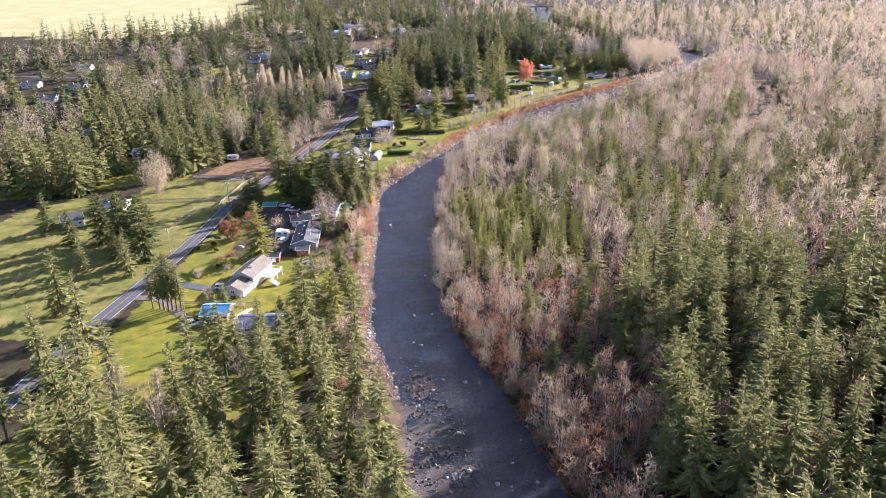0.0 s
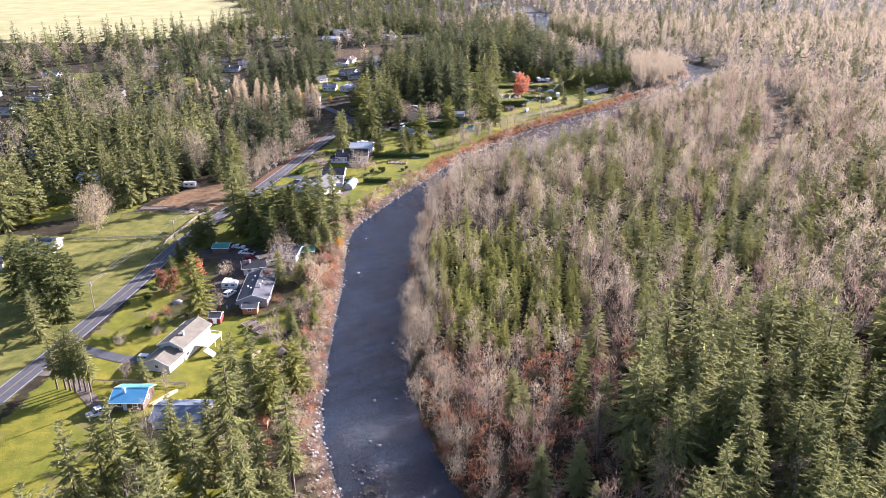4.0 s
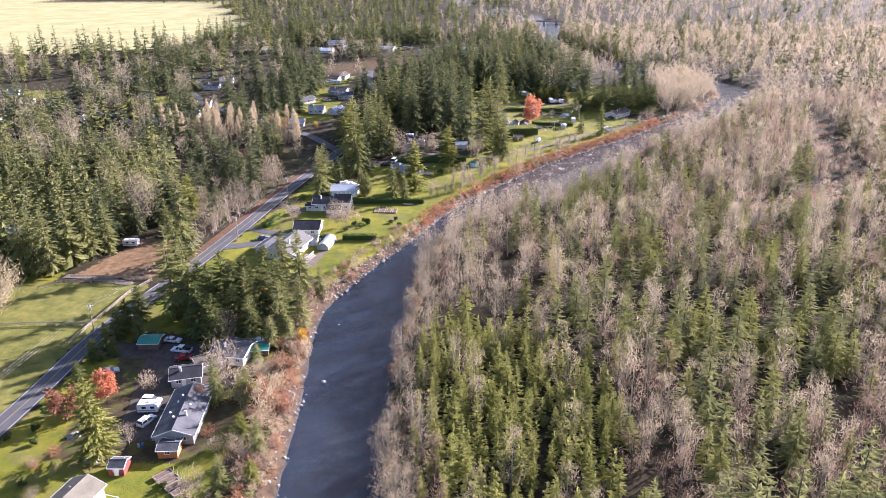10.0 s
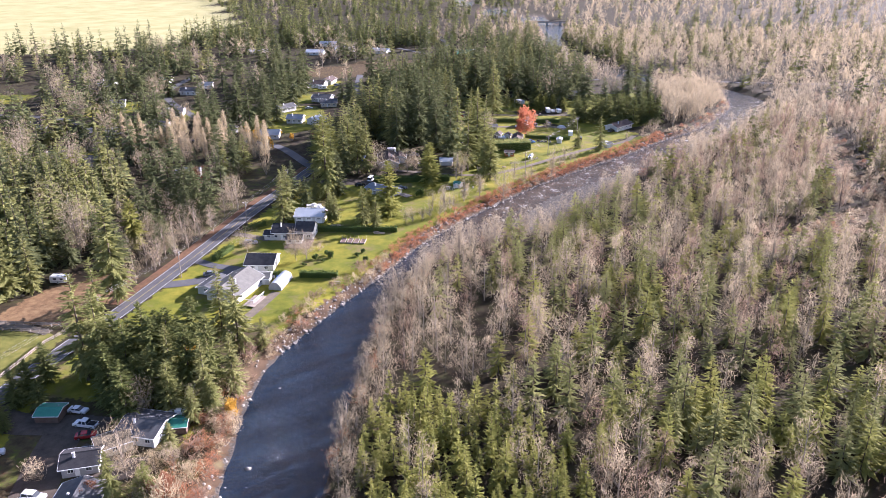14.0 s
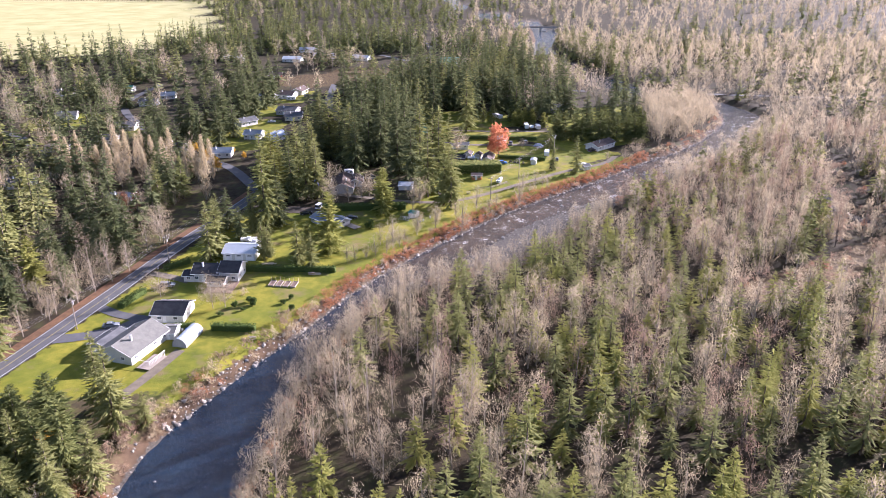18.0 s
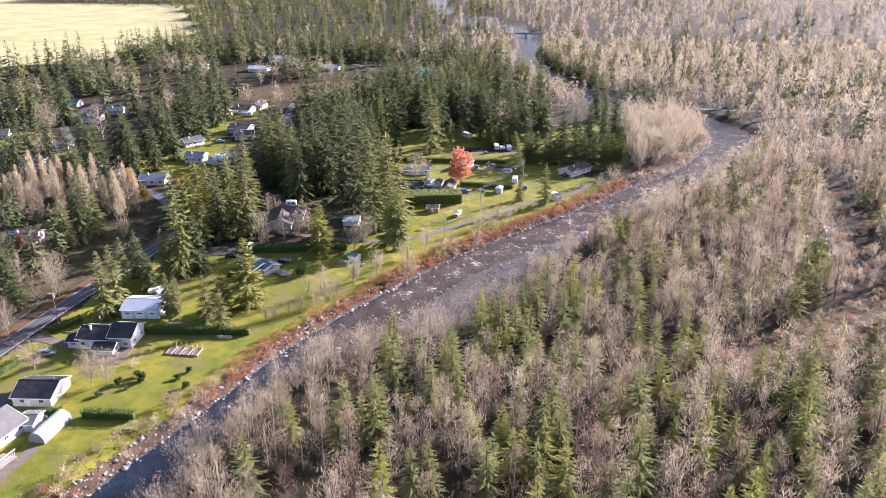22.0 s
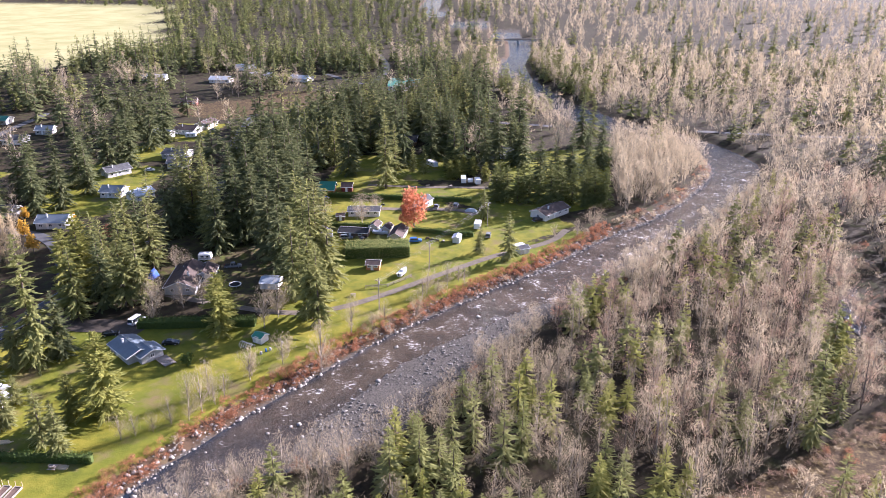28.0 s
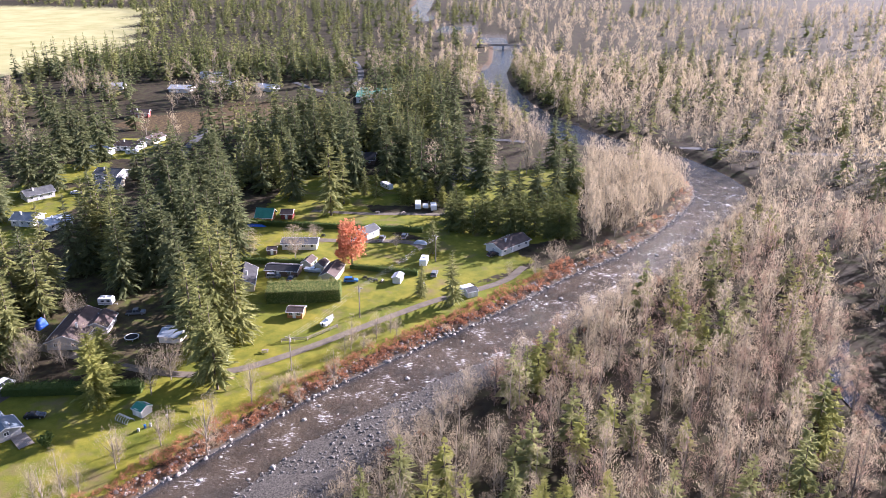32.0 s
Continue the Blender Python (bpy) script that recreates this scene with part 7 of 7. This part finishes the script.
q = scatter((-49, 73, 189, 665), 5.5, 57, lambda q: river_way(q)[0] < -1.5)
u = np.random.RandomState(58).uniform(0, 1, len(q))
q = q[u < np.where((q[:, 1] > 338) | (q[:, 1] < 160), 0.5, 0.06)]
for i, (x, y) in enumerate(q[:160]):
    s = 0.5 + 1.0 * ((i * 37) % 11) / 11
    v, f = STONES[i % 4]
    b = new("river_boulder", mesh_of("river_boulder", v * s, f, [M_ROCK], smooth_shade=True))
    b.location, b.rotation_euler = (x, y, -0.03), (0, 0, i * 1.3)
    tagged(b, "wet dark boulder breaking the rapids", "boulder", "boulders in the rapids")
plant("dead_fir_tree", (-64, 105.8, 22.1))

# ---------------------------------------------------------------- single trees of the yards and the banks

def plant_clear(name, *places):
    """As plant(), but clear of buildings, cars and the road."""
    q = np.array([p[:2] for p in places], float)
    ok = free(q, 5.0) & (off_line(q, smooth(ROAD)) > 4.0) & ~cover(q, STUBBLE)
    plant(name, *[p for p, k in zip(places, ok) if k])


plant_clear("fir_tree", (-49.9, 175.1, 16.4), (-55.5, 173.9, 4.9), (-43.4, 158.8, 15.1), (-73.5, 177.3, 7.5), (-53.2, 145.3, 18.4), (-44.9, 144, 18.4), (-45.4, 136.1, 20.2), (-58.1, 139.2, 18.4), (-38.6, 138.9, 16.6), (-62.1, 132.3, 22.1), (-43.4, 117.4, 27.6), (-32, 133.4, 22.1), (-17.2, 103.8, 23.9), (-12.5, 86.6, 20.2))
plant_clear("fir_tree", (-28.3, 94.9, 20.2), (-29.4, 88.1, 20.2), (-61.5, 109.1, 25.8), (-64.5, 126.6, 24.8), (-90.4, 113.5, 25.8), (-63, 83.8, 23.9), (-62.5, 71, 23.9), (-44, 171.6, 20.2), (-114.6, 204.7, 14.8), (-100.4, 145.7, 25.4), (-120.1, 170.4, 21.2), (-104.2, 131.4, 23.2), (-19.5, 80.5, 18.4), (-11.2, 80.4, 14.7))
plant_clear("fir_tree", (-51.4, 105.7, 23.9), (-44.3, 106.6, 22.1), (-64.4, 97.1, 23), (-39.3, 111.7, 20.2), (-25.2, 124.4, 18.4), (-54, 96.7, 22.1), (-81.3, 95.1, 23), (-43.3, 86.4, 22.1), (-36.6, 85.6, 20.2), (-53.1, 81.6, 22.1), (-43.8, 75.3, 20.2), (-30, 111.8, 20.2), (-23.4, 99.6, 20.2), (-18.7, 94.9, 18.4))
plant_clear("fir_tree", (-141.7, 309.1, 27.1), (-133.1, 309.2, 23.1), (-138, 309.1, 24.4), (-126.9, 323.2, 21.8), (-122.3, 328.5, 19.8), (-129.9, 317.4, 21.3), (-174.6, 286.4, 32.1), (-169.4, 290, 26.4), (-184, 286.3, 23), (-170.2, 301, 21.4), (-45.9, 269.7, 18.4), (-42.1, 277.7, 16.6), (-53.4, 266.9, 14.7), (-57.1, 276.8, 18.4))
plant_clear("fir_tree", (-53.5, 236.6, 12.2), (-80, 279.8, 29.6), (-74.9, 278.7, 26.1), (-46.1, 295.1, 22.7), (-53.2, 303.1, 21.5), (-40.6, 298.6, 9.7), (-59, 399.8, 21.5), (-40, 397.3, 11.6), (-27, 394.5, 10.3), (-59.6, 394, 21.7), (-64.5, 416.6, 17.1), (-53.6, 423.2, 17.7), (-42, 397.2, 13.7), (-43.7, 406.8, 8.2))
plant_clear("fir_tree", (-28, 391.2, 16.2), (-22.6, 388.7, 13.2), (-59.3, 422.8, 9.2), (-48.9, 425.4, 37.5), (-100.3, 447.7, 19.7), (13.5, 475.4, 38.1), (-9.6, 620.1, 24.3), (21, 584.9, 34.3), (23.3, 599.4, 26.3), (65.7, 512.7, 11.2), (75.7, 506.8, 18.5), (66.1, 548, 13.2), (30.1, 613.2, 12.5), (35.7, 609.8, 13.8))
plant_clear("fir_tree", (122.5, 677.6, 24.3), (90.5, 742.3, 21), (79.2, 678.7, 15.8), (-92.9, 323.7, 34), (-106.4, 343.3, 16), (-55.6, 472.5, 26.4), (-52, 486.7, 29.7), (-49.2, 500.4, 31.7), (-44.2, 486.8, 26.4), (-94.3, 458.5, 19.1), (-63.2, 457.3, 23.2), (-51.4, 450.8, 23.2), (-49.8, 466.9, 26.4), (-37.3, 462.5, 26.4))
plant_clear("fir_tree", (-41.4, 460.1, 25.4), (-49.2, 526.5, 32.8), (-45.4, 528.1, 33.8), (-40.1, 528.1, 35), (-31.2, 510.1, 31.7), (-48, 474.4, 28.5), (10.5, 478.9, 37), (9.5, 467.8, 31.7), (17, 457.4, 31.7), (20.1, 454.4, 25.4), (13.7, 481.7, 36), (17.6, 479.8, 33.8), (3.2, 497.9, 33.8))
plant_clear("slim_fir_tree", (-91.9, 174, 17.1), (-88.7, 172.6, 18.6), (-87.9, 173.5, 18.4), (-84.9, 172.8, 16), (-90.4, 173.4, 16.6), (-86.4, 173.1, 16.7), (-94, 174, 14.6), (-91, 309.7, 27.1), (-88.4, 313.7, 24.1))
plant_clear("light_cedar", (-38, 164.4, 18.3), (-72.1, 214.4, 20.1), (-19.6, 404.2, 22.5), (-8.3, 454.3, 16.1), (-6.5, 445.6, 19.4), (-106.7, 367, 18.4), (-101.2, 317.5, 14.7), (-96.7, 321.6, 13.8), (-57.8, 459, 25.8), (48.5, 602.3, 9.2), (52.7, 602.6, 9.2), (57.1, 600.8, 10.1), (61.3, 600.1, 9.2), (65.5, 600.4, 9.2))
plant_clear("light_cedar", (50.5, 610.9, 9.2), (59.2, 609.4, 9.2), (54.6, 609.1, 10.1))
plant_clear("red_maple", (-80.1, 235.7, 8.7), (39.3, 534.3, 16.7))
plant_clear("alder_tree", (-78.7, 178.7, 6.4), (-66.7, 173.6, 7), (-32, 157.4, 11.7), (-29.2, 181, 6.4), (-81.4, 120.9, 15.6), (-68.5, 112.4, 15.6), (-16.9, 85.3, 12.9), (-53.4, 128.1, 14.7), (-69.4, 230.2, 6.5), (-67.7, 219.6, 6.3), (2.2, 407.4, 12.4), (0.3, 404, 8.6), (-6.1, 398.7, 6), (-12.1, 395.3, 7.4))
plant_clear("alder_tree", (4.2, 410.8, 8.1), (-9.5, 397, 6.8), (-3.2, 402.1, 7.6), (4.7, 450.4, 14.4), (-3, 478.7, 13.4), (-23.8, 461.3, 10), (-28, 450, 13.9), (9.3, 422.3, 10.8), (1.3, 414.7, 10.8), (5.3, 414.4, 7.2), (-3.1, 412.2, 8.6), (15.6, 430.8, 10.1), (30.6, 449, 12.5), (25.7, 431.6, 15.6))
plant_clear("alder_tree", (41.4, 453.7, 6.7), (48.1, 462.2, 11.6), (49.7, 477.2, 11.2), (55.8, 484.1, 8.9), (59.3, 487.8, 7.3), (-87.7, 343.6, 11.5), (-88.3, 358.3, 11.5), (-91, 347.1, 11.5), (-86.7, 366.1, 11.5), (-85.1, 374.2, 11.5), (-83.4, 382.8, 11), (-82.7, 330.2, 11.5), (-82.8, 347.2, 11.5), (-85.1, 401, 11.5))
plant_clear("alder_tree", (-95.4, 350.6, 12.4), (-91.8, 358.2, 13.7), (-91.8, 374.2, 14.4), (-89.5, 380.7, 13.9), (-86.2, 387.6, 9.8), (-81.6, 407.2, 15.6), (-93.1, 337.1, 11), (-93.6, 324.7, 9.4), (-91.8, 366, 13.3), (-91.1, 350.9, 11.4), (-93, 330.8, 10.1), (-84.1, 370.3, 10.6), (95.5, 701.3, 15.6), (111.2, 702.5, 15.6))
plant_clear("alder_tree", (101.9, 652.3, 15.6), (58.9, 698.6, 15.6))
plant_clear("cedar_tree", (-122, 226.9, 17.2), (-116, 222.3, 20.2), (-124.5, 222.2, 20.2), (-114.3, 224.6, 15.6), (-121, 211.3, 9.4), (-144.8, 246.7, 13), (-145, 226.5, 12.5), (-75.3, 269.5, 15.6), (-68.9, 269.5, 16.6), (-78.7, 266.5, 12.9), (-62, 262.7, 16.6), (-58.7, 270.1, 15.6), (-69.7, 261.6, 13.8), (-85.3, 267.2, 7.4))
plant_clear("cedar_tree", (-88.5, 257.7, 5.5), (-66.9, 292.4, 13.8), (-72.6, 289, 12.9), (-60.6, 291.2, 12.9), (-74.5, 284.3, 12), (46.3, 614.7, 7.4), (51.3, 615.2, 8.3), (55, 615.6, 8.3), (59, 618.4, 7.4), (63.4, 620.4, 7.4), (-67.3, 276.2, 19.3), (-61.1, 278, 19.3), (-58.5, 281.1, 20.2), (-52.8, 277.3, 18.4))
plant_clear("cedar_tree", (-47.8, 278.5, 20.2), (-62, 269.8, 13.8), (-53.9, 269.1, 12.9), (-68.7, 269.5, 13.8), (17.2, 511.8, 4.6), (20.8, 512.5, 5), (24.8, 512.9, 4.6), (28.6, 513.8, 5.2), (32.5, 514.6, 4.8), (36.2, 515, 4.6), (70.7, 573.2, 15.6), (75.3, 570.9, 16.6), (79.9, 570.3, 15.6), (84.6, 570.7, 15.6))
plant_clear("cedar_tree", (89.3, 571.1, 16.6), (93.8, 569.7, 17.5), (98.5, 570, 16.6), (103.1, 570.3, 16.6), (107.6, 568.9, 16.6), (112.2, 569.2, 16.6), (116.2, 567.9, 17.5), (82.7, 581.4, 15.6), (97.4, 582.4, 17.5), (110.8, 583.4, 16.6), (72.2, 584.2, 14.7))
plant_clear("pasture_maple", (-133.8, 280.1, 20))
plant_clear("maple_tree", (-119.8, 353.7, 21.3), (-53.4, 242.8, 14.7), (-65.1, 364.7, 9.7), (-45.9, 357.6, 11.5), (-42.5, 358.8, 10.4), (-31.7, 460.1, 11.3), (-18.6, 463.5, 12), (18, 539.4, 13.2), (1.6, 539.4, 10.8), (20.8, 557.7, 6.5), (109.2, 541.7, 9.3), (83.5, 516.5, 9.7), (52.2, 552.2, 5.3))
plant_clear("maple_tree", (62.5, 616.3, 5), (-193.6, 425.6, 21.3), (-188.5, 519, 21.3), (-84.7, 410.8, 14.7), (-200.4, 615.3, 21.3), (-208.1, 436.7, 21.3), (-224.6, 527.1, 19), (-87.4, 195.4, 4.1), (-79.4, 201, 3.2), (-84.7, 211.1, 3.4), (-143.6, 380.2, 21.3), (-213.1, 480.7, 21.3), (-220.1, 549.6, 21.3), (-172.1, 449.9, 21.3))
plant_clear("maple_tree", (-175.1, 478.6, 13.9), (-65.7, 367.3, 8.5), (-35.3, 463.1, 10.3), (-15.9, 466.6, 10.9), (7, 457.2, 12.4), (-33.8, 487, 8.6))
plant_clear("straw_bush", (-72, 240.5, 6.2), (-40.9, 233.5, 9.5), (-38, 263, 6.1), (-48.4, 240.4, 6.4), (-36.6, 226.9, 5))
plant_clear("golden_tree", (-55.4, 282.4, 10), (-97.1, 531.7, 3.7), (-115.7, 530.2, 6), (-87.3, 520.6, 4.6), (-103.8, 510, 9.2), (-93.4, 498.4, 8.3))
plant_clear("round_bush", (-9.7, 428.2, 3.9), (-32.5, 424.6, 1.8), (-24.1, 365.7, 1.5), (-34.4, 360, 1.5), (-25.5, 362.3, 1.4), (-42, 353.3, 1.3), (-36.4, 356.8, 1.2), (-62.5, 200.1, 1.4), (-54.8, 205.8, 1.5), (-96.1, 220.3, 1.4), (-83.8, 205.2, 1.3))
plant_clear("spruce_tree", (-125.8, 333.9, 24.2), (-115.7, 330.1, 19.9), (-167.1, 407.7, 26.5), (-164.1, 414.2, 26.5), (-156.7, 412.2, 24.2), (-143.8, 382.2, 22.1), (-151.8, 376.8, 22.1), (-129.6, 369.4, 19.9), (-113.8, 363.1, 24.2), (-110.7, 381.8, 21), (-105.2, 377.6, 19.9), (-94.5, 364.3, 15.5), (-111.9, 312.8, 22.1), (-104.6, 311.6, 19.9))
plant_clear("spruce_tree", (-127.9, 346.7, 22.1), (-121.1, 349.5, 17.6), (-115.4, 358, 17.6), (-104.5, 350.4, 17.6), (-117, 411.8, 22.1), (-112, 414.2, 24.2), (-106, 415, 23.2), (-95.7, 400.8, 22.1), (-88.9, 395.6, 22.1), (-101.7, 395.9, 19.9), (-108.3, 393.4, 18.7), (-96.4, 391.6, 17.6), (-149.7, 557.7, 28.7), (-136.4, 543.2, 26.5))
plant_clear("spruce_tree", (-133.7, 557.3, 27.6), (-128.8, 561.3, 28.7), (-124, 570, 28.7), (-120.7, 584.9, 28.7), (-115.3, 599.5, 31), (-112.1, 640.8, 31), (-159.5, 518.3, 26.5), (-206.3, 560.2, 26.5), (-225.4, 661.5, 31), (-220.7, 635.9, 28.7), (-201.9, 636.6, 28.7), (-135.6, 519.3, 29.8), (-146.2, 553.2, 27.6), (-127.2, 554.6, 28.7))
plant_clear("spruce_tree", (-116.3, 575.3, 28.7), (-112, 592.3, 29.8), (-126.4, 506.4, 24.2), (-115.2, 537.7, 24.2), (-109.1, 546.5, 24.2), (-124.9, 537, 24.2), (-107.3, 565.3, 26.5), (-134.6, 536.3, 24.2), (-47.8, 596.7, 35.3), (-34.5, 561.2, 31), (-36.6, 591.5, 35.3), (-32.5, 598.2, 36.5), (-27.2, 593.8, 36.5), (-21, 577.9, 35.3))
plant_clear("spruce_tree", (-15, 553, 33.1), (-9.4, 543.8, 35.3), (-0.2, 511.2, 35.3), (-17.6, 515.6, 31), (-7.7, 501, 29.8), (-15.1, 491.2, 28.7), (0.3, 485.9, 28.7), (-19.5, 543.5, 33.1), (-35, 542.7, 31), (-28.2, 505.6, 26.5), (0.6, 604.1, 31), (0, 686.8, 33.1), (7.7, 670.9, 33.1), (13.7, 653.3, 31))
plant_clear("spruce_tree", (-12.9, 661.5, 33.1), (-2.6, 659.6, 31), (-20.2, 677.1, 33.1), (-63.2, 424.4, 16.6), (-55.2, 414, 13.2), (-45, 429.7, 19.9), (-98.6, 454.8, 24.2), (-60.7, 492.4, 28.7), (-57.7, 499.1, 31), (-50.2, 491.4, 27.6), (-56.2, 488.1, 24.2), (-54.6, 511, 29.8), (-58.1, 478.8, 22.1), (-65.9, 484.9, 22.1))
plant_clear("spruce_tree", (-54.2, 531.3, 31), (-50.4, 533.7, 32), (-44.3, 536.4, 33.1), (-35.4, 526.4, 29.8), (-51.3, 518.1, 28.7), (-47.2, 520.8, 26.5), (-35.2, 517.4, 26.5), (-23.3, 515.2, 29.8), (-48.9, 586.9, 35.3), (-40.6, 583.5, 36.5), (-16.4, 564.6, 36.5), (-8.8, 550.3, 35.3), (-1.9, 537.4, 34.2), (-34.5, 575.6, 34.2))
plant_clear("spruce_tree", (-21.8, 558.8, 34.2), (-17.9, 533.7, 33.1), (-10.5, 525.3, 33.1), (-29.2, 655.2, 33.1), (-27.4, 683.5, 36.5), (-14.1, 685, 36.5), (-7.4, 679.1, 35.3), (-22.4, 645.1, 31), (-10.3, 651.8, 32), (-2, 637.7, 31), (-13.9, 641.3, 32), (8.9, 647.2, 37.6), (18.6, 638, 37.6), (24.5, 620, 35.3))
plant_clear("spruce_tree", (29.5, 696, 35.3), (40.7, 645.3, 29.8), (45.7, 645.8, 29.8), (37.2, 631.1, 28.7), (50, 770.3, 33.1), (56.2, 754.5, 33.1), (62, 739.8, 33.1), (28, 672.8, 33.1), (-115.6, 614.1, 28.7), (-107.4, 606.4, 28.7), (-180.5, 726, 33.1), (-150.8, 686.3, 33.1), (-141.4, 682.2, 33.1), (-137.1, 688, 33.1))
plant_clear("spruce_tree", (-127.8, 682.3, 31), (-117.7, 676.1, 31), (-111, 676.9, 31), (-129.2, 664.3, 28.7), (-111.1, 655.3, 28.7), (-130.1, 653.1, 28.7), (-47.6, 459.8, 24.2), (-20, 698.3, 31), (-13.9, 702.9, 32), (-2.3, 693.5, 32), (2.3, 697.8, 33.1), (13.5, 657.3, 32), (21.6, 621.4, 29.8), (27.8, 746.7, 31))
plant_clear("spruce_tree", (33.4, 745.7, 33.1), (42.2, 670.8, 29.8), (47.4, 659.5, 28.7), (41.7, 648.1, 27.6), (50.2, 734.9, 33.1), (55.8, 712.6, 33.1), (61.3, 663.4, 29.8), (69.1, 661.1, 28.7), (70.9, 640, 26.5), (82.3, 686.3, 31), (76.9, 661.6, 28.7), (83, 626.6, 26.5), (115.5, 664.5, 28.7), (121.3, 626.7, 26.5))
plant_clear("spruce_tree", (114.2, 615.4, 26.5), (105.1, 604.9, 24.2), (79, 628.9, 24.2), (50, 624.1, 26.5), (64.5, 621, 24.2), (97.4, 603.5, 19.9), (90.9, 608.9, 19.9))
plant_clear("poplar_tree", (-159.3, 487.3, 19.1), (-153.9, 487.5, 16.6), (-147, 479.9, 13.9), (-140.9, 488.1, 19.1), (-136.9, 492.4, 19.4), (-129.3, 492.7, 19.5), (-123.6, 489, 10.4), (-116.2, 493.3, 18.2), (-109.5, 489.6, 12.5), (-95.4, 486.2, 21.3), (-91.1, 486.5, 19.2), (-100.9, 490, 17.6), (-165.4, 491, 15.5), (-142.4, 482.2, 16.6))
plant_clear("poplar_tree", (-138, 482.5, 17.6), (-132.2, 480.3, 14.4), (-127.3, 478.1, 11.1), (-145.8, 482, 13.5), (-121, 481, 16.4), (-102, 482.3, 17.2), (-96.8, 482.8, 14.3))
plant_clear("rust_tree", (-107.9, 436.8, 11), (-67.2, 499.4, 12.9))
plant_clear("cedar_tree", (-111, 210.7, 24), (-132.8, 226.9, 19), (-122, 219, 22), (-128, 233, 18), (-160.3, 238.7, 15.5))
plant_clear("fir_tree", (-111.8, 198.2, 15.5), (-129.4, 202.7, 12), (-84.4, 297.3, 26), (-88, 303, 22), (-119.1, 311.2, 22), (-167.8, 278.9, 27), (-42.7, 205.6, 9))
plant_clear("light_cedar", (-34.7, 174.5, 15), (-57.1, 466, 28), (-27, 402, 12))
plant_clear("rust_tree", (-86.2, 227.7, 10), (-44, 237.5, 7), (-58, 236, 5))
plant_clear("maple_tree", (-126, 366, 21), (-201.7, 459.6, 22), (-218.8, 547.5, 24), (-59.6, 264.5, 11))
plant_clear("poplar_tree", (-164, 488, 22), (-159, 495, 20), (-145, 503, 21), (-139, 503, 19), (-130, 500, 20), (-125, 501, 17), (-120, 508, 19), (-84.1, 457.5, 23))
# shrubs of the yards and along the road
plant_clear("cedar_tree", (-92.5, 255, 7), (-92, 261.6, 8), (-91.5, 267.6, 9), (-91, 272.3, 10), (-90, 278.8, 11), (-91.8, 245, 6), (-60, 281, 19), (-66, 284, 20), (-72, 281, 18), (-54, 286, 21), (-78, 284, 17))
plant_clear("round_bush", (-92, 235.8, 2.2), (-91.5, 224.3, 1.8), (-92, 230, 2.4), (-89, 219, 1.6), (-34.6, 360.8, 2.4), (-39.7, 358.7, 2.2), (-22.1, 358.2, 1.8), (-36, 362.5, 2.0), (-17.5, 387.4, 2.0))
plant_clear("straw_bush", (-72.4, 242, 5.5), (-70.5, 240, 4.5), (-46.9, 248.6, 5), (-47.5, 237.3, 6), (-39.5, 367.8, 2.5), (-75.3, 215.7, 2.5), (-79.2, 210.2, 2.5), (-40, 228, 4.5), (-36.5, 216, 4))
plant_clear("russet_bush", (-40, 263.2, 4), (-42.5, 240.1, 4.5), (-38.5, 246, 4), (-82.5, 215.4, 2.6), (-84.9, 211.1, 2.4), (-51.6, 224.5, 2.6), (-58, 223.1, 2.8), (-37.6, 234.9, 4.2), (-35.5, 222, 3.6), (-63.8, 231.5, 3))
plant_clear("alder_tree", (-66.6, 224, 7), (-64, 233.5, 7.5), (-44.9, 490.8, 11), (-37.8, 489.4, 9))
plant_clear("golden_tree", (-39.5, 268, 6))
plant_clear("light_cedar", (-42.8, 222.4, 6.5), (-37, 208, 6))
qs = scatter((-50, 148, -33, 306), 3.6, 121, lambda q: cover(q, YARDS[1:2]) & (river_way(q)[0] > 3) & free(q, 5.0))
us = np.random.RandomState(122).uniform(0, 1, len(qs))
woods("yard_brush", "brown and russet brush behind the yards", [(MID_BUSH, M_BARK, M_BROWNTWIG, 4, with_height(qs[us < 0.4], 1.2, 4.0, 123)), (MID_BUSH, M_BARK, M_REDTWIG, 4, with_height(qs[(us >= 0.4) & (us < 0.5)], 1.2, 3.0, 124)), (MID_BUSH, M_BARK, M_STRAW, 4, with_height(qs[(us >= 0.62) & (us < 0.85)], 1.5, 4.2, 125))], "bushes")
qf = scatter((40, 730, 135, 1010), 8.5, 131, lambda q: (lambda w: (w[0] > 4) & (w[0] < 26))(river_way(q)))
uf = np.random.RandomState(132).uniform(0, 1, len(qf))
woods("far_bank_trees", "firs and leafless trees along the far reach of the river", [(MID_FIR, M_BARK, M_FIR, 24, with_height(qf[uf < 0.35], 14, 24, 133)), (MID_ALDER, M_PALEBARK, M_TWIG, 17, with_height(qf[uf >= 0.35], 11, 17, 134))])
